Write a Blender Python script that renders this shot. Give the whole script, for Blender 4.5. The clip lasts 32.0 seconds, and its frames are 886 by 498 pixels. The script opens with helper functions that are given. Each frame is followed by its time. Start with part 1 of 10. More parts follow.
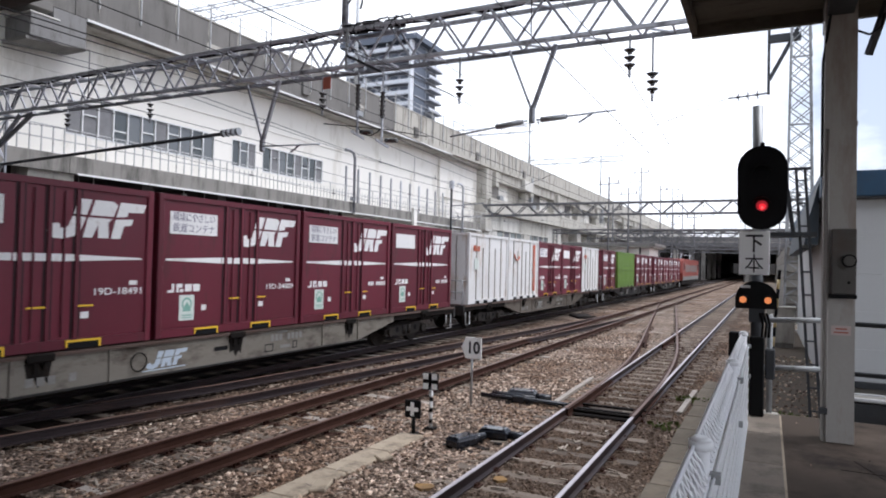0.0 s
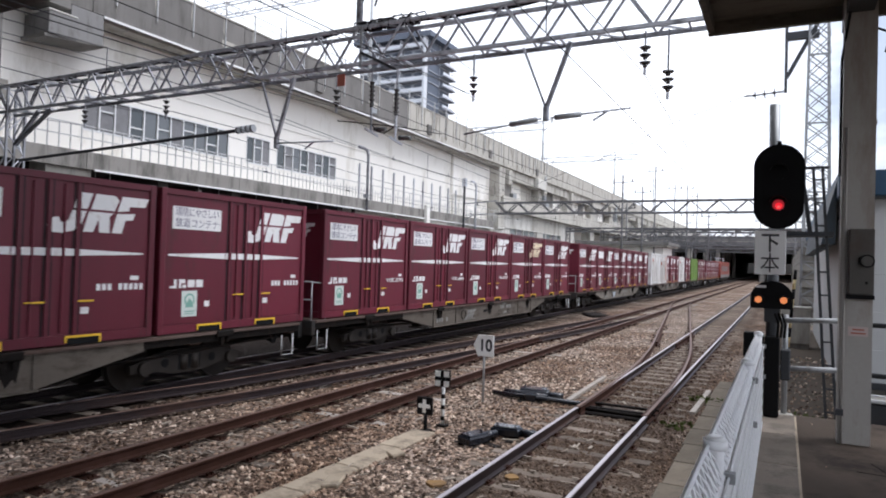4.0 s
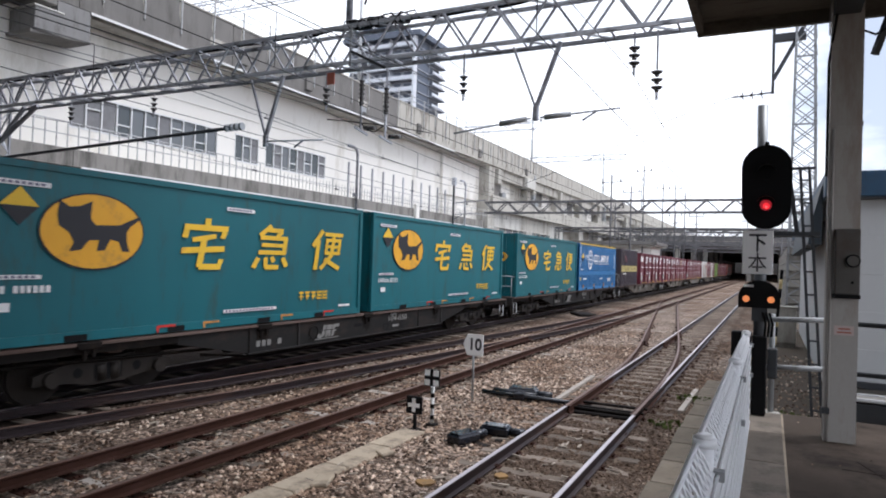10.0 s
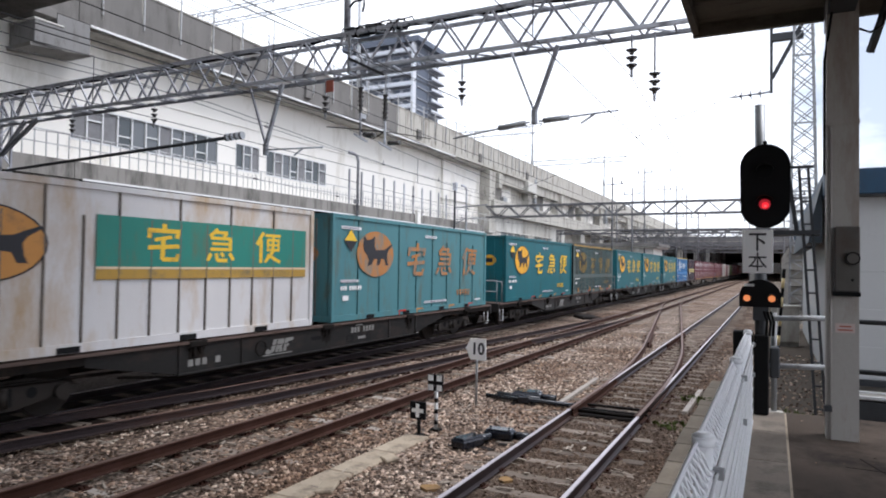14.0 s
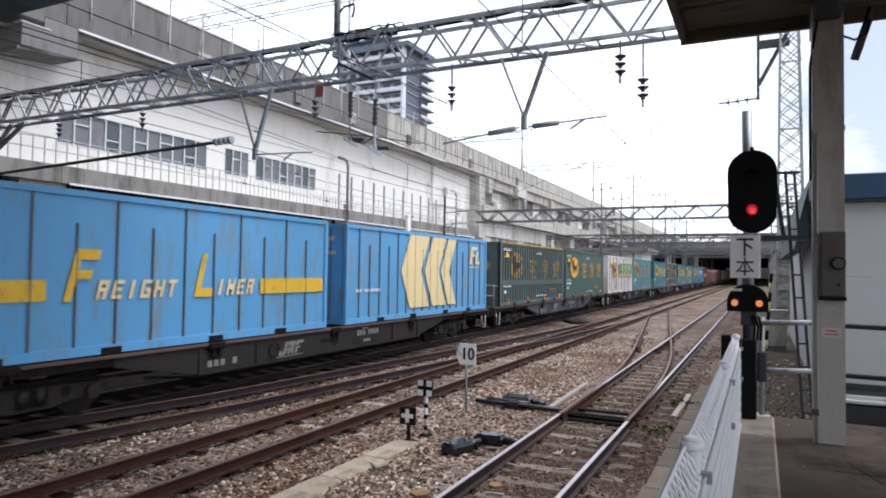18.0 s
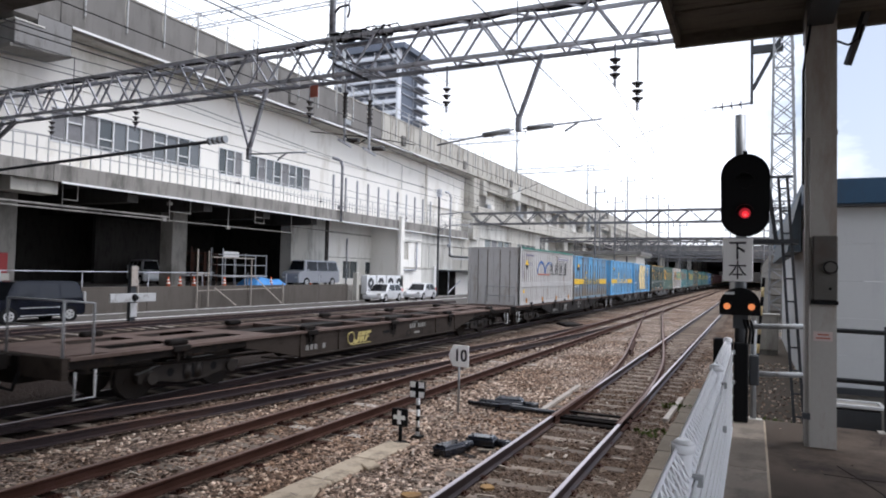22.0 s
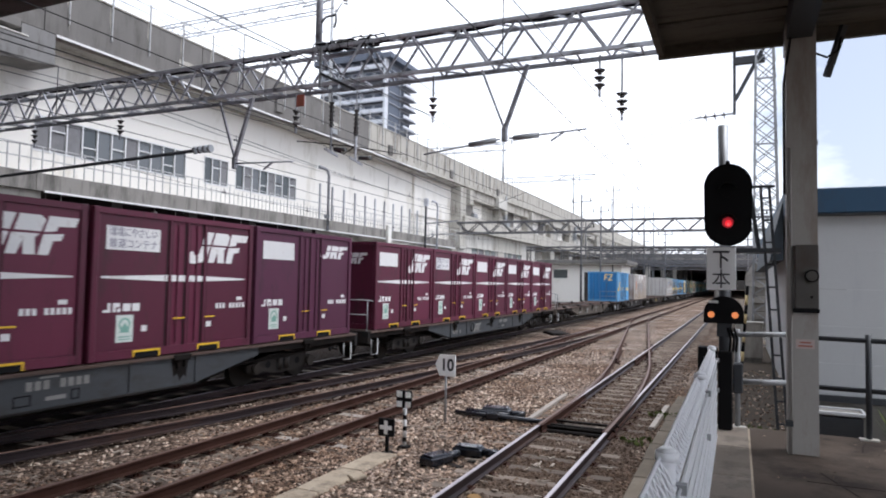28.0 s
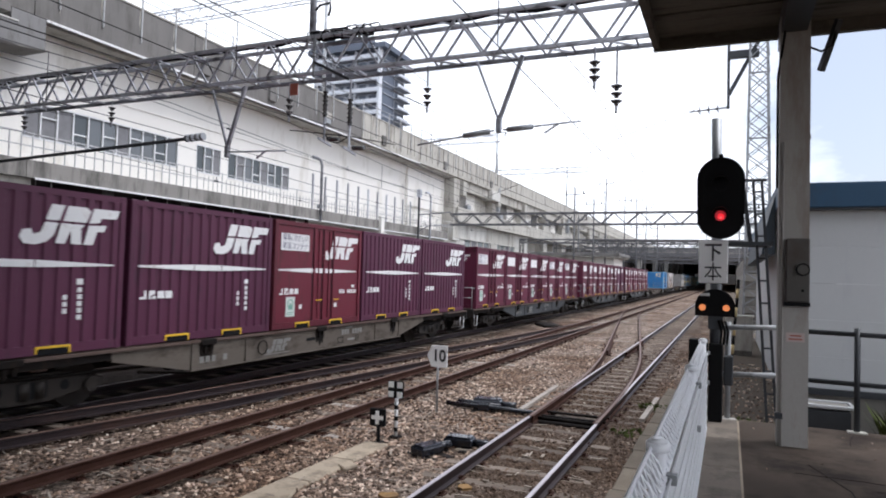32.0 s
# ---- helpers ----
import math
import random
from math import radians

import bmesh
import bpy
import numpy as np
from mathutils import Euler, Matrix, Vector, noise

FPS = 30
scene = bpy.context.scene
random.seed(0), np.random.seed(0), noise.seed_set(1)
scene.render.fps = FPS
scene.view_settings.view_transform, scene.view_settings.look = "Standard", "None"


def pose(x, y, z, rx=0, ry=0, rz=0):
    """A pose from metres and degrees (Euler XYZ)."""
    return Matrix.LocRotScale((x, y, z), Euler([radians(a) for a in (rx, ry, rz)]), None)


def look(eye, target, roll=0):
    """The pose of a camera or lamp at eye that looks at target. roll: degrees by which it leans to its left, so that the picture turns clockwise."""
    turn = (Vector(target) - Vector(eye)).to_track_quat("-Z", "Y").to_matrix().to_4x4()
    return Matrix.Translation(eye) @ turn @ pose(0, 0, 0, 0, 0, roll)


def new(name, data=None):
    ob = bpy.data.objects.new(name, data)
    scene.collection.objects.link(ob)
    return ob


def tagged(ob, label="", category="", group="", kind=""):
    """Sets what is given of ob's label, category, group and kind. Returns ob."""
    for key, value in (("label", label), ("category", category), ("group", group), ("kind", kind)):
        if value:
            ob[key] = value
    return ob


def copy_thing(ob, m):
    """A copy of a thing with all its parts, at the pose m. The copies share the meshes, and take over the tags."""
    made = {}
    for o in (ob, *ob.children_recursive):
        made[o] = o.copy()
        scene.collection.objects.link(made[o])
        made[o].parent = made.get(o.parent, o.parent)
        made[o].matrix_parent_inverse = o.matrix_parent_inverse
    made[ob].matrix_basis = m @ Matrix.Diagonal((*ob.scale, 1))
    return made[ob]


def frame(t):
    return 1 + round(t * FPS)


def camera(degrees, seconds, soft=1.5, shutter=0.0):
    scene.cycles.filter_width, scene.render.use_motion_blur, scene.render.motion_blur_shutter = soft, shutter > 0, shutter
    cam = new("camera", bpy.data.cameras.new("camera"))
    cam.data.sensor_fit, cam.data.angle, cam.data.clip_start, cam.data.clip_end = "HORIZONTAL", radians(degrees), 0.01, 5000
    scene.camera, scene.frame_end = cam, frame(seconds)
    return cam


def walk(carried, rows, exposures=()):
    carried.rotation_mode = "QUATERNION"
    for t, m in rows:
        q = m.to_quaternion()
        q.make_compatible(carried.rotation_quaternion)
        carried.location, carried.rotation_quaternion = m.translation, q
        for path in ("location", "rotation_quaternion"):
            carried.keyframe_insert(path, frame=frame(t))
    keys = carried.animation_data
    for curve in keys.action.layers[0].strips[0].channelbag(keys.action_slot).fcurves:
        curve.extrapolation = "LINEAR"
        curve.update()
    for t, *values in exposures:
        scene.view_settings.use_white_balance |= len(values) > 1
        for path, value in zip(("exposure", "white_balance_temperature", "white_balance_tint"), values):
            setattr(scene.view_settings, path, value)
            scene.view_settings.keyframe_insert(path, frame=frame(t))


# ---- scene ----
# World: metres, y along the tracks away from the camera, x to the right, z up from the railheads.
EYE = (0.0, 0.0, 2.37)
# seconds, turn to the left, tilt up, lean to the left (degrees), drift of the eye (metres)
SWAY = [
    (0, 26.445, 1.245, 1.382, 0.000, 0.000, -0.000), (0.5, 26.308, 1.250, 1.360, 0.003, 0.002, 0.003), (1, 26.237, 1.228, 1.618, -0.002, 0.004, 0.000),
    (1.5, 26.669, 0.946, 1.279, -0.005, -0.006, -0.000), (2, 26.840, 1.043, 1.333, -0.007, -0.000, -0.003), (2.5, 27.285, 0.916, 1.385, -0.004, -0.008, -0.002),
    (3, 27.461, 0.847, 1.414, -0.005, -0.008, -0.004), (3.5, 27.660, 1.046, 1.725, -0.004, -0.012, -0.002), (5.5, 27.020, 0.831, 1.904, -0.009, -0.004, -0.005),
    (6, 27.220, 0.800, 2.124, -0.009, -0.010, -0.004), (6.5, 27.220, 0.660, 2.274, -0.010, -0.003, -0.005), (7, 27.057, 0.769, 2.335, -0.010, -0.013, -0.005),
    (7.5, 27.095, 1.076, 2.072, -0.006, -0.003, -0.007), (8, 27.109, 1.173, 1.886, -0.007, -0.015, -0.005), (8.5, 26.871, 1.159, 2.042, -0.005, -0.008, -0.005),
    (9, 26.658, 1.239, 2.326, -0.004, -0.007, -0.005), (9.5, 26.767, 1.158, 2.364, -0.010, -0.013, -0.006), (10, 26.583, 0.963, 1.899, -0.013, -0.014, -0.004),
    (10.5, 26.949, 0.802, 1.382, -0.015, -0.007, -0.007), (11, 27.205, 0.817, 0.928, -0.012, -0.011, -0.005), (11.5, 27.240, 0.752, 0.776, -0.010, -0.015, -0.005),
    (12, 27.291, 0.721, 0.576, -0.008, -0.013, -0.008), (12.5, 27.160, 0.633, 0.549, -0.002, -0.018, -0.006), (13, 27.279, 0.633, 0.720, 0.002, -0.019, -0.010),
    (13.5, 27.086, 1.158, 0.831, 0.009, -0.020, -0.008), (14, 26.784, 1.410, 0.892, 0.012, -0.022, -0.008), (14.5, 26.499, 1.543, 0.608, 0.016, -0.020, -0.009),
    (16.5, 25.696, 1.932, 0.445, 0.021, -0.014, -0.008), (17, 25.722, 1.934, 0.759, 0.018, -0.014, -0.009), (17.5, 25.801, 1.875, 0.826, 0.015, -0.015, -0.007),
    (18, 25.913, 1.860, 0.865, 0.015, -0.022, -0.008), (18.5, 25.833, 1.874, 0.750, 0.017, -0.019, -0.006), (19, 25.707, 1.934, 0.785, 0.017, -0.011, -0.011),
    (19.5, 25.436, 1.866, 1.013, 0.016, -0.016, -0.009), (20, 25.219, 2.222, 0.971, 0.012, -0.010, -0.009), (20.5, 25.204, 2.232, 1.176, 0.013, -0.004, -0.014),
    (21, 25.407, 2.095, 1.217, 0.011, -0.014, -0.011), (21.5, 25.182, 2.060, 1.282, 0.011, -0.011, -0.010), (22, 25.390, 2.025, 1.310, 0.015, -0.003, -0.014),
    (22.5, 25.230, 2.090, 1.139, 0.016, -0.021, -0.008), (23, 25.135, 2.093, 1.217, 0.019, -0.012, -0.011), (23.5, 25.000, 2.250, 1.214, 0.018, -0.010, -0.013),
    (24, 24.929, 2.460, 1.211, 0.016, -0.009, -0.011), (24.5, 25.009, 2.391, 1.368, 0.017, -0.019, -0.011), (25, 25.036, 2.558, 0.790, 0.019, -0.011, -0.014),
    (25.5, 24.875, 2.782, 1.133, 0.017, -0.001, -0.010), (27.5, 24.361, 2.831, 1.174, 0.024, -0.012, -0.011), (28, 24.262, 2.839, 1.162, 0.025, -0.010, -0.010),
    (28.5, 24.491, 2.616, 1.104, 0.023, -0.010, -0.014), (29, 24.407, 2.458, 1.152, 0.021, -0.010, -0.011), (29.5, 24.240, 2.359, 1.492, 0.018, -0.010, -0.013),
    (30, 24.184, 2.208, 1.511, 0.014, -0.006, -0.011), (30.5, 24.003, 2.134, 1.503, 0.013, -0.009, -0.013), (31, 24.002, 2.111, 1.508, 0.015, -0.010, -0.012),
    (31.5, 23.870, 2.082, 1.457, 0.017, -0.003, -0.015), (32, 23.616, 2.102, 1.665, 0.019, -0.001, -0.018),
]


def held(turn, tilt, lean, dx, dy, dz):
    eye = Vector(EYE) + Vector((dx, dy, dz))
    a, b = radians(turn), radians(tilt)
    return look(eye, eye + Vector((-math.sin(a) * math.cos(b), math.cos(a) * math.cos(b), math.sin(b))), lean)


cam = camera(68.156, 32.0, soft=1.9, shutter=0.12)
walk(cam, [(t, held(*rest)) for t, *rest in SWAY], [(0, 0.46, 6130, 13), (12, 0.46, 6130, 13), (14.5, 0.52, 6130, 13), (18.5, 0.52, 6130, 13), (21, 0.46, 6130, 13), (32, 0.46, 6130, 13)])

# ---- light ----
world = bpy.data.worlds.new("overcast_sky")
scene.world = world
world.use_nodes = True
wt = world.node_tree
wt.nodes.clear()
w_out = wt.nodes.new("ShaderNodeOutputWorld")
w_bg = wt.nodes.new("ShaderNodeBackground")
w_sky = wt.nodes.new("ShaderNodeTexSky")
w_sky.sky_type = "NISHITA"
w_sky.sun_disc = False
w_sky.sun_elevation = radians(60)
w_sky.sun_rotation = radians(67)
w_sky.air_density = 1.0
w_sky.dust_density = 3.0
w_co = wt.nodes.new("ShaderNodeTexCoord")
w_map = wt.nodes.new("ShaderNodeMapping")
w_map.inputs["Scale"].default_value = (1.2, 1.2, 3.0)
w_no = wt.nodes.new("ShaderNodeTexNoise")
w_no.inputs["Scale"].default_value = 1.6
w_no.inputs["Detail"].default_value = 6
w_no.inputs["Roughness"].default_value = 0.6
w_ramp = wt.nodes.new("ShaderNodeValToRGB")
w_ramp.color_ramp.elements[0].position, w_ramp.color_ramp.elements[1].position = 0.3, 0.52
w_ramp.color_ramp.elements[0].color = (0.24, 0.24, 0.24, 1)
w_mix = wt.nodes.new("ShaderNodeMixRGB")
w_mix.inputs[2].default_value = (12.5, 12.8, 13.2, 1)
wt.links.new(w_co.outputs["Generated"], w_map.inputs["Vector"])
wt.links.new(w_map.outputs["Vector"], w_no.inputs["Vector"])
# the cloud thins out to pale blue low in the north-east
w_dot = wt.nodes.new("ShaderNodeVectorMath")
w_dot.operation = "DOT_PRODUCT"
w_dot.inputs[1].default_value = (0.5, 0.8, 0.33)
wt.links.new(w_co.outputs["Generated"], w_dot.inputs[0])
w_gap = wt.nodes.new("ShaderNodeMapRange")
w_gap.inputs["From Min"].default_value, w_gap.inputs["From Max"].default_value = 0.82, 1.0
wt.links.new(w_dot.outputs["Value"], w_gap.inputs["Value"])
w_rise = wt.nodes.new("ShaderNodeMath")
w_rise.operation = "MULTIPLY_ADD"
w_rise.inputs[1].default_value = -0.46
wt.links.new(w_gap.outputs[0], w_rise.inputs[0])
wt.links.new(w_no.outputs["Fac"], w_rise.inputs[2])
wt.links.new(w_rise.outputs[0], w_ramp.inputs["Fac"])
wt.links.new(w_ramp.outputs["Color"], w_mix.inputs[0])
wt.links.new(w_sky.outputs["Color"], w_mix.inputs[1])
wt.links.new(w_mix.outputs["Color"], w_bg.inputs["Color"])
wt.links.new(w_bg.outputs["Background"], w_out.inputs["Surface"])
w_bg.inputs["Strength"].default_value = 0.1

sun = new("sun", bpy.data.lights.new("sun", "SUN"))
sun.data.energy = 1.75
sun.data.angle = radians(32)
sun.data.color = (1.0, 0.98, 0.95)
sun.matrix_basis = look((34, 14, 64), (0, 0, 0))


# ---- materials ----
def nodes_of(name):
    m = bpy.data.materials.new(name)
    m.use_nodes = True
    return m, m.node_tree, m.node_tree.nodes["Principled BSDF"]


def surface(name, c1, c2, rough=0.7, metal=0.0, grain=30.0, big=1.5, bump=0.15, dirt=None, dirt_amount=0.5, stretch=(1, 1, 1), rand=0.0, spec=0.5, dirt_scale=3.0, coat=0.0, bump_dist=0.01):
    """Two colours mixed by coarse and fine noise, a stain layer and a fine relief. Object space, metres."""
    m, nt, b = nodes_of(name)
    N, L = nt.nodes.new, nt.links.new
    co = N("ShaderNodeTexCoord")
    mp = N("ShaderNodeMapping")
    mp.inputs["Scale"].default_value = stretch
    L(co.outputs["Object"], mp.inputs["Vector"])
    n1, n2 = N("ShaderNodeTexNoise"), N("ShaderNodeTexNoise")
    n1.inputs["Scale"].default_value, n1.inputs["Detail"].default_value, n1.inputs["Roughness"].default_value = big, 5, 0.6
    n2.inputs["Scale"].default_value, n2.inputs["Detail"].default_value = grain, 4
    L(mp.outputs["Vector"], n1.inputs["Vector"])
    L(co.outputs["Object"], n2.inputs["Vector"])
    add = N("ShaderNodeMath")
    add.operation = "MULTIPLY_ADD"
    add.inputs[1].default_value = 0.45
    L(n2.outputs["Fac"], add.inputs[0])
    sub = N("ShaderNodeMath")
    sub.operation = "MULTIPLY_ADD"
    sub.inputs[1].default_value, sub.inputs[2].default_value = 1.1, -0.3
    L(n1.outputs["Fac"], sub.inputs[0])
    L(sub.outputs[0], add.inputs[2])
    mix = N("ShaderNodeMixRGB")
    mix.inputs[1].default_value, mix.inputs[2].default_value = (*c1, 1), (*c2, 1)
    L(add.outputs[0], mix.inputs[0])
    col = mix.outputs["Color"]
    if rand:
        info = N("ShaderNodeObjectInfo")
        hs = N("ShaderNodeHueSaturation")
        rr = N("ShaderNodeMapRange")
        rr.inputs["To Min"].default_value, rr.inputs["To Max"].default_value = 1 - rand, 1 + rand
        L(info.outputs["Random"], rr.inputs["Value"])
        L(rr.outputs[0], hs.inputs["Value"])
        L(col, hs.inputs["Color"])
        col = hs.outputs["Color"]
    if dirt:
        n3 = N("ShaderNodeTexNoise")
        n3.inputs["Scale"].default_value, n3.inputs["Detail"].default_value, n3.inputs["Roughness"].default_value = dirt_scale, 6, 0.7
        L(mp.outputs["Vector"], n3.inputs["Vector"])
        rp = N("ShaderNodeValToRGB")
        rp.color_ramp.elements[0].position, rp.color_ramp.elements[1].position = 0.62 - 0.25 * dirt_amount, 0.8 - 0.2 * dirt_amount
        L(n3.outputs["Fac"], rp.inputs["Fac"])
        mx = N("ShaderNodeMixRGB")
        mx.inputs[2].default_value = (*dirt, 1)
        L(rp.outputs["Color"], mx.inputs[0])
        L(col, mx.inputs[1])
        col = mx.outputs["Color"]
    L(col, b.inputs["Base Color"])
    b.inputs["Roughness"].default_value = rough
    b.inputs["Metallic"].default_value = metal
    b.inputs["Specular IOR Level"].default_value = min(spec, 0.15) if rough >= 0.75 else spec
    b.inputs["Coat Weight"].default_value = coat
    if bump:
        bp = N("ShaderNodeBump")
        bp.inputs["Strength"].default_value, bp.inputs["Distance"].default_value = bump, bump_dist
        L(n2.outputs["Fac"], bp.inputs["Height"])
        L(bp.outputs["Normal"], b.inputs["Normal"])
    return m


def plain(name, c, rough=0.6, metal=0.0, var=0.12):
    return surface(name, tuple(x * (1 - var) for x in c), tuple(min(1, x * (1 + var)) for x in c), rough, metal, grain=22, big=2.0, bump=0.04)


def glow(name, c, strength):
    m, nt, b = nodes_of(name)
    b.inputs["Base Color"].default_value = (*c, 1)
    b.inputs["Emission Color"].default_value = (*c, 1)
    b.inputs["Emission Strength"].default_value = strength
    b.inputs["Roughness"].default_value = 0.3
    return m


def glassy(name, c, rough=0.08):
    m, nt, b = nodes_of(name)
    b.inputs["Base Color"].default_value = (*c, 1)
    b.inputs["Roughness"].default_value = rough
    b.inputs["Specular IOR Level"].default_value = 0.9
    return m


V = (1, 1, 0.25)  # streaks run down
M_MAROON = surface("maroon_paint", (0.1, 0.01, 0.023), (0.14, 0.016, 0.031), 0.5, 0, 40, 0.8, 0.05, (0.05, 0.018, 0.018), 0.25, V, 0.22)
M_PURPLE = surface("purple_paint", (0.075, 0.015, 0.042), (0.1, 0.022, 0.055), 0.55, 0, 40, 0.8, 0.05, (0.04, 0.018, 0.03), 0.25, V, 0.1)
M_WHITEPAINT = surface("white_marking", (0.68, 0.68, 0.68), (0.82, 0.82, 0.82), 0.55, 0, 60, 3, 0.02, (0.42, 0.36, 0.34), 0.2)
M_WHITEBOX = surface("white_container_paint", (0.62, 0.62, 0.62), (0.76, 0.75, 0.74), 0.55, 0, 30, 1.2, 0.05, (0.38, 0.25, 0.15), 0.35, V)
M_WHITEDIRTY = surface("weathered_white_paint", (0.52, 0.51, 0.51), (0.68, 0.67, 0.66), 0.6, 0, 30, 1.2, 0.05, (0.3, 0.17, 0.09), 0.5, (1, 1, 0.15), dirt_scale=2.2)
M_TEAL = surface("teal_paint", (0.003, 0.094, 0.118), (0.008, 0.13, 0.155), 0.5, 0, 40, 0.8, 0.05, (0.03, 0.065, 0.06), 0.35, V, 0.1)
M_TEALOLD = surface("faded_teal_paint", (0.05, 0.17, 0.2), (0.09, 0.24, 0.26), 0.6, 0, 40, 0.8, 0.05, (0.1, 0.11, 0.08), 0.4, V, 0.08)
M_TEALGREEN = surface("grimy_green_paint", (0.022, 0.07, 0.06), (0.045, 0.11, 0.09), 0.6, 0, 40, 0.8, 0.05, (0.06, 0.06, 0.04), 0.5, V)
M_TEALGREY = surface("grimy_teal_paint", (0.055, 0.125, 0.125), (0.09, 0.175, 0.175), 0.65, 0, 40, 0.9, 0.05, (0.08, 0.07, 0.05), 0.5, V, 0.1)
M_BLUE = surface("blue_paint", (0.015, 0.14, 0.36), (0.025, 0.19, 0.44), 0.45, 0, 40, 0.8, 0.05, (0.03, 0.1, 0.2), 0.2, V, 0.08)
M_SKYBLUE = surface("light_blue_paint", (0.085, 0.31, 0.58), (0.13, 0.38, 0.66), 0.55, 0, 40, 0.8, 0.05, (0.2, 0.24, 0.24), 0.45, V, 0.06)
M_SKYDIRTY = surface("rust_stained_blue_paint", (0.085, 0.28, 0.5), (0.12, 0.34, 0.57), 0.6, 0, 40, 0.8, 0.05, (0.16, 0.12, 0.08), 0.62, (1, 1, 0.2), dirt_scale=1.3)


def splashed(m, colour, top, soft):
    """Ragged splash dirt over the lower part of a painted side, below the height top."""
    nt = m.node_tree
    N, L = nt.nodes.new, nt.links.new
    base = nt.nodes["Principled BSDF"].inputs["Base Color"]
    source = base.links[0].from_socket
    co, sep, mp, no, add, rng, mx = N("ShaderNodeTexCoord"), N("ShaderNodeSeparateXYZ"), N("ShaderNodeMapping"), N("ShaderNodeTexNoise"), N("ShaderNodeMath"), N("ShaderNodeMapRange"), N("ShaderNodeMixRGB")
    mp.inputs["Scale"].default_value = (1, 1, 0.25)
    no.inputs["Scale"].default_value, no.inputs["Detail"].default_value = 1.8, 6
    L(co.outputs["Object"], sep.inputs[0])
    L(co.outputs["Object"], mp.inputs["Vector"])
    L(mp.outputs["Vector"], no.inputs["Vector"])
    add.operation = "MULTIPLY_ADD"
    add.inputs[1].default_value = -1.3
    L(no.outputs["Fac"], add.inputs[0])
    L(sep.outputs["Z"], add.inputs[2])
    rng.inputs["From Min"].default_value, rng.inputs["From Max"].default_value = top - 0.65 - soft, top - 0.65 + soft
    rng.inputs["To Min"].default_value, rng.inputs["To Max"].default_value = 0.88, 0.0
    L(add.outputs[0], rng.inputs["Value"])
    mx.inputs[2].default_value = (*colour, 1)
    L(rng.outputs[0], mx.inputs[0])
    L(source, mx.inputs[1])
    L(mx.outputs["Color"], base)


splashed(M_SKYDIRTY, (0.17, 0.128, 0.08), 0.95, 0.75)
splashed(M_WHITEDIRTY, (0.4, 0.32, 0.24), 0.6, 0.55)
M_NAVY = surface("navy_paint", (0.022, 0.017, 0.03), (0.036, 0.027, 0.043), 0.55, 0, 40, 0.8, 0.05, (0.052, 0.032, 0.026), 0.7, V)
M_GREENBOX = surface("lime_green_paint", (0.08, 0.16, 0.02), (0.12, 0.21, 0.03), 0.5, 0, 40, 0.8, 0.04, (0.1, 0.14, 0.03), 0.3, V)
M_YELLOW = surface("yellow_paint", (0.68, 0.42, 0.02), (0.8, 0.52, 0.04), 0.55, 0, 40, 2, 0.03, (0.4, 0.25, 0.05), 0.25)
M_PALEYELLOW = surface("pale_yellow_paint", (0.7, 0.54, 0.26), (0.84, 0.7, 0.38), 0.55, 0, 40, 0.9, 0.03, (0.58, 0.44, 0.22), 0.25, V)
M_ORANGE = surface("faded_orange_paint", (0.5, 0.22, 0.05), (0.58, 0.28, 0.07), 0.6, 0, 40, 2, 0.03, (0.25, 0.14, 0.06), 0.4)
M_AMBER = surface("amber_paint", (0.7, 0.34, 0.018), (0.78, 0.41, 0.028), 0.55, 0, 40, 2, 0.03, (0.4, 0.22, 0.05), 0.3)
M_GREYGRIME = surface("soot_grey_paint", (0.06, 0.088, 0.086), (0.1, 0.135, 0.13), 0.7, 0, 40, 0.9, 0.05, (0.1, 0.08, 0.06), 0.5, V)
M_FADEDYELLOW = surface("rust_faded_yellow", (0.4, 0.32, 0.12), (0.52, 0.42, 0.16), 0.65, 0, 40, 1.5, 0.03, (0.2, 0.19, 0.16), 0.55, V)
M_ORANGEWORN = surface("worn_orange_paint", (0.36, 0.15, 0.045), (0.47, 0.2, 0.05), 0.65, 0, 40, 2, 0.03, (0.1, 0.19, 0.2), 0.62, (1, 1, 0.5), dirt_scale=2.4)
M_GREYWHITE = surface("dirty_grey_white_paint", (0.4, 0.395, 0.39), (0.53, 0.525, 0.52), 0.6, 0, 30, 1.2, 0.05, (0.3, 0.26, 0.22), 0.4, V)
# Darker copy of the grey-white paint: groove shade put into colour, with stains.
M_GREYVALLEY = surface("shade_in_white_grooves", (0.36, 0.35, 0.34), (0.46, 0.45, 0.44), 0.7, 0, 30, 1.2, 0.05, (0.2, 0.16, 0.13), 0.5, (1, 1, 0.2))
M_RUSTWHITE = surface("rust_soiled_white_paint", (0.52, 0.51, 0.51), (0.65, 0.64, 0.64), 0.6, 0, 30, 1.0, 0.05, (0.42, 0.3, 0.18), 0.55, (1, 1, 0.3), dirt_scale=1.2)
M_OCHRE = surface("sooty_ochre_paint", (0.34, 0.2, 0.035), (0.46, 0.28, 0.05), 0.65, 0, 40, 1.6, 0.03, (0.16, 0.13, 0.07), 0.5)
M_GOLD = surface("gold_stripe", (0.42, 0.34, 0.12), (0.5, 0.42, 0.16), 0.6, 0, 30, 2, 0.03, (0.25, 0.2, 0.08), 0.4)
M_INK = plain("black_marking", (0.02, 0.02, 0.025), 0.6)
M_BLUEINK = plain("blue_marking", (0.03, 0.1, 0.3), 0.6)
M_GREYINK = plain("grey_lettering", (0.16, 0.15, 0.22), 0.6)
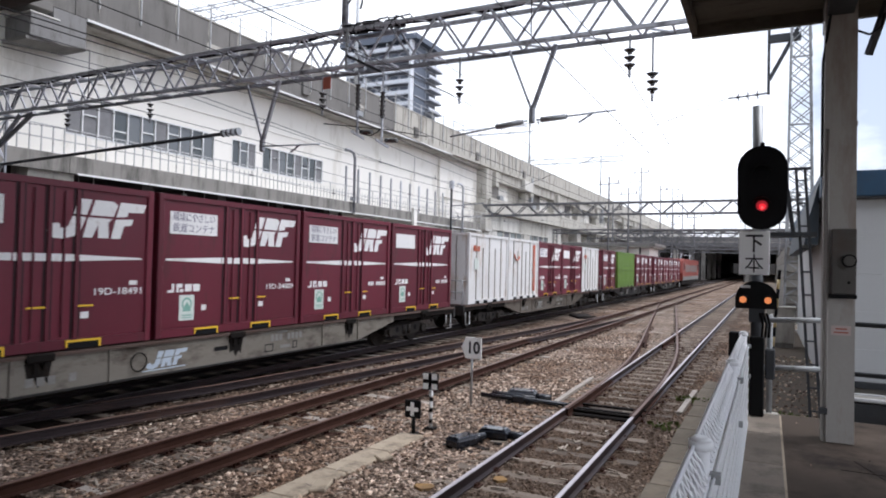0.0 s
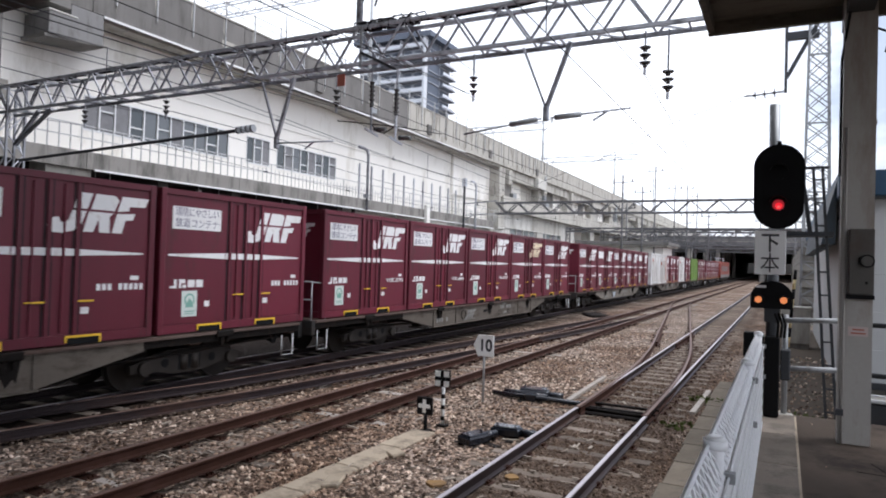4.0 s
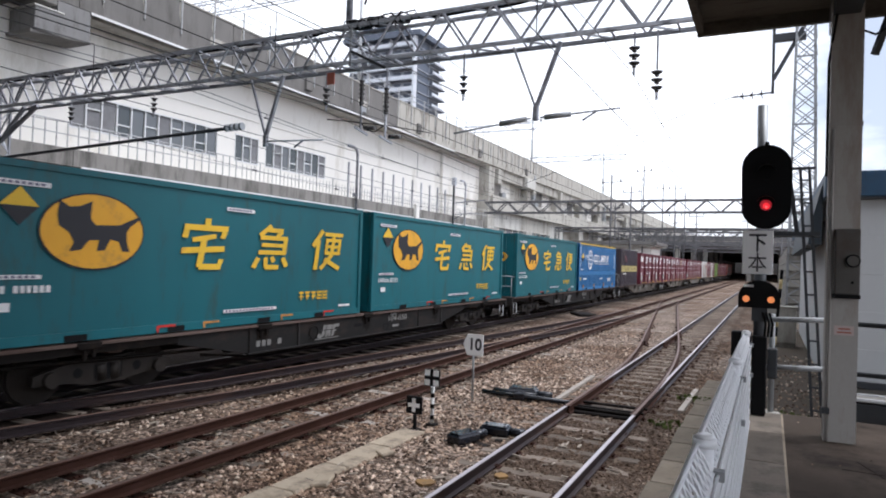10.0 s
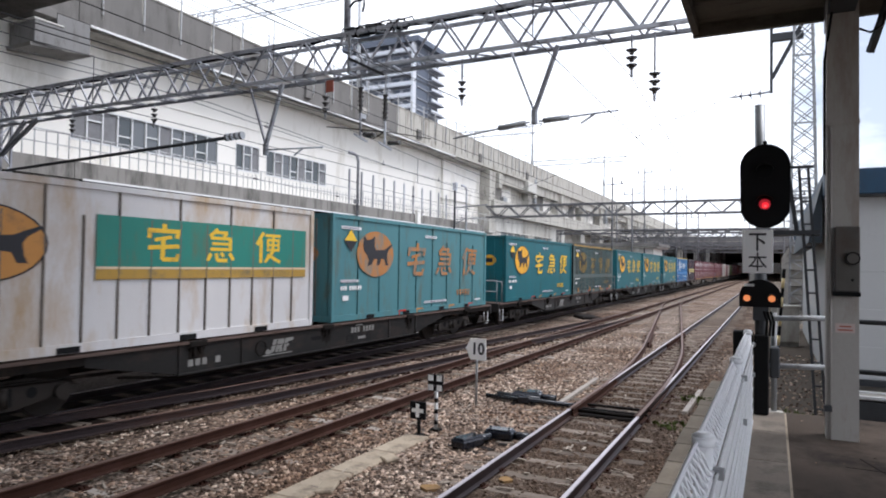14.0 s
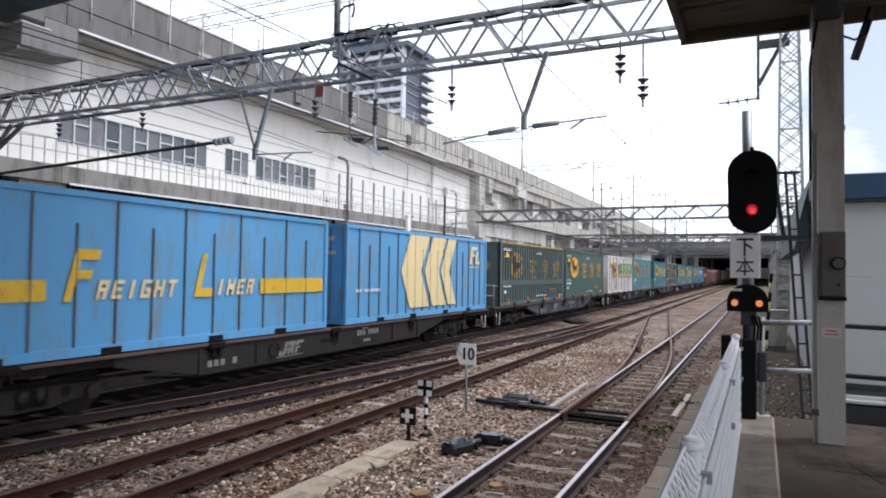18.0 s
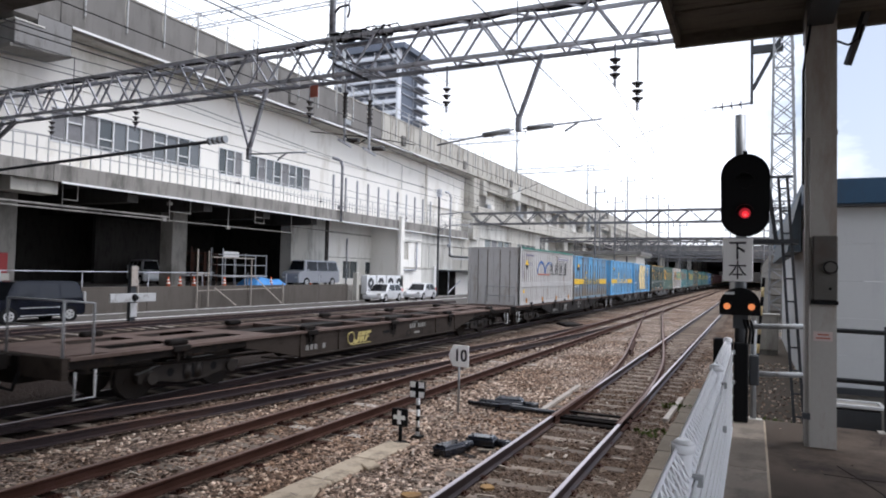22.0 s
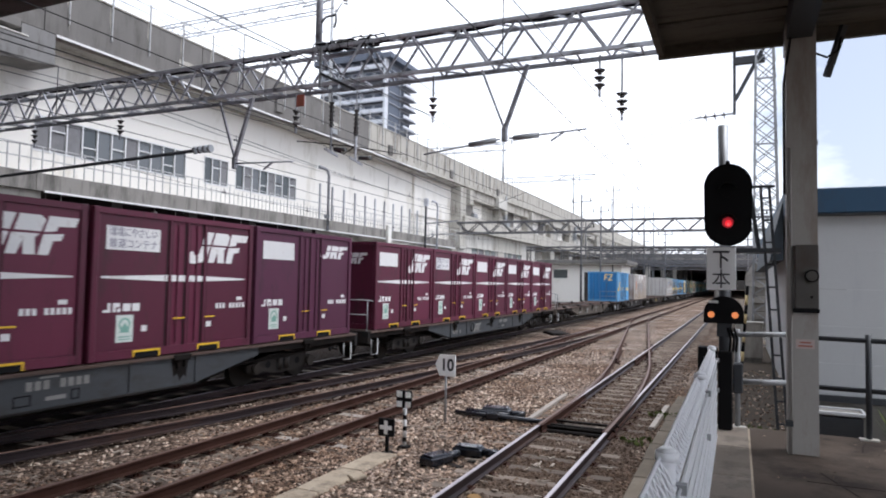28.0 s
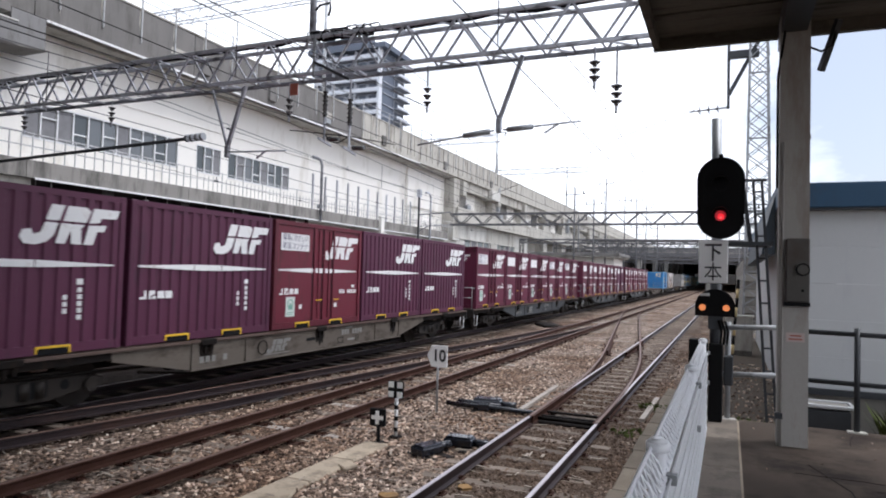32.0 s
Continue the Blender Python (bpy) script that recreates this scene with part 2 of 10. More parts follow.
M_REDINK = plain("red_marking", (0.5, 0.03, 0.02), 0.6)
M_RUSTPRINT = plain("faded_red_print", (0.36, 0.1, 0.065), 0.6)
M_GREENLABEL = plain("pale_green_label", (0.62, 0.68, 0.64), 0.5)
M_GREENPANEL = surface("green_panel_paint", (0.012, 0.165, 0.135), (0.025, 0.225, 0.17), 0.6, 0, 30, 1.2, 0.04, (0.09, 0.14, 0.09), 0.45, (1, 1, 0.3))
M_FRAME = surface("wagon_frame_grey", (0.015, 0.0145, 0.0145), (0.036, 0.034, 0.033), 0.75, 0, 30, 0.7, 0.08, (0.035, 0.026, 0.022), 0.5, (1, 0.4, 1), 0.4)
M_FRAMEBROWN = surface("wagon_deck_brown", (0.075, 0.052, 0.045), (0.15, 0.11, 0.095), 0.8, 0, 30, 0.9, 0.1, (0.08, 0.05, 0.04), 0.5, (1, 0.5, 1), 0.2)
M_UNDER = surface("brake_dust_steel", (0.008, 0.007, 0.0065), (0.017, 0.0135, 0.012), 0.8, 0.2, 40, 2, 0.1, (0.032, 0.022, 0.016), 0.4)
M_WHEEL = surface("wheel_steel", (0.015, 0.012, 0.01), (0.034, 0.026, 0.021), 0.65, 0.3, 40, 2, 0.05)
M_RAIL = surface("rusty_rail_web", (0.027, 0.012, 0.0085), (0.068, 0.031, 0.021), 0.8, 0.1, 60, 3, 0.1, (0.06, 0.03, 0.025), 0.4)
M_RAILTOP = surface("worn_rail_head", (0.36, 0.32, 0.34), (0.5, 0.45, 0.47), 0.3, 0.85, 60, 2, 0.02, (0.18, 0.1, 0.07), 0.35, (1, 0.05, 1))
M_RAILDARK = surface("oily_and_shaded_rail_web", (0.018, 0.012, 0.014), (0.035, 0.023, 0.025), 0.5, 0.2, 60, 3, 0.1, (0.06, 0.03, 0.022), 0.35, (1, 0.1, 1))
M_RAILTOPRUST = surface("rusty_rail_head", (0.085, 0.046, 0.034), (0.18, 0.108, 0.082), 0.55, 0.4, 60, 2, 0.05, (0.24, 0.2, 0.18), 0.3, (1, 0.05, 1))
M_SLEEPER = surface("weathered_sleeper_wood", (0.06, 0.046, 0.038), (0.34, 0.285, 0.235), 0.9, 0, 60, 3, 0.3, (0.07, 0.045, 0.035), 0.5, (0.3, 2.5, 1), 0.35)
M_PALEWOOD = surface("bleached_sleeper", (0.3, 0.27, 0.24), (0.42, 0.38, 0.34), 0.9, 0, 60, 3, 0.2, (0.15, 0.11, 0.09), 0.4, (0.3, 2.5, 1), 0.2)
M_CONCRETE = surface("weathered_concrete", (0.42, 0.405, 0.365), (0.52, 0.5, 0.455), 0.85, 0, 25, 0.5, 0.12, (0.22, 0.2, 0.175), 0.5, (1, 1, 0.3), dirt_scale=0.9)
M_DARKCONC = surface("stained_concrete", (0.2, 0.19, 0.175), (0.3, 0.285, 0.26), 0.88, 0, 25, 0.6, 0.15, (0.12, 0.11, 0.1), 0.55, (1, 1, 0.35), dirt_scale=1.0)
M_WALL = surface("cream_wall_paint", (0.8, 0.775, 0.73), (0.87, 0.855, 0.815), 0.8, 0, 12, 0.25, 0.03, (0.58, 0.55, 0.48), 0.35, (1, 1, 0.3), dirt_scale=0.5)
M_PALECONC = surface("pale_weathered_concrete", (0.5, 0.49, 0.46), (0.66, 0.65, 0.61), 0.85, 0, 16, 0.5, 0.05, (0.28, 0.265, 0.24), 0.55, (1, 1, 0.2), dirt_scale=0.8)
M_PARAPET = surface("grey_parapet_concrete", (0.15, 0.145, 0.14), (0.25, 0.24, 0.228), 0.85, 0, 16, 0.4, 0.05, (0.12, 0.115, 0.108), 0.55, (1, 1, 0.25), dirt_scale=0.7)
M_VENT = surface("smooth_grey_concrete", (0.2, 0.198, 0.198), (0.29, 0.286, 0.282), 0.85, 0, 16, 0.6, 0.05, (0.15, 0.142, 0.135), 0.45, (1, 1, 0.3))
M_GALV = surface("galvanised_steel", (0.32, 0.335, 0.35), (0.43, 0.445, 0.46), 0.5, 0.5, 40, 2, 0.05, (0.22, 0.21, 0.2), 0.3)
M_GANTRY = surface("dull_gantry_steel", (0.3, 0.31, 0.345), (0.54, 0.555, 0.6), 0.5, 0.2, 30, 1.1, 0.05, (0.06, 0.057, 0.06), 0.48, rand=0.35, dirt_scale=1.6)
M_FARSTEEL = surface("dark_far_steel", (0.085, 0.085, 0.09), (0.19, 0.19, 0.2), 0.7, 0.1, 30, 0.6, 0.05, (0.05, 0.045, 0.045), 0.5)
M_PALESTEEL = surface("pale_railing_paint", (0.4, 0.405, 0.41), (0.55, 0.555, 0.56), 0.55, 0.2, 40, 1.5, 0.05, (0.2, 0.18, 0.165), 0.45)
M_DARKSTEEL = surface("dark_painted_steel", (0.03, 0.033, 0.038), (0.05, 0.054, 0.06), 0.5, 0.3, 40, 2, 0.05)
M_POST = surface("grey_post_paint", (0.32, 0.3, 0.275), (0.42, 0.4, 0.37), 0.6, 0, 30, 1.0, 0.05, (0.24, 0.19, 0.15), 0.35, V)
M_PINKPAPER = plain("sun_bleached_pink_paper", (0.52, 0.42, 0.39), 0.7)
M_BLACK = surface("matt_black_paint", (0.006, 0.006, 0.007), (0.01, 0.01, 0.011), 0.75, 0, 40, 2, 0.04, spec=0.15)
M_CERAMIC = glassy("brown_glazed_porcelain", (0.05, 0.045, 0.045), 0.2)
M_WIRE = plain("copper_grey_wire", (0.07, 0.07, 0.075), 0.5, 0.5)
M_ASPHALT = surface("worn_platform_asphalt", (0.04, 0.03, 0.023), (0.13, 0.1, 0.078), 0.85, 0, 120, 0.8, 0.25, (0.03, 0.022, 0.018), 0.6, dirt_scale=1.5, spec=0.2)
M_CRACK = plain("dark_crack", (0.02, 0.016, 0.013), 0.9)
M_SIGNWHITE = plain("white_sign_enamel", (0.91, 0.91, 0.9), 0.4, var=0.03)
M_MAST = surface("weathered_mast_steel", (0.26, 0.27, 0.28), (0.36, 0.37, 0.38), 0.6, 0.3, 40, 2, 0.05, (0.11, 0.1, 0.095), 0.4)
M_PLATEDGE = surface("platform_edge_concrete", (0.1, 0.083, 0.063), (0.225, 0.192, 0.152), 0.9, 0, 60, 1.9, 0.2, (0.085, 0.078, 0.068), 0.5, rand=0.15)
M_EDGESTRIP = surface("pale_worn_edge_strip", (0.16, 0.135, 0.112), (0.29, 0.25, 0.21), 0.9, 0, 60, 1.4, 0.2, (0.11, 0.095, 0.08), 0.5, rand=0.12)
M_BLUEROOF = surface("blue_roof_sheet", (0.01, 0.05, 0.105), (0.018, 0.072, 0.14), 0.55, 0, 22, 1.2, 0.04, (0.02, 0.04, 0.07), 0.4, (1, 1, 0.3))
M_HOOD = plain("slate_blue_hood", (0.035, 0.05, 0.065), 0.6)
M_WHITESHEET = surface("white_wall_sheet", (0.48, 0.49, 0.495), (0.54, 0.55, 0.555), 0.5, 0, 20, 0.6, 0.02, (0.45, 0.46, 0.48), 0.3, V)
M_CANOPY = surface("grimy_canopy_boards", (0.1, 0.088, 0.072), (0.19, 0.168, 0.14), 0.85, 0, 20, 1.0, 0.1, (0.04, 0.036, 0.03), 0.5, (0.3, 2, 1))
M_GLASS = glassy("dark_window_glass", (0.06, 0.07, 0.075), 0.08)
M_GLASSPALE = glassy("pale_window_glass", (0.28, 0.31, 0.31), 0.1)
M_GLASSMID = glassy("grey_window_glass", (0.13, 0.14, 0.15), 0.12)
M_BLIND = plain("pale_blind", (0.22, 0.22, 0.23), 0.8, var=0.25)
M_SASH = surface("white_window_sash", (0.66, 0.67, 0.68), (0.76, 0.77, 0.78), 0.5, 0, 40, 2, 0.02)
M_FASCIA = surface("streaked_ledge_concrete", (0.22, 0.21, 0.195), (0.32, 0.305, 0.285), 0.88, 0, 25, 0.5, 0.12, (0.1, 0.095, 0.088), 0.6, (1, 1, 0.2), dirt_scale=1.1)
M_LOWWALL = surface("dirty_low_wall", (0.075, 0.066, 0.058), (0.135, 0.12, 0.107), 0.9, 0, 25, 0.6, 0.15, (0.075, 0.066, 0.058), 0.6, (1, 1, 0.25), dirt_scale=1.2)
M_ALU = surface("aluminium_sash", (0.5, 0.5, 0.5), (0.58, 0.58, 0.58), 0.4, 0.5, 40, 2, 0.02)
M_WHITEVINYL = surface("white_vinyl_coating", (0.8, 0.81, 0.84), (0.88, 0.89, 0.91), 0.35, 0, 50, 2, 0.05, (0.5, 0.5, 0.5), 0.15)
M_LAMPRED = glow("red_signal_lamp", (0.75, 0.01, 0.022), 0.9)
M_LAMPRIM = glow("dim_red_lens", (0.35, 0.004, 0.012), 0.5)
M_LAMPHOT = glow("bright_red_filament", (1.0, 0.1, 0.09), 1.1)
M_LAMPAMBER = glow("amber_signal_lamp", (0.85, 0.26, 0.08), 0.55)
M_TOWERWALL = plain("tower_panel_grey", (0.3, 0.32, 0.36), 0.7)
M_TOWERDARK = plain("tower_dark_panel", (0.1, 0.12, 0.16), 0.6)
M_TOWERWHITE = plain("tower_balcony_white", (0.62, 0.65, 0.7), 0.7)
M_LEAF = surface("weed_green", (0.055, 0.075, 0.022), (0.1, 0.115, 0.035), 0.8, 0, 30, 5, 0.0)
M_SEAM = surface("grimy_seam", (0.07, 0.06, 0.05), (0.2, 0.17, 0.14), 0.7, 0, 30, 1.3, 0.05, stretch=(1, 1, 0.3))
M_STENCIL = surface("worn_stencil_paint", (0.12, 0.118, 0.11), (0.28, 0.272, 0.26), 0.7, 0, 30, 3.0, 0.02)
M_BOXGREY = surface("dark_box_paint", (0.06, 0.055, 0.048), (0.095, 0.087, 0.077), 0.6, 0, 30, 2, 0.05, (0.07, 0.05, 0.04), 0.4)
M_TEALDARK = plain("teal_seam", (0.008, 0.07, 0.08), 0.6)
M_LEAFLABEL = plain("leaf_green_print", (0.2, 0.4, 0.33), 0.5)
M_LOCORED = plain("locomotive_red", (0.22, 0.035, 0.025), 0.45)
# Groove shade of the teal and blue sides as darker, stained paint.
M_TEALVALLEY = surface("shade_in_teal_grooves", (0.02, 0.045, 0.048), (0.045, 0.085, 0.09), 0.75, 0, 30, 1.2, 0.05, (0.05, 0.03, 0.02), 0.5, (1, 1, 0.2))
M_BLUEVALLEY = surface("shade_in_blue_grooves", (0.012, 0.085, 0.22), (0.018, 0.11, 0.27), 0.55, 0, 30, 1.2, 0.05, (0.02, 0.05, 0.1), 0.4, (1, 1, 0.2))
M_LOCOGREY = plain("locomotive_grey", (0.16, 0.155, 0.15), 0.5)
M_FRAMELIGHT = surface("dusty_wagon_frame", (0.15, 0.135, 0.115), (0.23, 0.21, 0.18), 0.75, 0, 30, 0.7, 0.08, (0.07, 0.055, 0.045), 0.5, (1, 0.4, 1))
M_SEAMPALE = surface("pale_dirty_seam", (0.26, 0.23, 0.2), (0.4, 0.37, 0.34), 0.7, 0, 30, 1.3, 0.05, stretch=(1, 1, 0.3))


def dust_and_shade(nt, co, colour):
    """Rust-brown brake dust over the stones along the main track, blackened to paint the train's shade, ragged at its
    edge.
    """
    N, L = nt.nodes.new, nt.links.new
    sep, no, add, rp, mx = N("ShaderNodeSeparateXYZ"), N("ShaderNodeTexNoise"), N("ShaderNodeMath"), N("ShaderNodeMapRange"), N("ShaderNodeMixRGB")
    no.inputs["Scale"].default_value, no.inputs["Detail"].default_value = 0.8, 5
    L(co.outputs["Object"], sep.inputs[0])
    L(co.outputs["Object"], no.inputs["Vector"])
    add.operation = "MULTIPLY_ADD"
    add.inputs[1].default_value = 2.2
    L(no.outputs["Fac"], add.inputs[0])
    L(sep.outputs["X"], add.inputs[2])
    rp.inputs["From Min"].default_value, rp.inputs["From Max"].default_value = -8.7, -7.2
    rp.inputs["To Min"].default_value, rp.inputs["To Max"].default_value = 0.95, 0.0
    L(add.outputs[0], rp.inputs["Value"])
    # Near black: dust with the shade beside the train in the colour.
    mx.inputs[2].default_value = (0.015, 0.0095, 0.0075, 1)
    L(rp.outputs[0], mx.inputs[0])
    L(colour, mx.inputs[1])
    # rust between the rails of the near track
    off, wide, band, rust = N("ShaderNodeMath"), N("ShaderNodeMath"), N("ShaderNodeMapRange"), N("ShaderNodeMixRGB")
    off.operation, off.inputs[1].default_value = "ADD", 2.25
    L(sep.outputs["X"], off.inputs[0])
    wide.operation = "ABSOLUTE"
    L(off.outputs[0], wide.inputs[0])
    edge = N("ShaderNodeMath")
    edge.operation, edge.inputs[1].default_value = "MULTIPLY_ADD", 0.9
    L(no.outputs["Fac"], edge.inputs[0])
    L(wide.outputs[0], edge.inputs[2])
    band.inputs["From Min"].default_value, band.inputs["From Max"].default_value = 1.2, 1.65
    band.inputs["To Min"].default_value, band.inputs["To Max"].default_value = 0.78, 0.0
    L(edge.outputs[0], band.inputs["Value"])
    rust.inputs[2].default_value = (0.078, 0.053, 0.038, 1)
    L(band.outputs[0], rust.inputs[0])
    L(mx.outputs["Color"], rust.inputs[1])
    return rust.outputs["Color"]


def ballast_material():
    m, nt, b = nodes_of("ballast_ground")
    N, L = nt.nodes.new, nt.links.new
    co = N("ShaderNodeTexCoord")
    vo = N("ShaderNodeTexVoronoi")
    vo.inputs["Scale"].default_value = 16
    vo2 = N("ShaderNodeTexVoronoi")
    vo2.inputs["Scale"].default_value = 33
    big = N("ShaderNodeTexNoise")
    big.inputs["Scale"].default_value, big.inputs["Detail"].default_value = 0.35, 6
    L(co.outputs["Object"], vo.inputs["Vector"])
    L(co.outputs["Object"], vo2.inputs["Vector"])
    L(co.outputs["Object"], big.inputs["Vector"])
    bw = N("ShaderNodeRGBToBW")
    L(vo.outputs["Color"], bw.inputs["Color"])
    rp = N("ShaderNodeValToRGB")
    els = rp.color_ramp.elements
    els[0].position, els[0].color = 0.1, (0.085, 0.07, 0.062, 1)
    els[1].position, els[1].color = 0.9, (0.6, 0.51, 0.45, 1)
    e = els.new(0.5)
    e.color = (0.3, 0.245, 0.21, 1)
    L(bw.outputs["Val"], rp.inputs["Fac"])
    tint = N("ShaderNodeValToRGB")
    te = tint.color_ramp.elements
    te[0].position, te[0].color = 0.4, (0.55, 0.43, 0.34, 1)
    te[1].position, te[1].color = 0.6, (1.0, 0.93, 0.86, 1)
    L(big.outputs["Fac"], tint.inputs["Fac"])
    mul = N("ShaderNodeMixRGB")
    mul.blend_type = "MULTIPLY"
    mul.inputs[0].default_value = 1
    L(rp.outputs["Color"], mul.inputs[1])
    L(tint.outputs["Color"], mul.inputs[2])
    # Shade between the stones, multiplied into the colour at the cell edges.
    gap_shade = N("ShaderNodeMapRange")
    gap_shade.inputs["From Min"].default_value, gap_shade.inputs["From Max"].default_value = 0.3, 0.75
    gap_shade.inputs["To Min"].default_value, gap_shade.inputs["To Max"].default_value = 1.12, 0.4
    L(vo.outputs["Distance"], gap_shade.inputs["Value"])
    deep = N("ShaderNodeMixRGB")
    deep.blend_type = "MULTIPLY"
    deep.inputs[0].default_value = 1
    L(mul.outputs["Color"], deep.inputs[1])
    L(gap_shade.outputs[0], deep.inputs[2])
    L(dust_and_shade(nt, co, deep.outputs["Color"]), b.inputs["Base Color"])
    ad = N("ShaderNodeMath")
    ad.operation = "ADD"
    L(vo.outputs["Distance"], ad.inputs[0])
    L(vo2.outputs["Distance"], ad.inputs[1])
    bp = N("ShaderNodeBump")
    bp.invert = True
    bp.inputs["Strength"].default_value, bp.inputs["Distance"].default_value = 0.9, 0.05
    L(ad.outputs[0], bp.inputs["Height"])
    L(bp.outputs["Normal"], b.inputs["Normal"])
    b.inputs["Roughness"].default_value = 0.92
    b.inputs["Specular IOR Level"].default_value = 0.15
    return m


def stone_material():
    m, nt, b = nodes_of("ballast_stone")
    N, L = nt.nodes.new, nt.links.new
    g = N("ShaderNodeNewGeometry")
    rp = N("ShaderNodeValToRGB")
    els = rp.color_ramp.elements
    els[0].position, els[0].color = 0.0, (0.045, 0.036, 0.03, 1)
    els[1].position, els[1].color = 1.0, (0.85, 0.8, 0.72, 1)
    for p_, c_ in ((0.3, (0.13, 0.1, 0.085, 1)), (0.66, (0.43, 0.345, 0.29, 1)), (0.9, (0.78, 0.68, 0.6, 1))):
        e = els.new(p_)
        e.color = c_
    L(g.outputs["Random Per Island"], rp.inputs["Fac"])
    co, big = N("ShaderNodeTexCoord"), N("ShaderNodeTexNoise")
    big.inputs["Scale"].default_value, big.inputs["Detail"].default_value = 0.5, 4
    L(co.outputs["Object"], big.inputs["Vector"])
    tint = N("ShaderNodeValToRGB")
    te = tint.color_ramp.elements
    te[0].position, te[0].color = 0.4, (0.58, 0.46, 0.37, 1)
    te[1].position, te[1].color = 0.6, (1.0, 0.93, 0.86, 1)
    L(big.outputs["Fac"], tint.inputs["Fac"])
    mul = N("ShaderNodeMixRGB")
    mul.blend_type = "MULTIPLY"
    mul.inputs[0].default_value = 1
    L(rp.outputs["Color"], mul.inputs[1])
    L(tint.outputs["Color"], mul.inputs[2])
    L(dust_and_shade(nt, co, mul.outputs["Color"]), b.inputs["Base Color"])
    b.inputs["Roughness"].default_value = 0.9
    b.inputs["Specular IOR Level"].default_value = 0.15
    return m


M_BALLAST = ballast_material()
M_STONE = stone_material()
# Near-black concrete: the shade under roofs and bridges painted into its colour.
M_SHADED = surface("shaded_concrete", (0.045, 0.042, 0.04), (0.075, 0.07, 0.066), 0.9, 0, 25, 0.6, 0.1, (0.03, 0.028, 0.027), 0.5, (1, 1, 0.35))
M_GREASE = surface("oily_black_casting", (0.011, 0.013, 0.019), (0.02, 0.023, 0.031), 0.2, 0.2, 40, 3, 0.05, (0.04, 0.035, 0.03), 0.3)
M_CHIP = surface("weathered_wood_chip", (0.2, 0.165, 0.13), (0.52, 0.46, 0.39), 0.9, 0, 40, 2.5, 0.2, (0.12, 0.08, 0.06), 0.4)
M_LID = surface("shiny_black_lid", (0.02, 0.024, 0.034), (0.035, 0.04, 0.055), 0.12, 0.6, 40, 3, 0.03, (0.05, 0.05, 0.05), 0.2, spec=1.0)
M_DUST = surface("dusty_concrete_lid", (0.34, 0.28, 0.21), (0.46, 0.39, 0.3), 0.92, 0, 60, 1.2, 0.25, (0.17, 0.14, 0.11), 0.55)
M_RUSTSTAIN = surface("rust_stained_earth", (0.24, 0.14, 0.06), (0.34, 0.22, 0.1), 0.95, 0, 40, 3, 0.3, (0.14, 0.09, 0.06), 0.5)
M_DIRT = surface("trackside_dirt", (0.06, 0.046, 0.035), (0.115, 0.093, 0.074), 0.95, 0, 40, 0.5, 0.4, (0.1, 0.085, 0.06), 0.5)
M_ROAD = surface("service_road_asphalt", (0.055, 0.05, 0.046), (0.105, 0.097, 0.09), 0.9, 0, 60, 0.4, 0.15, (0.16, 0.15, 0.14), 0.5)


# ---- mesh helpers ----
def bm_new():
    return bmesh.new()


def box(bm, x0, x1, y0, y1, z0, z1, bevel=0.0):
    vs = [bm.verts.new((x, y, z)) for z in (z0, z1) for y in (y0, y1) for x in (x0, x1)]
    fs = [bm.faces.new([vs[i] for i in f]) for f in ((0, 2, 3, 1), (4, 5, 7, 6), (0, 1, 5, 4), (2, 6, 7, 3), (0, 4, 6, 2), (1, 3, 7, 5))]
    if bevel:
        bmesh.ops.bevel(bm, geom=list({e for f in fs for e in f.edges}), offset=bevel, segments=1, affect="EDGES")
    return bm


def rod(bm, a, b, r, sides=8, r2=None):
    a, b = Vector(a), Vector(b)
    d = (b - a).normalized()
    u = d.orthogonal().normalized()
    w = d.cross(u)
    r2 = r if r2 is None else r2
    ra, rb = [], []
    for i in range(sides):
        q = u * math.cos(2 * math.pi * i / sides) + w * math.sin(2 * math.pi * i / sides)
        ra.append(bm.verts.new(a + q * r))
        rb.append(bm.verts.new(b + q * r2))
    for i in range(sides):
        j = (i + 1) % sides
        f = bm.faces.new((ra[i], ra[j], rb[j], rb[i]))
        f.smooth = sides > 6
    bm.faces.new(ra[::-1])
    bm.faces.new(rb)
    return bm


def bar(bm, a, b, w, h):
    """A square bar from a to b, w wide and h high."""
    a, b = Vector(a), Vector(b)
    d = (b - a).normalized()
    up = Vector((0, 0, 1)) if abs(d.z) < 0.9 else Vector((0, 1, 0))
    s = d.cross(up).normalized() * (w / 2)
    t = s.cross(d).normalized() * (h / 2)
    va = [bm.verts.new(a + s * i + t * j) for i, j in ((-1, -1), (1, -1), (1, 1), (-1, 1))]
    vb = [bm.verts.new(b + s * i + t * j) for i, j in ((-1, -1), (1, -1), (1, 1), (-1, 1))]
    for i in range(4):
        j = (i + 1) % 4
        bm.faces.new((va[i], vb[i], vb[j], va[j]))
    bm.faces.new(va)
    bm.faces.new(vb[::-1])
    return bm


def prism(bm, pts, axis, lo, hi):
    """An outline of 2D points, extruded along an axis (0 x, 1 y, 2 z)."""
    def at(p, c):
        return {0: (c, p[0], p[1]), 1: (p[0], c, p[1]), 2: (p[0], p[1], c)}[axis]
    a = [bm.verts.new(at(p, lo)) for p in pts]
    b = [bm.verts.new(at(p, hi)) for p in pts]
    n = len(pts)
    for i in range(n):
        j = (i + 1) % n
        bm.faces.new((a[i], a[j], b[j], b[i]))
    bm.faces.new(a[::-1])
    bm.faces.new(b)
    return bm


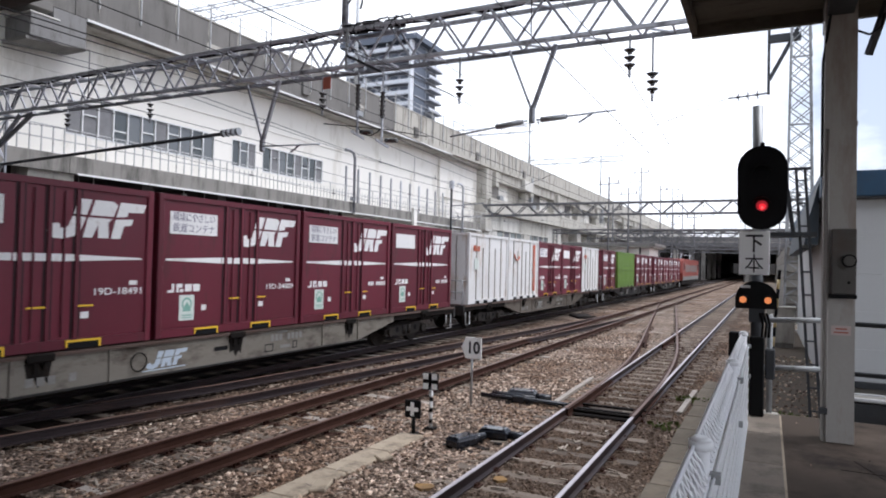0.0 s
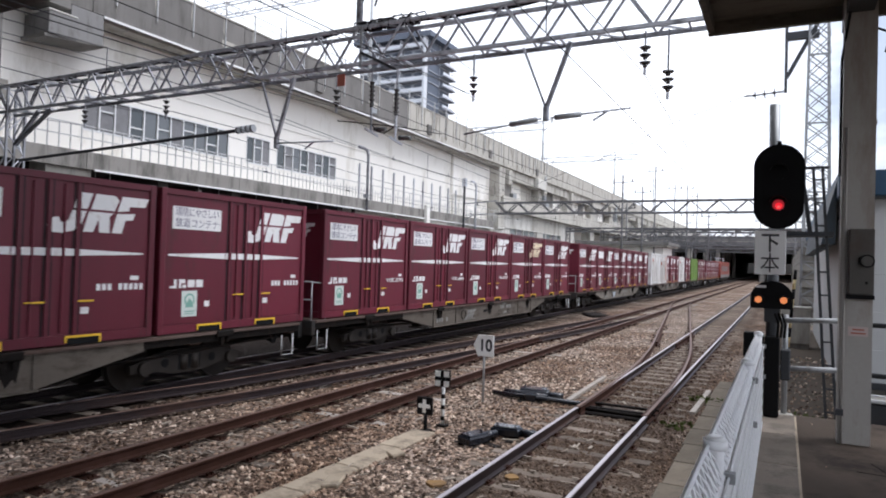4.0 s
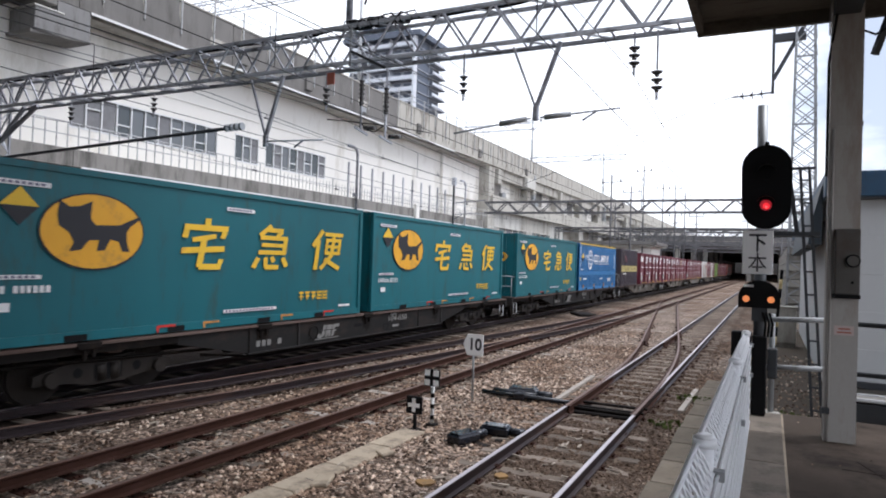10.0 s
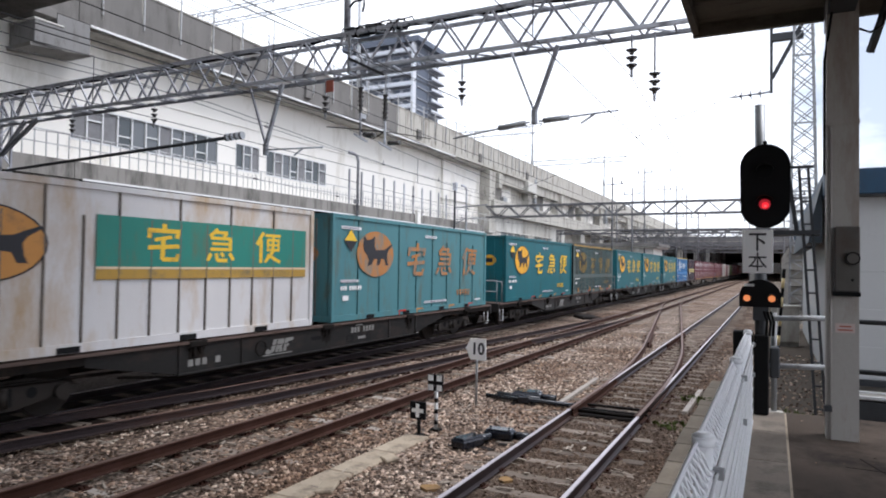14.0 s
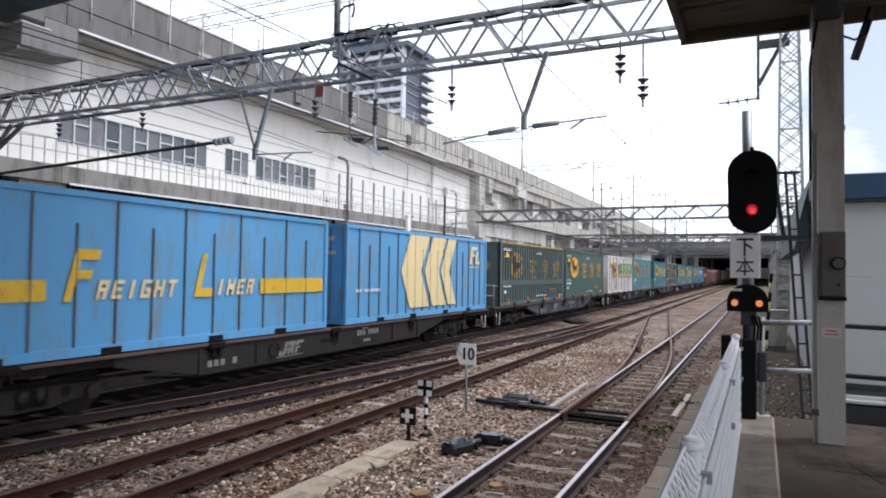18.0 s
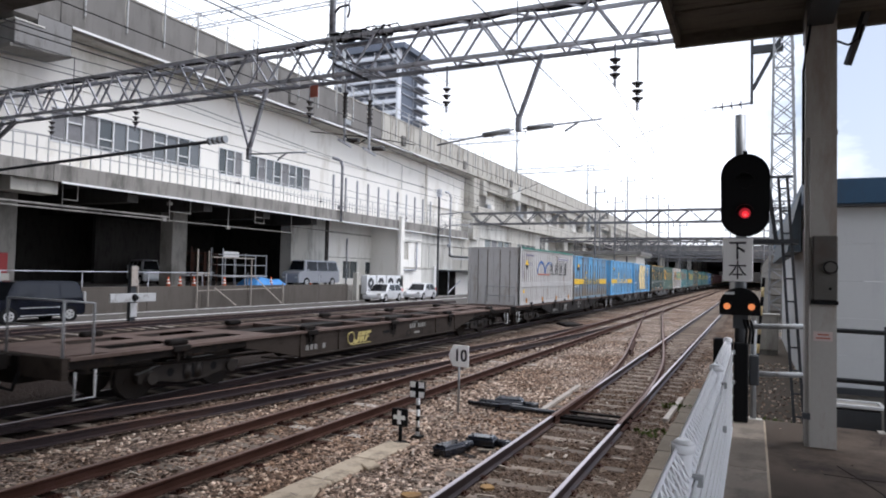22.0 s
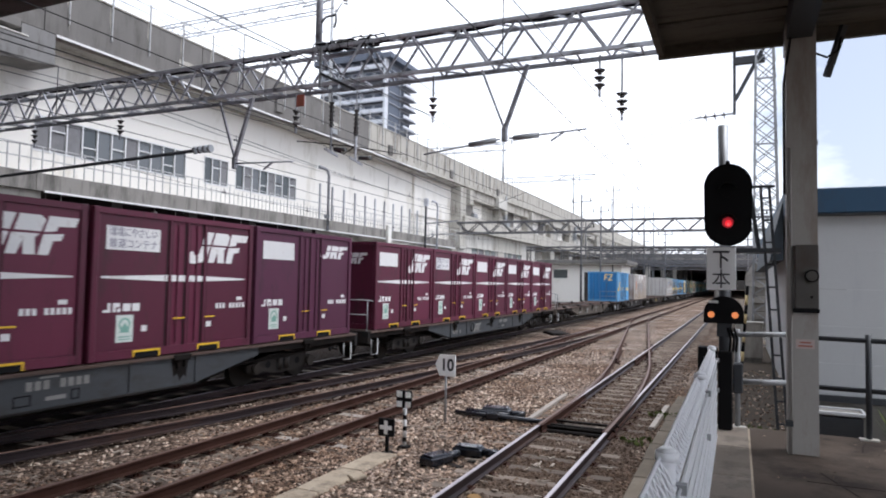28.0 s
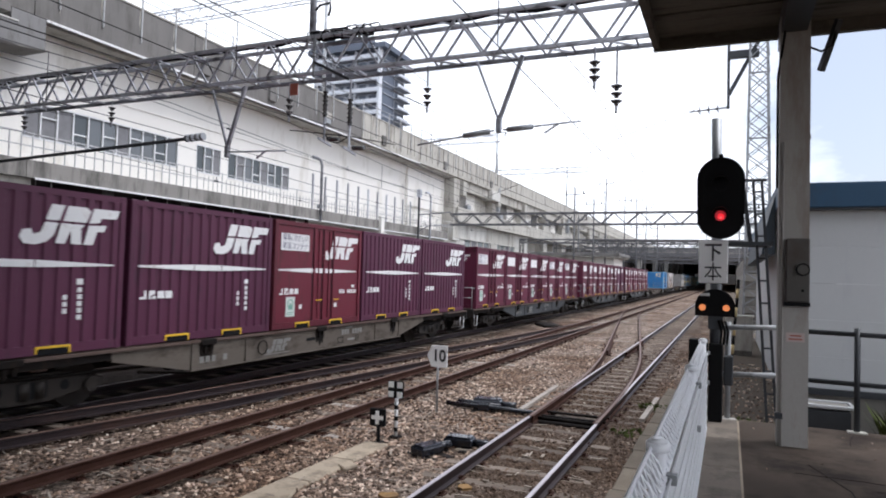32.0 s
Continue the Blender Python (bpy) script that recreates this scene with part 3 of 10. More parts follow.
def tube(bm, pts, r, sides=6):
    """One bent tube through the points."""
    pts = [Vector(q) for q in pts]
    rings, u = [], None
    for i, q in enumerate(pts):
        d = (pts[min(i + 1, len(pts) - 1)] - pts[max(i - 1, 0)])
        d = d.normalized() if d.length > 1e-6 else (pts[1] - pts[0]).normalized()
        u = d.orthogonal().normalized() if u is None else (u - d * u.dot(d)).normalized()
        w = d.cross(u)
        rings.append([bm.verts.new(q + (u * math.cos(2 * math.pi * k / sides) + w * math.sin(2 * math.pi * k / sides)) * r) for k in range(sides)])
    for x, y in zip(rings, rings[1:]):
        for k in range(sides):
            f = bm.faces.new((x[k], x[(k + 1) % sides], y[(k + 1) % sides], y[k]))
            f.smooth = True
    bm.faces.new(rings[0][::-1])
    bm.faces.new(rings[-1])
    return bm


def finish(bm, name, material):
    bmesh.ops.recalc_face_normals(bm, faces=bm.faces)
    me = bpy.data.meshes.new(name)
    bm.to_mesh(me)
    bm.free()
    me.materials.append(material)
    return me


def part(name, bm, material, parent, label=""):
    ob = new(name, finish(bm, name, material))
    ob.parent = parent
    if label:
        tagged(ob, label)
    return ob


def share(name, me, parent, m=None, label=""):
    ob = new(name, me)
    ob.parent = parent
    if m is not None:
        ob.matrix_basis = m
    if label:
        tagged(ob, label)
    return ob


def thing(name, label, category, group="", kind="", m=None):
    ob = new(name)
    ob.empty_display_size = 0.2
    if m is not None:
        ob.matrix_basis = m
    return tagged(ob, label, category, group, kind)


def lone(name, bm, material, label, category="", group="", kind=""):
    return tagged(new(name, finish(bm, name, material)), label, category, group, kind)


def letters(text, size, width=None, bold=0.0):
    """The mesh of a word in the built-in font, flat in x and y, centred."""
    cu = bpy.data.curves.new("word", "FONT")
    cu.body, cu.size, cu.align_x, cu.align_y, cu.extrude = text, size, "CENTER", "CENTER", 0.002
    cu.offset = bold * size
    ob = bpy.data.objects.new("word", cu)
    me = bpy.data.meshes.new_from_object(ob)
    bpy.data.objects.remove(ob)
    xs = [q.co.x for q in me.vertices]
    if width and xs:
        k = width / (max(xs) - min(xs))
        for q in me.vertices:
            q.co.x *= k
    return me


def word(name, text, size, material, parent, m, width=None, label="", bold=0.0):
    me = letters(text, size, width, bold)
    me.materials.clear()
    me.materials.append(material)
    return share(name, me, parent, m, label)


SIDE = Matrix(((0, 0, 1, 0), (1, 0, 0, 0), (0, 1, 0, 0), (0, 0, 0, 1)))  # a flat word turned to face +x, reading along +y
FRONT = Matrix(((1, 0, 0, 0), (0, 0, -1, 0), (0, 1, 0, 0), (0, 0, 0, 1)))  # a flat word turned to face -y


def on_side(x, y, z):
    return Matrix.Translation((x, y, z)) @ SIDE


def on_front(x, y, z):
    return Matrix.Translation((x, y, z)) @ FRONT


# ---- ground, road and tracks ----
def sheet(bm, x0, x1, y0, y1, z):
    bm.faces.new([bm.verts.new(p) for p in ((x0, y0, z), (x1, y0, z), (x1, y1, z), (x0, y1, z))])
    return bm


lone("ground", sheet(bm_new(), -900, 900, -460, 2400, -0.215), M_BALLAST, "grey-brown railway ballast and bare trackside earth", "ground", kind="structure")
bm = bm_new()
box(bm, -30.2, -24.2, -40, 48, -0.3, -0.16)
box(bm, -30.2, -19.6, 48.004, 150, -0.3, -0.16)
lone("road", bm, M_ROAD, "grey asphalt service road beside the railway yard", "road", kind="structure")
bm = bm_new()
for y in range(-20, 140, 10):
    box(bm, -29.7, -29.55, y, y + 9.96, -0.16, -0.152)
    box(bm, -26.3, -26.1, y, y + 9.96, -0.16, -0.152)
lone("road_marking", bm, M_WHITEPAINT, "worn white edge lines along the service road", "road marking", kind="structure")

GAUGE = 1.132
NEAR_X, MID_X, TRAIN_X = -2.513, -6.43, -10.42
RAIL = [(-0.062, 0), (0.062, 0), (0.062, 0.012), (0.012, 0.026), (0.012, 0.1), (0.033, 0.112), (0.033, 0.134), (-0.033, 0.134), (-0.033, 0.112), (-0.012, 0.1), (-0.012, 0.026), (-0.062, 0.012)]
HEAD = [(-0.028, 0.134), (0.028, 0.134), (0.024, 0.14), (-0.024, 0.14)]


def sweep(bm, outline, path, z):
    rings = []
    for i, (x, y) in enumerate(path):
        x0, y0 = path[max(i - 1, 0)]
        x1, y1 = path[min(i + 1, len(path) - 1)]
        d = math.hypot(x1 - x0, y1 - y0)
        nx, ny = (y1 - y0) / d, -(x1 - x0) / d
        rings.append([bm.verts.new((x + nx * u, y + ny * u, z + w)) for u, w in outline])
    n = len(outline)
    for a, b in zip(rings, rings[1:]):
        for i in range(n):
            bm.faces.new((a[i], a[(i + 1) % n], b[(i + 1) % n], b[i]))
    bm.faces.new(rings[0])
    bm.faces.new(rings[-1][::-1])
    return bm


def rail_pair(track, centre, top, head_material, web=M_RAIL):
    for s in (-0.5, 0.5):
        path = [(x + s * GAUGE, y) for x, y in centre]
        r = part("rail", sweep(bm_new(), RAIL, path, top - 0.14), web, track)
        part("rail_head", sweep(bm_new(), HEAD, path, top - 0.14), head_material, r, "worn rail head")


SLEEPER_MESH = {}
for key, mat in (("dark", M_SLEEPER), ("pale", M_PALEWOOD)):
    SLEEPER_MESH[key] = finish(box(bm_new(), -1.0, 1.0, -0.1, 0.1, -0.14, 0, 0.012), "sleeper", mat)
CHAIR = bm_new()
for s in (-0.5, 0.5):
    box(CHAIR, s * GAUGE - 0.15, s * GAUGE + 0.15, -0.075, 0.075, 0, 0.012)
    for q in (-0.1, 0.1):
        box(CHAIR, s * GAUGE + q - 0.02, s * GAUGE + q + 0.02, -0.045, -0.01, 0.012, 0.04)
        box(CHAIR, s * GAUGE + q - 0.02, s * GAUGE + q + 0.02, 0.01, 0.045, 0.012, 0.04)
CHAIR = finish(CHAIR, "tie_plate", M_RAIL)


def straight(x, y0=-380, y1=560):
    return [(x, y0), (x, y1)]


def lay_track(name, label, centre, top, head, y0, y1, step, pale, sunk=0.0, web=M_RAIL):
    tr = thing(name, label, "railway track", kind="structure")
    rail_pair(tr, centre, top, head, web)
    y, rng = y0, random.Random(name)
    while y < y1:
        for (xa, ya), (xb, yb) in zip(centre, centre[1:]):
            if ya <= y <= yb:
                cx = xa + (xb - xa) * (y - ya) / (yb - ya)
        kind = "pale" if rng.random() < pale else "dark"
        m = Matrix.Translation((cx + rng.uniform(-0.09, 0.09), y + rng.uniform(-0.07, 0.07), top - 0.143 - sunk - 0.012 * rng.random())) @ pose(0, 0, 0, rng.uniform(-1, 1), rng.uniform(-0.5, 0.5), rng.uniform(-2.6, 2.6))
        s = share("sleeper", SLEEPER_MESH[kind], tr, m)
        if y < 30 and name not in ("track_far", "track_siding"):
            share("tie_plate", CHAIR, s)
        y += step
    return tr


def smooth(u):
    u = min(max(u, 0), 1)
    return u * u * (3 - 2 * u)


def branch(y):
    """Centre of the track that leaves the main track and joins the middle one."""
    if y > 9:
        return TRAIN_X + (MID_X - TRAIN_X) * smooth((y + 16) / 56)
    return max(TRAIN_X + (MID_X - TRAIN_X) * smooth(25 / 56) - 0.19 * (9 - y), TRAIN_X)


def crossing(y):
    """Centre of the turnout's branch from the near track towards the middle track."""
    if y < 12:
        return NEAR_X
    if y < 22:
        return NEAR_X - 0.0061 * (y - 12) ** 2
    d = 0.61 + 0.122 * (y - 22)
    return max(NEAR_X - d + 0.008 * max(0, y - 46) ** 2, MID_X) if y < 52 else MID_X


lay_track("track_near", "rusty track with worn shiny rails on dark wooden sleepers", straight(NEAR_X), -0.05, M_RAILTOP, 1.5, 70, 0.62, 0.0, 0.008, M_RAILDARK)
lay_track("track_middle", "rust-brown disused-looking track with half-buried sleepers", straight(MID_X), 0.0, M_RAILTOPRUST, 1.5, 70, 0.66, 0.2, 0.062)
# The dark web here paints the shade that the main rails lie in.
lay_track("track_far", "main track under the freight train", straight(TRAIN_X), 0.0, M_RAILTOP, -4, 60, 0.62, 0.05, 0.05, M_RAILDARK)
lay_track("track_siding", "rusty siding beside the service road", straight(-23.0, -40, 50), 0.0, M_RAILTOPRUST, 4, 48, 0.7, 0.1, 0.05, M_RAILDARK)
lay_track("track_turnout", "branch of a turnout curving off the near track", [(crossing(y), y) for y in range(11, 55)], -0.04, M_RAILTOPRUST, 22, 52, 0.7, 0.1, 0.02)
# Junction rails also carry their shade as a darker web colour.
lay_track("track_junction", "rusty branch track running between the main track and the middle track", [(branch(y), y) for y in range(0, 42)], -0.012, M_RAILTOPRUST, 12, 34, 0.7, 0.1, 0.05, M_RAILDARK)

# the frog, switch blades and guard rails of the turnout
turnout = thing("turnout_crossing", "worn steel switch blades and crossing of a turnout", "turnout", kind="structure")
for s, x in ((-0.5, 0.05), (0.5, -0.05)):
    part("switch_blade", sweep(bm_new(), [(u * 0.6, w) for u, w in RAIL], [(crossing(y) + s * GAUGE + x, y) for y in range(11, 19)], -0.185), M_RAIL, turnout)
for x in (NEAR_X - 0.5 * GAUGE + 0.07, NEAR_X + 0.5 * GAUGE - 0.07):
    part("guard_rail", sweep(bm_new(), RAIL, [(x, 22), (x, 26.5)], -0.19), M_RAIL, turnout)
part("guard_rail", sweep(bm_new(), RAIL, [(crossing(y) - 0.5 * GAUGE + 0.09, y) for y in (22, 24, 26)], -0.18), M_RAIL, turnout)
part("stretcher_bar", box(bm_new(), NEAR_X - 0.75, NEAR_X + 0.62, 11.55, 11.63, -0.17, -0.13), M_UNDER, turnout)
part("stretcher_bar", box(bm_new(), NEAR_X - 0.75, NEAR_X + 0.62, 11.95, 12.02, -0.17, -0.13), M_UNDER, turnout)
part("throw_cover", box(bm_new(), NEAR_X - 0.5, NEAR_X + 0.5, 11.2, 11.45, -0.22, -0.16, 0.02), M_UNDER, turnout)
part("throw_tube", rod(bm_new(), (NEAR_X - 0.5, 11.32, -0.13), (NEAR_X + 0.5, 11.32, -0.13), 0.03, 10), M_UNDER, turnout)


def point_machine(name, x, y, turn, k=1.0):
    pm = thing(name, "small oily black point machine lying on the ballast", "point machine", "point machines", m=pose(x, y, -0.23, 0, 0, turn))
    part("housing", box(bm_new(), -0.22 * k, 0.22 * k, -0.13 * k, 0.13 * k, 0.03, 0.15 * k, 0.02), M_GREASE, pm)
    part("lid", box(bm_new(), -0.19 * k, 0.19 * k, -0.11 * k, 0.11 * k, 0.15 * k, 0.175 * k, 0.012), M_LID, pm, "shiny wet-looking black lid")
    part("motor", rod(bm_new(), (0.22 * k, 0, 0.09), (0.45 * k, 0, 0.09), 0.06 * k, 12), M_GREASE, pm)
    for q in (-0.14 * k, 0.14 * k):
        part("lid_bolt", rod(bm_new(), (q, 0, 0.185 * k), (q, 0, 0.2 * k), 0.02, 8), M_GREASE, pm)
        part("sleeper_beam", box(bm_new(), q - 0.06, q + 0.06, -0.35 * k, 0.3 * k, -0.02, 0.03), M_UNDER, pm)
    return pm


a = point_machine("point_machine", -4.2, 12.0, 8, 1.25)
part("throw_rod", rod(bm_new(), (-0.75, -0.22, 0.1), (1.05, -0.4, 0.08), 0.045), M_GREASE, a)
part("throw_rod", rod(bm_new(), (-0.55, -0.12, 0.12), (0.3, -0.2, 0.1), 0.06), M_GREASE, a)
part("rod_joint", box(bm_new(), -0.12, 0.1, -0.36, -0.18, 0.02, 0.16, 0.02), M_GREASE, a)
b_ = point_machine("point_machine", -3.85, 8.5, 70)
part("throw_rod", rod(bm_new(), (0.3, 0.1, 0.1), (0.7, 0.05, 0.08), 0.03), M_GREASE, b_)
b_ = point_machine("point_machine", -3.62, 9.15, 5)

# loose sticks and lids by the track
for x, y, l, turn, mat, nm, lb in ((-3.56, 13.4, 3.2, 1, M_PALEWOOD, "timber_batten", "long weathered batten lying beside the track"), (-1.36, 13.5, 2.4, -1, M_PALEWOOD, "timber_batten", "pale wooden batten lying beside the rail"),
                                   (-8.07, 10.55, 0.5, 5, M_CONCRETE, "joint_block", "small pale rail joint block beside a rusty rail"), (-8.4, 33, 1.6, 30, M_UNDER, "manhole_cover", "dark drain cover heap beside the main track")):
    o = lone(nm, box(bm_new(), -0.05, 0.05, -l / 2, l / 2, 0, 0.09, 0.01) if nm != "manhole_cover" else box(bm_new(), -0.5, 0.5, -0.9, 0.9, 0, 0.16, 0.05), mat, lb, nm.replace("_", " "))
    o.matrix_basis = pose(x, y, -0.24, 0, 0, turn)

# concrete cable trough
trough = thing("cable_trough", "dusty concrete cable trough with cracked lids", "cable trough", kind="structure")
lid = finish(box(bm_new(), -0.19, 0.19, -0.498, 0.498, 0, 0.07, 0.02), "trough_lid", M_DUST)
for i in range(6):
    y = 3.15 + i
    share("trough_lid", lid, trough, pose(-4.72 + 0.012 * math.sin(i * 2.1), y, -0.25, 0.25 * math.sin(i), 0.6 * math.cos(i * 3), 0.5 * math.sin(i * 5)))
for x, y, l, turn in ((-4.5, 6.1, 0.34, 20), (-4.98, 4.6, 0.22, -35), (-4.47, 7.4, 0.2, 60)):
    part("broken_piece", box(bm_new(), -0.1, 0.1, -l / 2, l / 2, 0, 0.05, 0.015), M_DUST, trough, "broken piece of a lid").matrix_basis = pose(x, y, -0.205, 3, -4, turn)
walkway = thing("slab_walkway", "stained concrete slabs between the track and the platform", "walkway", kind="structure")
slab = finish(box(bm_new(), -0.45, 0.45, -0.49, 0.49, 0, 0.11, 0.015), "slab", M_PLATEDGE)
for i in range(16):
    share("slab", slab, walkway, pose(-0.79 + 0.015 * math.sin(i * 1.7), 0.5 + i, -0.25, 0.3 * math.sin(i * 2), 0.5 * math.cos(i), 0.6 * math.sin(i * 4)))


# ---- signs by the track ----
def distant_sign():
    s = thing("number_sign", "white arrow-shaped sign numbered ten on a thin grey post", "sign", m=pose(-4.87, 11.1, -0.24))
    part("post", rod(bm_new(), (0, 0, 0), (0, 0, 1.2), 0.022), M_GALV, s)
    b = bm_new()
    prism(b, [(-0.2, 1.07), (-0.11, 0.87), (0.2, 0.87), (0.2, 1.26), (-0.11, 1.26)], 1, -0.045, -0.025)
    plate = part("plate", b, M_SIGNWHITE, s, "white arrow-shaped plate")
    word("numeral", "10", 0.3, M_INK, plate, on_front(0.04, -0.047, 1.065), 0.22, bold=0.025)


distant_sign()


def marker(x, y, z, cross, label):
    s = thing("switch_marker", label, "switch marker", "switch markers", m=pose(x, y, -0.24))
    h = 0.13
    part("post", rod(bm_new(), (0, 0.03, 0), (0, 0.03, z + 0.1), 0.03), M_BLACK if cross else M_WHITEPAINT, s)
    pl = part("plate", box(bm_new(), -h, h, -0.02, 0.02, z + 0.24 - h, z + 0.24 + h, 0.006), M_BLACK, s)
    if cross:
        b = bm_new()
        box(b, -0.1, 0.1, -0.026, -0.0205, z + 0.21, z + 0.27)
        box(b, -0.03, 0.03, -0.0265, -0.021, z + 0.14, z + 0.34)
        part("white_cross", b, M_SIGNWHITE, pl)
    else:
        for i in (-1, 1):
            for j in (-1, 1):
                part("white_square", box(bm_new(), i * 0.075 - 0.045, i * 0.075 + 0.045, -0.026, -0.0205, z + 0.24 + j * 0.075 - 0.045, z + 0.24 + j * 0.075 + 0.045), M_SIGNWHITE, pl)
        for k in range(3):
            part("band", rod(bm_new(), (0, 0.03, 0.12 + k * 0.17), (0, 0.03, 0.19 + k * 0.17), 0.0315), M_BLACK, s)
    part("foot", box(bm_new(), -0.08, 0.08, -0.05, 0.11, 0, 0.06, 0.01), M_UNDER, s)


marker(-4.68, 9.09, 0.53, False, "black marker plate with four white squares on a banded post")
marker(-4.74, 8.65, 0.18, True, "black marker plate with a white cross on a short post")

# ---- platform ----
PZ = 0.92
bm = bm_new()
box(bm, -0.28, 8, -14, 7.5, -0.24, PZ - 0.005)
lone("platform", bm, M_DARKCONC, "old station platform with a dark concrete face", "platform", kind="structure")
paving = thing("platform_paving", "patched dark asphalt with a paler concrete edge strip", "paving", kind="structure")
edge_mesh = finish(box(bm_new(), -0.21, 0.21, -0.496, 0.496, 0, 0.045, 0.008), "edge_slab", M_EDGESTRIP)
for i in range(15):
    share("edge_slab", edge_mesh, paving, pose(-0.09, 7.0 - i, PZ - 0.03, 0, 0.2 * math.sin(i * 2.2), 0.2 * math.sin(i)))
rng = random.Random(5)
for i in range(5):
    for j, (x0, x1) in enumerate(((0.125, 1.9), (1.905, 4.4), (4.405, 8))):
        y1 = 7.495 - i * 3.1 - (0.9 if j == 1 and i else 0)
        part("asphalt_patch", box(bm_new(), x0, x1, max(y1 - (3.095 + (0.9 if j == 1 and not i else 0)), -14), y1, PZ - 0.02, PZ + 0.006 + 0.004 * rng.random()), M_ASPHALT, paving)
part("pale_seam", box(bm_new(), 0.112, 0.13, -6, 7.4, PZ + 0.004, PZ + 0.0135), M_DUST, paving, "pale mortar seam beside the edge strip")
# cracks and pale seams in the asphalt
rng = random.Random(21)
for k in range(16):
    x, y = rng.uniform(0.2, 3.5), rng.uniform(-1, 7.2)
    a = rng.choice((0.0, 1.57)) + rng.uniform(-0.3, 0.3)
    b = bm_new()
    for q in range(6):
        x2, y2 = x + 0.22 * math.cos(a), y + 0.22 * math.sin(a)
        if not (0.15 < x2 < 6 and y2 < 7.4):
            break
        bar(b, (x, y, PZ + 0.0095), (x2, y2, PZ + 0.0095), 0.008, 0.004)
        x, y, a = x2, y2, a + rng.uniform(-0.5, 0.5)
    if b.verts:
        part("crack", b, M_CRACK, paving, "dark crack")
bank = bm_new()
box(bank, -0.32, 9, 7.505, 120, -0.26, 0.42)
lone("embankment", bank, M_DIRT, "raised strip of gravel and earth beyond the platform end", "ground", kind="structure")


def mesh_fence():
    f = thing("wire_fence", "white wire mesh fence with a rolled top on the platform edge", "fence")
    x, top = -0.2, 1.77
    stops = (-3.6, -1.6, 0.45, 2.41, 4.62, 6.75)
    for y in stops:
        p = part("post", rod(bm_new(), (x, y, PZ), (x, y, top), 0.03, 12), M_WHITEVINYL, f)
        part("cap", rod(rod(bm_new(), (x, y, top - 0.012), (x, y, top + 0.018), 0.04, 14), (x, y, top + 0.018), (x, y, top + 0.032), 0.038, 14, 0.022), M_WHITEVINYL, p)
        for z in (top - 0.12, PZ + 0.45):
            part("clamp", box(bm_new(), x + 0.03, x + 0.065, y - 0.018, y + 0.018, z, z + 0.035), M_MAST, p)
    roll = ((0.03, -0.095), (-0.06, -0.085), (-0.02, 0.0))
    for y0, y1 in zip(stops, stops[1:]):
        n = int((y1 - y0) / 0.075)
        b = bm_new()
        for i in range(1, 2 * n):
            y = y0 + (y1 - y0) * i / (2 * n)
            rod(b, (x + 0.04, y, PZ + 0.04), (x + 0.04, y, top - 0.1), 0.0034, 5)
        for k in range(8):
            z = PZ + 0.05 + k * (top - 0.1 - PZ - 0.05) / 7
            rod(b, (x + 0.046, y0, z), (x + 0.046, y1, z), 0.003 if k % 7 else 0.0045, 5)
        panel = part("mesh_panel", b, M_WHITEVINYL, f)
        b = bm_new()
        n = int((y1 - y0) / 0.07)
        for i in range(n):
            ya, yb = y0 + (y1 - y0) * i / n, y0 + (y1 - y0) * (i + 1) / n
            for k, ((px, pz), (qx, qz)) in enumerate(zip(roll, roll[1:] + roll[:1])):
                mx, mz = (px + qx) / 2, (pz + qz) / 2
                ym = (ya + yb) / 2
                for u, v in (((px, pz, ya), (mx, mz, ym)), ((mx, mz, ym), (qx, qz, ya)), ((px, pz, yb), (mx, mz, ym)), ((mx, mz, ym), (qx, qz, yb))):
                    rod(b, (x + u[0], u[2], top + u[1]), (x + v[0], v[2], top + v[1]), 0.0052, 5)
        for px, pz in roll:
            rod(b, (x + px, y0, top + pz), (x + px, y1, top + pz), 0.006, 5)
        part("rolled_top", b, M_WHITEVINYL, panel, "rolled wire top of the fence panel")


mesh_fence()


def pipe_barrier():
    f = thing("pipe_barrier", "grey tubular barrier across the platform end", "barrier")
    y = 7.42
    for z in (1.87, 1.39):
        part("rail", rod(bm_new(), (-0.1, y, z), (0.5, y, z + 0.03), 0.027, 10), M_MAST, f)
        part("rail", rod(bm_new(), (0.5, y + 0.04, z + 0.01), (3.8, y + 0.04, z - 0.03), 0.024, 10), M_DARKSTEEL, f)
    for x, mat in ((0.02, M_MAST), (1.17, M_DARKSTEEL), (2.4, M_DARKSTEEL), (3.7, M_DARKSTEEL)):
        p = part("post", rod(bm_new(), (x, y + 0.04, PZ), (x, y + 0.04, 1.93), 0.028, 10), mat, f)
        part("foot_plate", box(bm_new(), x - 0.08, x + 0.08, y - 0.03, y + 0.075, PZ - 0.01, PZ + 0.02), M_CONCRETE, p)


pipe_barrier()


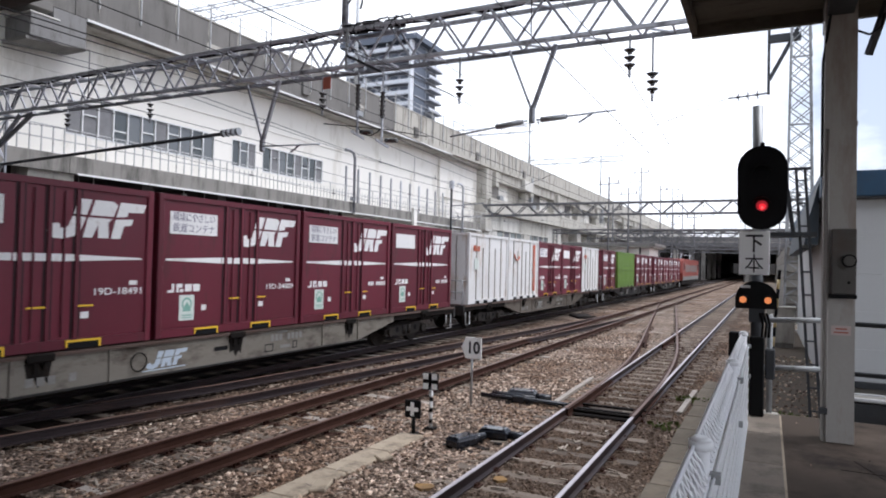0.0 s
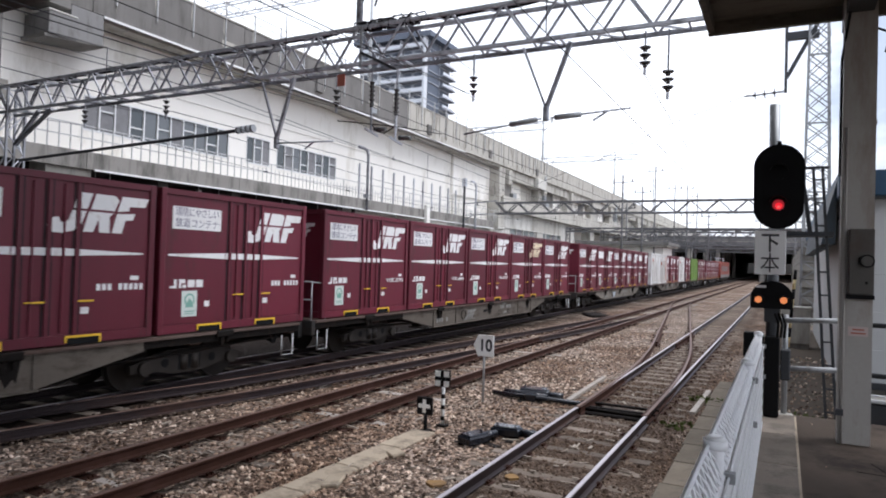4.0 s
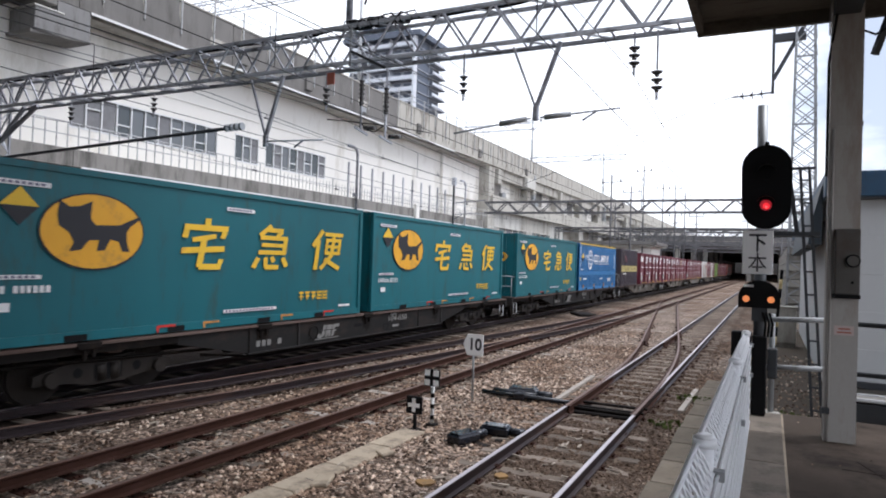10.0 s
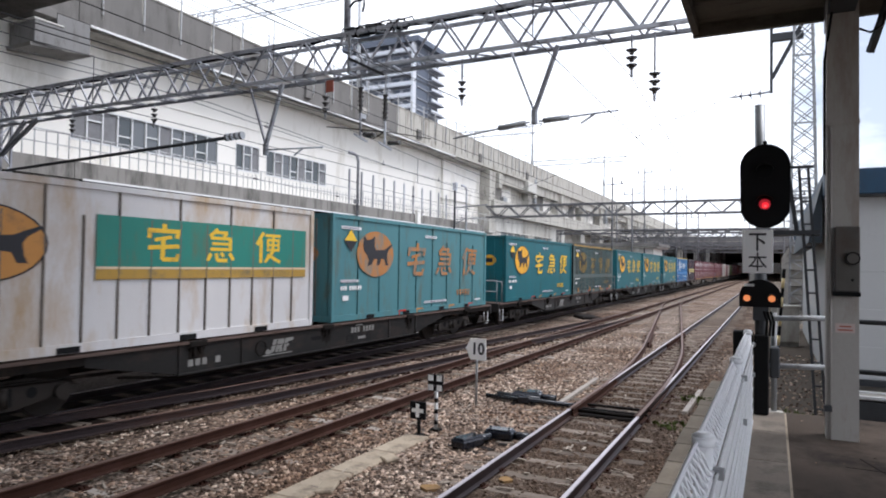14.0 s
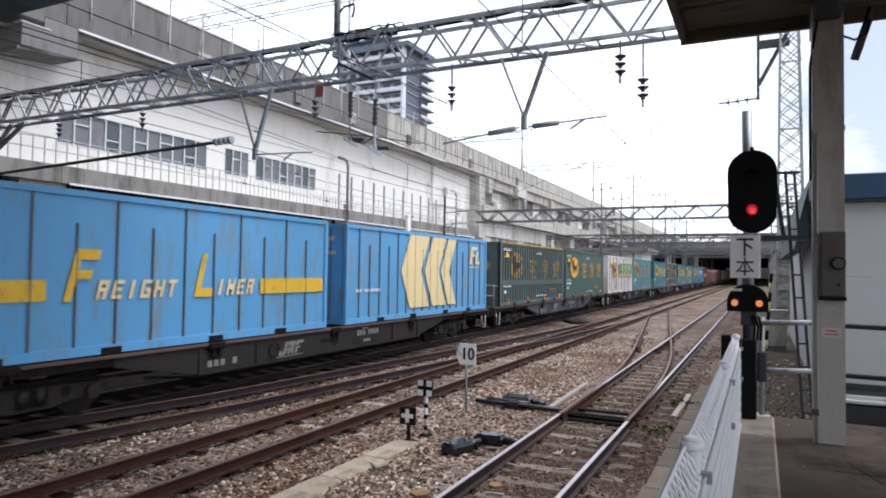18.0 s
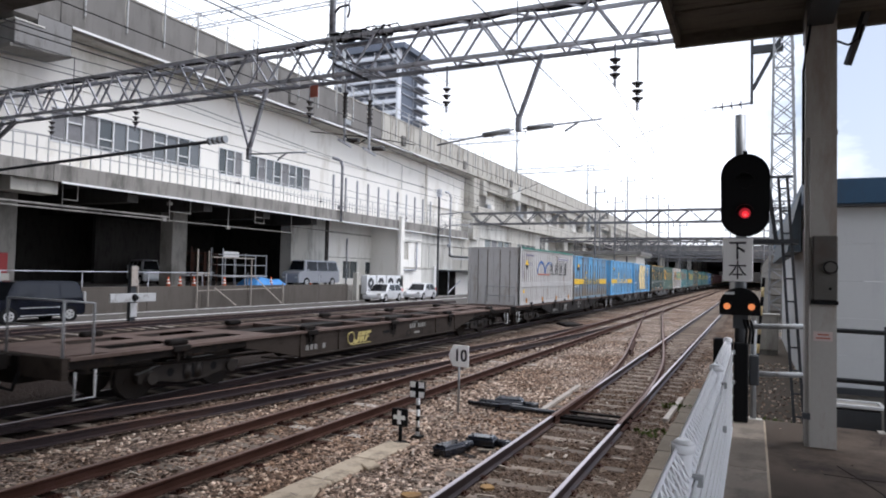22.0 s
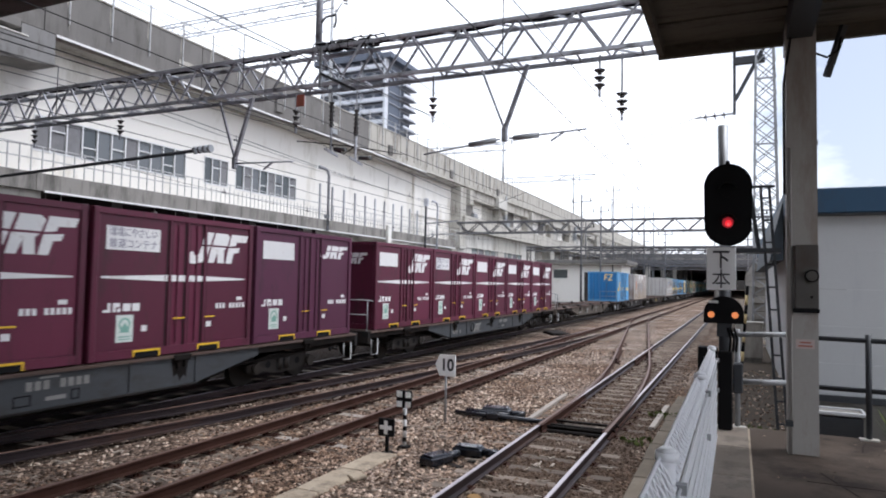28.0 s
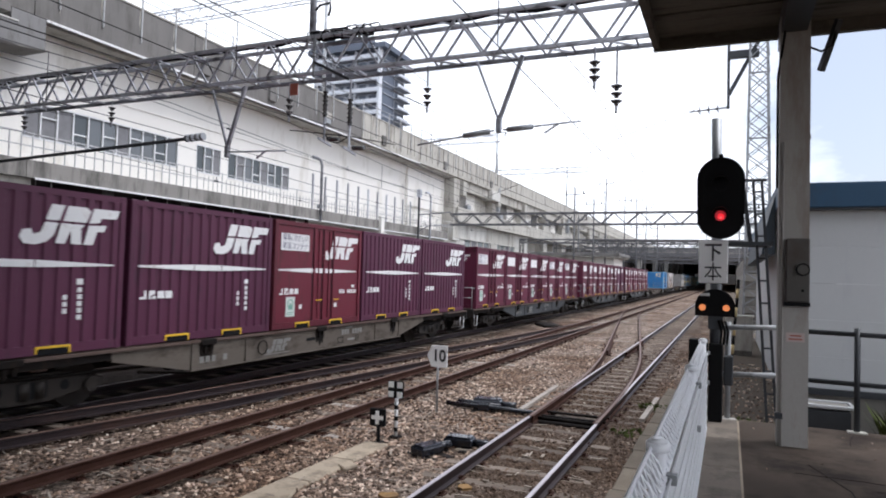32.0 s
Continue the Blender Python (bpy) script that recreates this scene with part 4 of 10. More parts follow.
def platform_post():
    c = thing("canopy_post", "grey riveted steel post holding up the platform canopy", "post")
    x0, x1, y0, y1, zt = 0.42, 0.66, 6.5, 6.68, 4.74
    b = bm_new()
    prism(b, [(x0, y0), (x1, y0), (x1, y1), (x1 - 0.018, y1), (x1 - 0.018, y0 + 0.025), (x0 + 0.018, y0 + 0.025), (x0 + 0.018, y1), (x0, y1)], 2, PZ - 0.02, zt)
    part("shaft", b, M_POST, c)
    part("band", box(bm_new(), x0 - 0.006, x1 + 0.006, y0 - 0.006, y1, 3.62, 3.66), M_POST, c)
    bx = part("control_box", box(bm_new(), 0.475, 0.655, y0 - 0.11, y0 + 0.008, 2.19, 2.74, 0.008), M_BOXGREY, c, "grey control box with a round lock")
    part("box_base", box(bm_new(), 0.465, 0.66, y0 - 0.118, y0 + 0.006, 2.155, 2.189), M_BLACK, bx)
    part("round_lock", rod(bm_new(), (0.6, y0 - 0.112, 2.47), (0.6, y0 - 0.15, 2.47), 0.055, 18), M_BLACK, bx, "black round lock")
    part("lock_face", rod(bm_new(), (0.6, y0 - 0.151, 2.47), (0.6, y0 - 0.156, 2.47), 0.043, 18), M_BOXGREY, bx)
    part("key_hole", rod(bm_new(), (0.6, y0 - 0.112, 2.29), (0.6, y0 - 0.118, 2.29), 0.012, 10), M_BLACK, bx)
    n = part("notice", box(bm_new(), 0.485, 0.63, y0 - 0.004, y0 + 0.004, 1.84, 1.92), M_PINKPAPER, c, "small white notice with red print")
    for k in range(2):
        part("print_line", box(bm_new(), 0.505 + 0.012 * k, 0.612 - 0.01 * k, y0 - 0.0055, y0 - 0.0042, 1.858 + k * 0.03, 1.87 + k * 0.03), M_RUSTPRINT, n)
    n = part("notice", box(bm_new(), 0.5, 0.62, y0 - 0.004, y0 + 0.004, 1.95, 2.1), M_POST, c, "faded grey notice")
    part("bracket", box(bm_new(), 0.4, 0.46, y0 - 0.06, y0 - 0.001, 1.17, 1.22), M_DARKSTEEL, c)
    b = bm_new()
    tube(b, [(x0 - 0.015, y0 + 0.04, 3.2), (x0 - 0.015, y0 + 0.04, 4.2), (x0 + 0.03, y0 - 0.03, 4.55), (x0 + 0.05, y0 - 0.05, 4.74)], 0.011)
    part("conduit", b, M_BLACK, c, "black cable conduit")
    part("conduit", tube(bm_new(), [(x0 + 0.03, y0 - 0.012, PZ), (x0 + 0.03, y0 - 0.012, 3.6)], 0.011), M_POST, c)


platform_post()


def platform_canopy():
    c = thing("platform_canopy", "dark grimy boarded underside of an old platform canopy", "canopy", kind="structure")
    y1, x0, z = 7.1, -0.73, 4.75
    part("roof_deck", box(bm_new(), x0, 4.2, -14, y1, z + 0.16, z + 0.24), M_CANOPY, c)
    part("fascia", box(bm_new(), x0, 4.2, y1 - 0.06, y1, z - 0.02, z + 0.158), M_CANOPY, c)
    part("fascia", box(bm_new(), x0, x0 + 0.06, -14, y1 - 0.062, z, z + 0.158), M_CANOPY, c)
    for i in range(20):
        ya = y1 - 0.065 - (i + 1) * 0.62
        part("soffit_board", box(bm_new(), x0 + 0.062, 4.15, ya + 0.012, ya + 0.618, z + 0.1 + 0.012 * (i % 3), z + 0.152), M_CANOPY, c)
    for x in (0.43, 3.4):
        part("beam", box(bm_new(), x, x + 0.2, -13.9, y1 - 0.07, z - 0.16, z + 0.09), M_DARKSTEEL, c)
    for x in (0.9, 1.9):
        part("brace", bar(bm_new(), (x, y1 - 0.4, z - 0.02), (x - 0.12, y1 - 0.2, z - 0.42), 0.05, 0.05), M_DARKSTEEL, c)
    b = bm_new()
    tube(b, [(0.66, 6.55, 4.45), (0.75, 6.6, 4.42), (0.85, 6.7, 4.5), (0.9, 6.75, 4.75)], 0.01)
    part("cable", b, M_BLACK, c)


platform_canopy()


def rail_signal():
    s = thing("railway_signal", "black railway signal glowing red above two amber lamps", "railway signal")
    x, y = -0.1, 7.3
    part("lower_post", rod(bm_new(), (x, y, PZ), (x, y, 2.75), 0.055, 12), M_DARKSTEEL, s)
    part("upper_post", rod(bm_new(), (x, y, 2.75), (x - 0.015, y, 4.03), 0.05, 12), M_GALV, s, "pale grey upper post")
    b = bm_new()
    hx, zc = -0.065, 3.19
    out = []
    for k in range(24):
        a = math.pi * k / 12
        out.append((hx + 0.225 * math.cos(a), zc + 0.225 * math.sin(a) + (0.19 if math.sin(a) >= 0 else -0.19)))
    prism(b, out, 1, y - 0.16, y - 0.13)
    back = part("backplate", b, M_BLACK, s)
    part("housing", box(bm_new(), hx - 0.13, hx + 0.13, y - 0.13, y - 0.055, 2.85, 3.5, 0.02), M_BLACK, s)
    lens = part("lens", rod(bm_new(), (hx, y - 0.161, 3.01), (hx, y - 0.175, 3.01), 0.052, 20), M_LAMPRIM, back, "glowing red lens")
    part("lens_core", rod(bm_new(), (hx + 0.004, y - 0.176, 3.0), (hx + 0.004, y - 0.182, 3.0), 0.03, 16), M_LAMPRED, lens)
    part("lens_spark", rod(bm_new(), (hx + 0.004, y - 0.183, 2.99), (hx + 0.004, y - 0.186, 2.99), 0.013, 12), M_LAMPHOT, lens)
    part("lens", rod(bm_new(), (hx, y - 0.161, 3.32), (hx, y - 0.172, 3.32), 0.062, 20), M_BLACK, back, "dark unlit lens")
    for z in (3.01, 3.32):
        b = bm_new()
        pts = [(hx + 0.085 * math.cos(a), z + 0.085 * math.sin(a)) for a in [math.radians(20 + 14 * i) for i in range(11)]]
        for p, q in zip(pts, pts[1:]):
            bm_f = [b.verts.new(v) for v in ((p[0], y - 0.161, p[1]), (q[0], y - 0.161, q[1]), (q[0], y - 0.32, q[1] - 0.01), (p[0], y - 0.32, p[1] - 0.01))]
            b.faces.new(bm_f)
        part("hood", b, M_BLACK, back)
    part("cap", rod(bm_new(), (hx, y - 0.145, 3.6), (hx, y - 0.145, 3.635), 0.02, 8), M_BLACK, back)
    plate = part("name_plate", box(bm_new(), -0.265, 0.01, y - 0.135, y - 0.12, 2.33, 2.76, 0.004), M_SIGNWHITE, s, "white plate with two black characters")
    word("character", "下", 0.2, M_INK, plate, on_front(-0.128, y - 0.138, 2.63), 0.155, bold=0.014)
    word("character", "本", 0.2, M_INK, plate, on_front(-0.128, y - 0.138, 2.43), 0.165)
    b = bm_new()
    cx, w = -0.105, 0.185
    out = [(cx - w, 2.0), (cx + w, 2.0), (cx + w, 2.1)] + [(cx + w * math.cos(a), 2.1 + 0.17 * math.sin(a)) for a in [math.pi * k / 12 for k in range(1, 12)]] + [(cx - w, 2.1)]
    prism(b, out, 1, y - 0.2, y - 0.06)
    low = part("shunting_head", b, M_BLACK, s, "black half-round shunting signal")
    for q in (-0.115, 0.105):
        part("lamp", rod(bm_new(), (cx + q, y - 0.201, 2.085), (cx + q, y - 0.212, 2.085), 0.032, 16), M_LAMPAMBER, low, "glowing amber lamp")
    for q in (-0.115, 0.105):
        b = bm_new()
        pts = [(cx + q + 0.05 * math.cos(a), 2.085 + 0.05 * math.sin(a)) for a in [math.radians(20 + 14 * i) for i in range(11)]]
        for p, r in zip(pts, pts[1:]):
            b.faces.new([b.verts.new(v) for v in ((p[0], y - 0.2, p[1]), (r[0], y - 0.2, r[1]), (r[0], y - 0.28, r[1]), (p[0], y - 0.28, p[1]))])
        part("hood", b, M_BLACK, low)
    part("tag", box(bm_new(), cx - 0.14, cx - 0.05, y - 0.204, y - 0.2005, 2.2, 2.225), M_WHITEPAINT, low)
    part("bracket", box(bm_new(), x - 0.07, x + 0.07, y - 0.07, y + 0.06, 1.86, 2.0), M_DARKSTEEL, s)
    part("junction_box", box(bm_new(), x - 0.06, x + 0.075, y - 0.12, y + 0.06, 0.94, 1.72, 0.012), M_BLACK, s)
    part("side_box", box(bm_new(), x - 0.25, x - 0.065, y - 0.1, y + 0.05, 1.5, 1.75, 0.012), M_BLACK, s)
    part("side_box", box(bm_new(), x + 0.08, x + 0.17, y - 0.06, y + 0.05, 1.3, 1.6, 0.012), M_DARKSTEEL, s)
    b = bm_new()
    for q in (0.03, 0.06, 0.09):
        tube(b, [(x + q, y - 0.1, 1.95), (x + q + 0.03, y - 0.16, 1.85), (x + q + 0.02, y - 0.14, 1.72)], 0.012)
    part("cable", b, M_BLACK, s)
    return s


rail_signal()


def signal_ladder():
    s = thing("signal_ladder", "black steel ladder with a small platform behind the signal", "ladder")
    y = 8.5
    for d in (0, 0.1):
        part("stringer", bar(bm_new(), (0.46 + d, y, 0.42), (0.27 + d * 0.9, y, 3.55), 0.03, 0.03), M_DARKSTEEL, s)
    for k in range(12):
        u = k / 12 + 0.04
        xa = 0.46 - 0.19 * u
        part("rung", rod(bm_new(), (xa, y, 0.42 + 3.13 * u), (xa + 0.1, y, 0.42 + 3.13 * u), 0.011, 6), M_DARKSTEEL, s)
    part("top_rail", bar(bm_new(), (0.12, y, 3.55), (0.42, y, 3.55), 0.04, 0.03), M_DARKSTEEL, s)
    part("deck", box(bm_new(), -0.06, 0.48, y - 0.1, y + 0.25, 2.77, 2.82), M_DARKSTEEL, s)
    for xq in (0.14, 0.16):
        part("upright", bar(bm_new(), (xq + 0.1, y, 2.82), (xq, y, 3.55), 0.025, 0.025), M_DARKSTEEL, s)
    part("brace", bar(bm_new(), (-0.05, y, 2.8), (-0.06, 7.4, 2.72), 0.04, 0.04), M_DARKSTEEL, s)


signal_ladder()


def equipment_cabinet(x, y, w, h, label):
    c = thing("equipment_cabinet", label, "cabinet", "trackside cabinets", m=pose(x, y, 0.42))
    part("body", box(bm_new(), -w / 2, w / 2, -0.25, 0.25, 0.12, h, 0.02), M_CONCRETE, c)
    part("lid", box(bm_new(), -w / 2 - 0.03, w / 2 + 0.03, -0.28, 0.28, h, h + 0.05, 0.01), M_CONCRETE, c)
    part("plinth", box(bm_new(), -w / 2 + 0.02, w / 2 - 0.02, -0.22, 0.22, 0, 0.118), M_DARKCONC, c)


equipment_cabinet(0.36, 19.1, 0.5, 1.0, "pale grey trackside cabinet on a low plinth")
equipment_cabinet(0.2, 23.0, 0.5, 0.8, "pale grey trackside box beside a building")
stripe = thing("hazard_post", "black and yellow striped guard post", "post", m=pose(0.1, 17.0, 0.42))
for k in range(9):
    part("band", rod(bm_new(), (0.015 * k, 0, k * 0.22), (0.015 * (k + 1), 0, (k + 1) * 0.22), 0.034, 8), M_PALEYELLOW if k % 2 else M_BLACK, stripe)


def white_building():
    h = thing("white_building", "low white sheet-clad building with a deep blue roof band", "building")
    x0, y0, y1, z0, zb = 0.86, 10.0, 24.0, 0.42, 3.33
    for i in range(6):
        z = z0 + i * (zb - z0) / 6
        part("wall_sheet", box(bm_new(), x0, 7, y0, y0 + 0.1, z + 0.002, z + (zb - z0) / 6), M_WHITESHEET if i else M_DARKCONC, h)
    part("side_wall", box(bm_new(), x0, x0 + 0.1, y0 + 0.102, y1, z0, zb), M_WHITESHEET, h)
    part("roof_band", box(bm_new(), x0 - 0.25, 7.2, y0 - 0.16, y1 + 0.2, zb + 0.03, zb + 0.36, 0.01), M_BLUEROOF, h, "deep blue roof band")
    part("drip_edge", box(bm_new(), x0 - 0.23, 7.18, y0 - 0.14, y1 + 0.18, zb, zb + 0.028), M_DARKSTEEL, h)
    b = bm_new()
    prism(b, [(x0 - 0.42, 2.75), (x0 - 0.36, 3.15), (x0 - 0.251, 3.6), (x0 - 0.251, 2.75)], 1, y0 + 0.3, y0 + 8)
    part("side_hood", b, M_HOOD, h, "grey-blue sloping hood on the side wall")
    part("side_window", box(bm_new(), x0 - 0.02, x0 - 0.002, y0 + 1.2, y0 + 2.4, 2.0, 2.6), M_GLASS, h)
    part("sill_rail", box(bm_new(), x0 - 0.02, 7, y0 - 0.08, y0 - 0.002, 0.9, 0.98), M_DARKSTEEL, h)


white_building()
bench = thing("white_bench", "low bench with a white-rimmed grey top by the building", "bench", m=pose(1.0, 9.0, 0.5))
part("top", box(bm_new(), -0.26, 0.33, -0.15, 0.15, 0.4, 0.43, 0.006), M_DARKCONC, bench, "grey bench top")
for xa, xb, ya, yb in ((-0.3, 0.37, -0.19, -0.152), (-0.3, 0.37, 0.152, 0.19), (-0.3, -0.262, -0.151, 0.151), (0.332, 0.37, -0.151, 0.151)):
    part("rim", box(bm_new(), xa, xb, ya, yb, 0.41, 0.45, 0.006), M_PALESTEEL, bench, "white rim")
part("apron", box(bm_new(), -0.26, 0.33, -0.14, 0.14, -0.08, 0.379), M_DARKSTEEL, bench, "dark base")
kerb = bm_new()
box(kerb, 0.7, 4.2, 7.75, 7.87, 0.42, 0.78, 0.012)
lone("kerb", kerb, M_PALECONC, "low pale concrete kerb beyond the platform end", "kerb", kind="structure")


def weeds(name, x, y, z, n, r, hgt, seed):
    rg = random.Random(seed)
    verts, faces = [], []
    for _ in range(n):
        a, d = rg.uniform(0, 6.28), r * math.sqrt(rg.random())
        bx, by, t, hh, w = x + d * math.cos(a), y + d * math.sin(a), rg.uniform(0, 6.28), hgt * rg.uniform(0.4, 1), 0.022 * rg.uniform(0.6, 1.8)
        lx, ly = 0.5 * hh * math.cos(t), 0.5 * hh * math.sin(t)
        ox, oy = -w * math.sin(t), w * math.cos(t)
        i = len(verts)
        verts += [(bx - ox * 0.4, by - oy * 0.4, z), (bx + ox * 0.4, by + oy * 0.4, z), (bx + lx * 0.4 + ox, by + ly * 0.4 + oy, z + hh * 0.6), (bx + lx * 0.4 - ox, by + ly * 0.4 - oy, z + hh * 0.6), (bx + lx, by + ly, z + hh)]
        faces += [(i, i + 1, i + 2, i + 3), (i + 3, i + 2, i + 4)]
    me = bpy.data.meshes.new(name)
    me.from_pydata(verts, [], faces)
    me.materials.append(M_LEAF)
    tagged(new(name, me), "tuft of green weeds growing in the gravel", "weeds", kind="stuff")


weeds("weeds", 2.12, 8.6, 0.42, 900, 0.5, 0.6, 1)
weeds("weeds", -1.45, 11.2, -0.2, 60, 0.3, 0.07, 2)
weeds("weeds", 0.3, 9.6, 0.42, 90, 0.4, 0.1, 3)
weeds("weeds", -1.3, 13.6, -0.2, 90, 0.3, 0.1, 4)
weeds("weeds", 0.15, 8.0, 0.42, 60, 0.15, 0.2, 6)


# ---- unseen blocks over the tracks, behind the camera, added to shade the near left ----
cc = thing("station_concourse", "unseen grey blocks added over the tracks to shade them", "station building", kind="structure")
# stepped front edge that cuts off sky light: x from, x to, y from, y to, top of the upper block
for x0, x1, y0, y1, zh in ((-60, -1, -14, 6.5, 21.0), (-60, -20, 6.501, 10.4, 21.0), (-60, -27.5, 10.401, 14.9, 21.0), (-19.999, -8.6, 6.501, 9.3, 14.0), (-8.599, -6, 6.501, 8.4, 12.4), (-5.999, -1, 6.501, 8.2, 12.4)):
    part("deck", box(bm_new(), x0, x1, y0, y1, 8.25, 9.0), M_DARKCONC, cc)
    part("hall", box(bm_new(), x0, x1 - 0.2, y0 - 0.2, y1 - 0.2, 9.002, zh), M_PARAPET, cc)
for x in (-26.5, -15.4, -8.4, -1.6):
    for y in (-12, -5):
        part("column", box(bm_new(), x - 0.4, x + 0.4, y - 0.4, y + 0.4, -0.24, 8.19), M_CONCRETE, cc)
for y in (-12, -5):
    part("beam", box(bm_new(), -59, -1.1, y - 0.5, y + 0.5, 7.3, 8.19), M_DARKCONC, cc)


# ---- overhead line ----
def disc_insulator(parent, top, n=3, r=0.13, pitch=0.15, along=(0, 0, -1)):
    top, d = Vector(top), Vector(along).normalized()
    for k in range(n):
        b = bm_new()
        c = top + d * (pitch * (k + 0.3))
        rod(b, c, c + d * 0.035, r, 12, r * 0.7)
        rod(b, c + d * 0.035, c + d * 0.09, 0.045, 8)
        part("disc", b, M_CERAMIC, parent, "dark porcelain disc")


def lattice_beam(name, label, x0, x1, y, z0, z1, depth, step, post_x=(), post_w=0.35, k_=1.0, zmax=None):
    g = thing(name, label, "gantry", "overhead line gantries")
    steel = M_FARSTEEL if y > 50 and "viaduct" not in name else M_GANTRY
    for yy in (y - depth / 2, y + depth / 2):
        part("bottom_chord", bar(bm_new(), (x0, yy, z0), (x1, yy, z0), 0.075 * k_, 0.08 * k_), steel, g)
        part("top_chord", bar(bm_new(), (x0, yy, z1), (x1, yy, z1), 0.075 * k_, 0.08 * k_), steel, g)
    n = max(2, round((x1 - x0) / step))
    far = {q: bm_new() for q in (-1, 1)}
    for i in range(n):
        xa, xb = x0 + (x1 - x0) * i / n, x0 + (x1 - x0) * (i + 1) / n
        for q in (-1, 1):
            yy = y + q * depth / 2
            d = bar(far[q] if y > 80 else bm_new(), (xa, yy, z0 if i % 2 else z1), (xb, yy, z1 if i % 2 else z0), 0.044 * k_, 0.044 * k_)
            if y <= 80:
                part("diagonal", d, steel, g)
        for zz in (z0, z1) if y <= 80 else ():
            part("cross_brace", bar(bm_new(), (xa, y - depth / 2, zz), (xb if i % 2 else xa, y + depth / 2, zz), 0.035, 0.035), steel, g)
    if y > 80:
        for q in (-1, 1):
            part("lattice", far[q], steel, g)
    for px in post_x:
        h = post_w / 2
        for sx in (-h, h):
            for sy in (-h, h):
                part("post_leg", bar(bm_new(), (px + sx, y + sy, -0.3), (px + sx, y + sy, zmax or z1), 0.07, 0.07), steel, g)
        b = bm_new()
        k, z = 0, -0.2
        while z + post_w < (zmax or z1):
            s = 1 if k % 2 else -1
            for sy in (-h, h):
                bar(b, (px - h * s, y + sy, z), (px + h * s, y + sy, z + post_w * 1.2), 0.04, 0.04)
                bar(b, (px + sy, y - h * s, z), (px + sy, y + h * s, z + post_w * 1.2), 0.04, 0.04)
            z += post_w * 1.2
            k += 1
        part("lacing", b, steel, g)
    return g


GY = 13.1
near_gantry = lattice_beam("overhead_gantry", "grey lattice steel gantry spanning all the tracks", -24.2, 5.2, GY, 7.0, 7.88, 0.55, 0.62, (-23.9, 4.9), 0.6)
for x in (-23.6, -22.9):
    part("knee_brace", bar(bm_new(), (-23.6, GY, 5.9), (x + 1.3, GY, 6.98), 0.1, 0.1), M_GANTRY, near_gantry)
part("bundled_cable", tube(bm_new(), [(-24, GY, 7.95)] + [(-24 + 0.75 * i, GY + 0.05 * math.sin(i * 1.9), 7.93 + 0.03 * math.sin(i * 2.7)) for i in range(1, 38)], 0.045), M_BLACK, near_gantry, "black cables strapped along the top")
part("red_notice", box(bm_new(), -9.68, -9.46, GY - 0.36, GY - 0.33, 6.5, 6.78, 0.004), M_RUSTPRINT, near_gantry, "small rust-red notice")


def hanger_v(x, z, spread, label):
    h = thing("hanger_frame", label, "catenary hanger", "catenary hangers")
    part("strut", bar(bm_new(), (x - spread * 0.6, GY, 6.97), (x, GY, z), 0.045, 0.045), M_GANTRY, h)
    part("strut", bar(bm_new(), (x + spread * 0.55, GY, 6.97), (x, GY, z), 0.08, 0.08), M_GANTRY, h)
    part("clamp", box(bm_new(), x - 0.055, x + 0.055, GY - 0.06, GY + 0.06, z - 0.26, z + 0.05, 0.015), M_GANTRY, h)
    return h


h1 = hanger_v(-4.5, 5.62, 0.9, "grey V-shaped hanger frame with pull-off arms")
part("pull_arm", rod(bm_new(), (-4.4, GY, 5.42), (-2.75, GY, 5.5), 0.022), M_GANTRY, h1)
part("arm_insulator", rod(bm_new(), (-4.3, GY, 5.42), (-3.75, GY, 5.45), 0.06, 10), M_GALV, h1)
part("pull_arm", rod(bm_new(), (-4.6, GY, 5.42), (-6.4, GY, 5.2), 0.022), M_GANTRY, h1)
part("arm_insulator", rod(bm_new(), (-4.7, GY, 5.41), (-5.3, GY, 5.34), 0.06, 10), M_GALV, h1)
part("drop_arm", bar(bm_new(), (-3.2, GY, 5.48), (-3.5, GY, 5.3), 0.035, 0.035), M_GANTRY, h1)
h2 = hanger_v(-11.85, 5.42, 0.95, "grey V-shaped hanger frame over the main track")
part("pull_arm", rod(bm_new(), (-11.8, GY, 5.3), (-10.0, GY, 5.25), 0.022), M_GANTRY, h2)
part("drop_arm", bar(bm_new(), (-10.6, GY, 5.28), (-10.9, GY, 5.1), 0.035, 0.035), M_GANTRY, h2)
arm = thing("cantilever_arm", "dark cantilever tube with a grey insulator at its tip", "cantilever", "catenary hangers")
part("tube", rod(bm_new(), (-23.3, GY, 5.35), (-13.3, GY, 5.72), 0.05), M_DARKSTEEL, arm)
for k in range(4):
    part("insulator_shed", rod(bm_new(), (-13.25 + 0.17 * k, GY, 5.73 + 0.006 * k), (-13.17 + 0.17 * k, GY, 5.735 + 0.006 * k), 0.1, 12), M_GALV, arm)
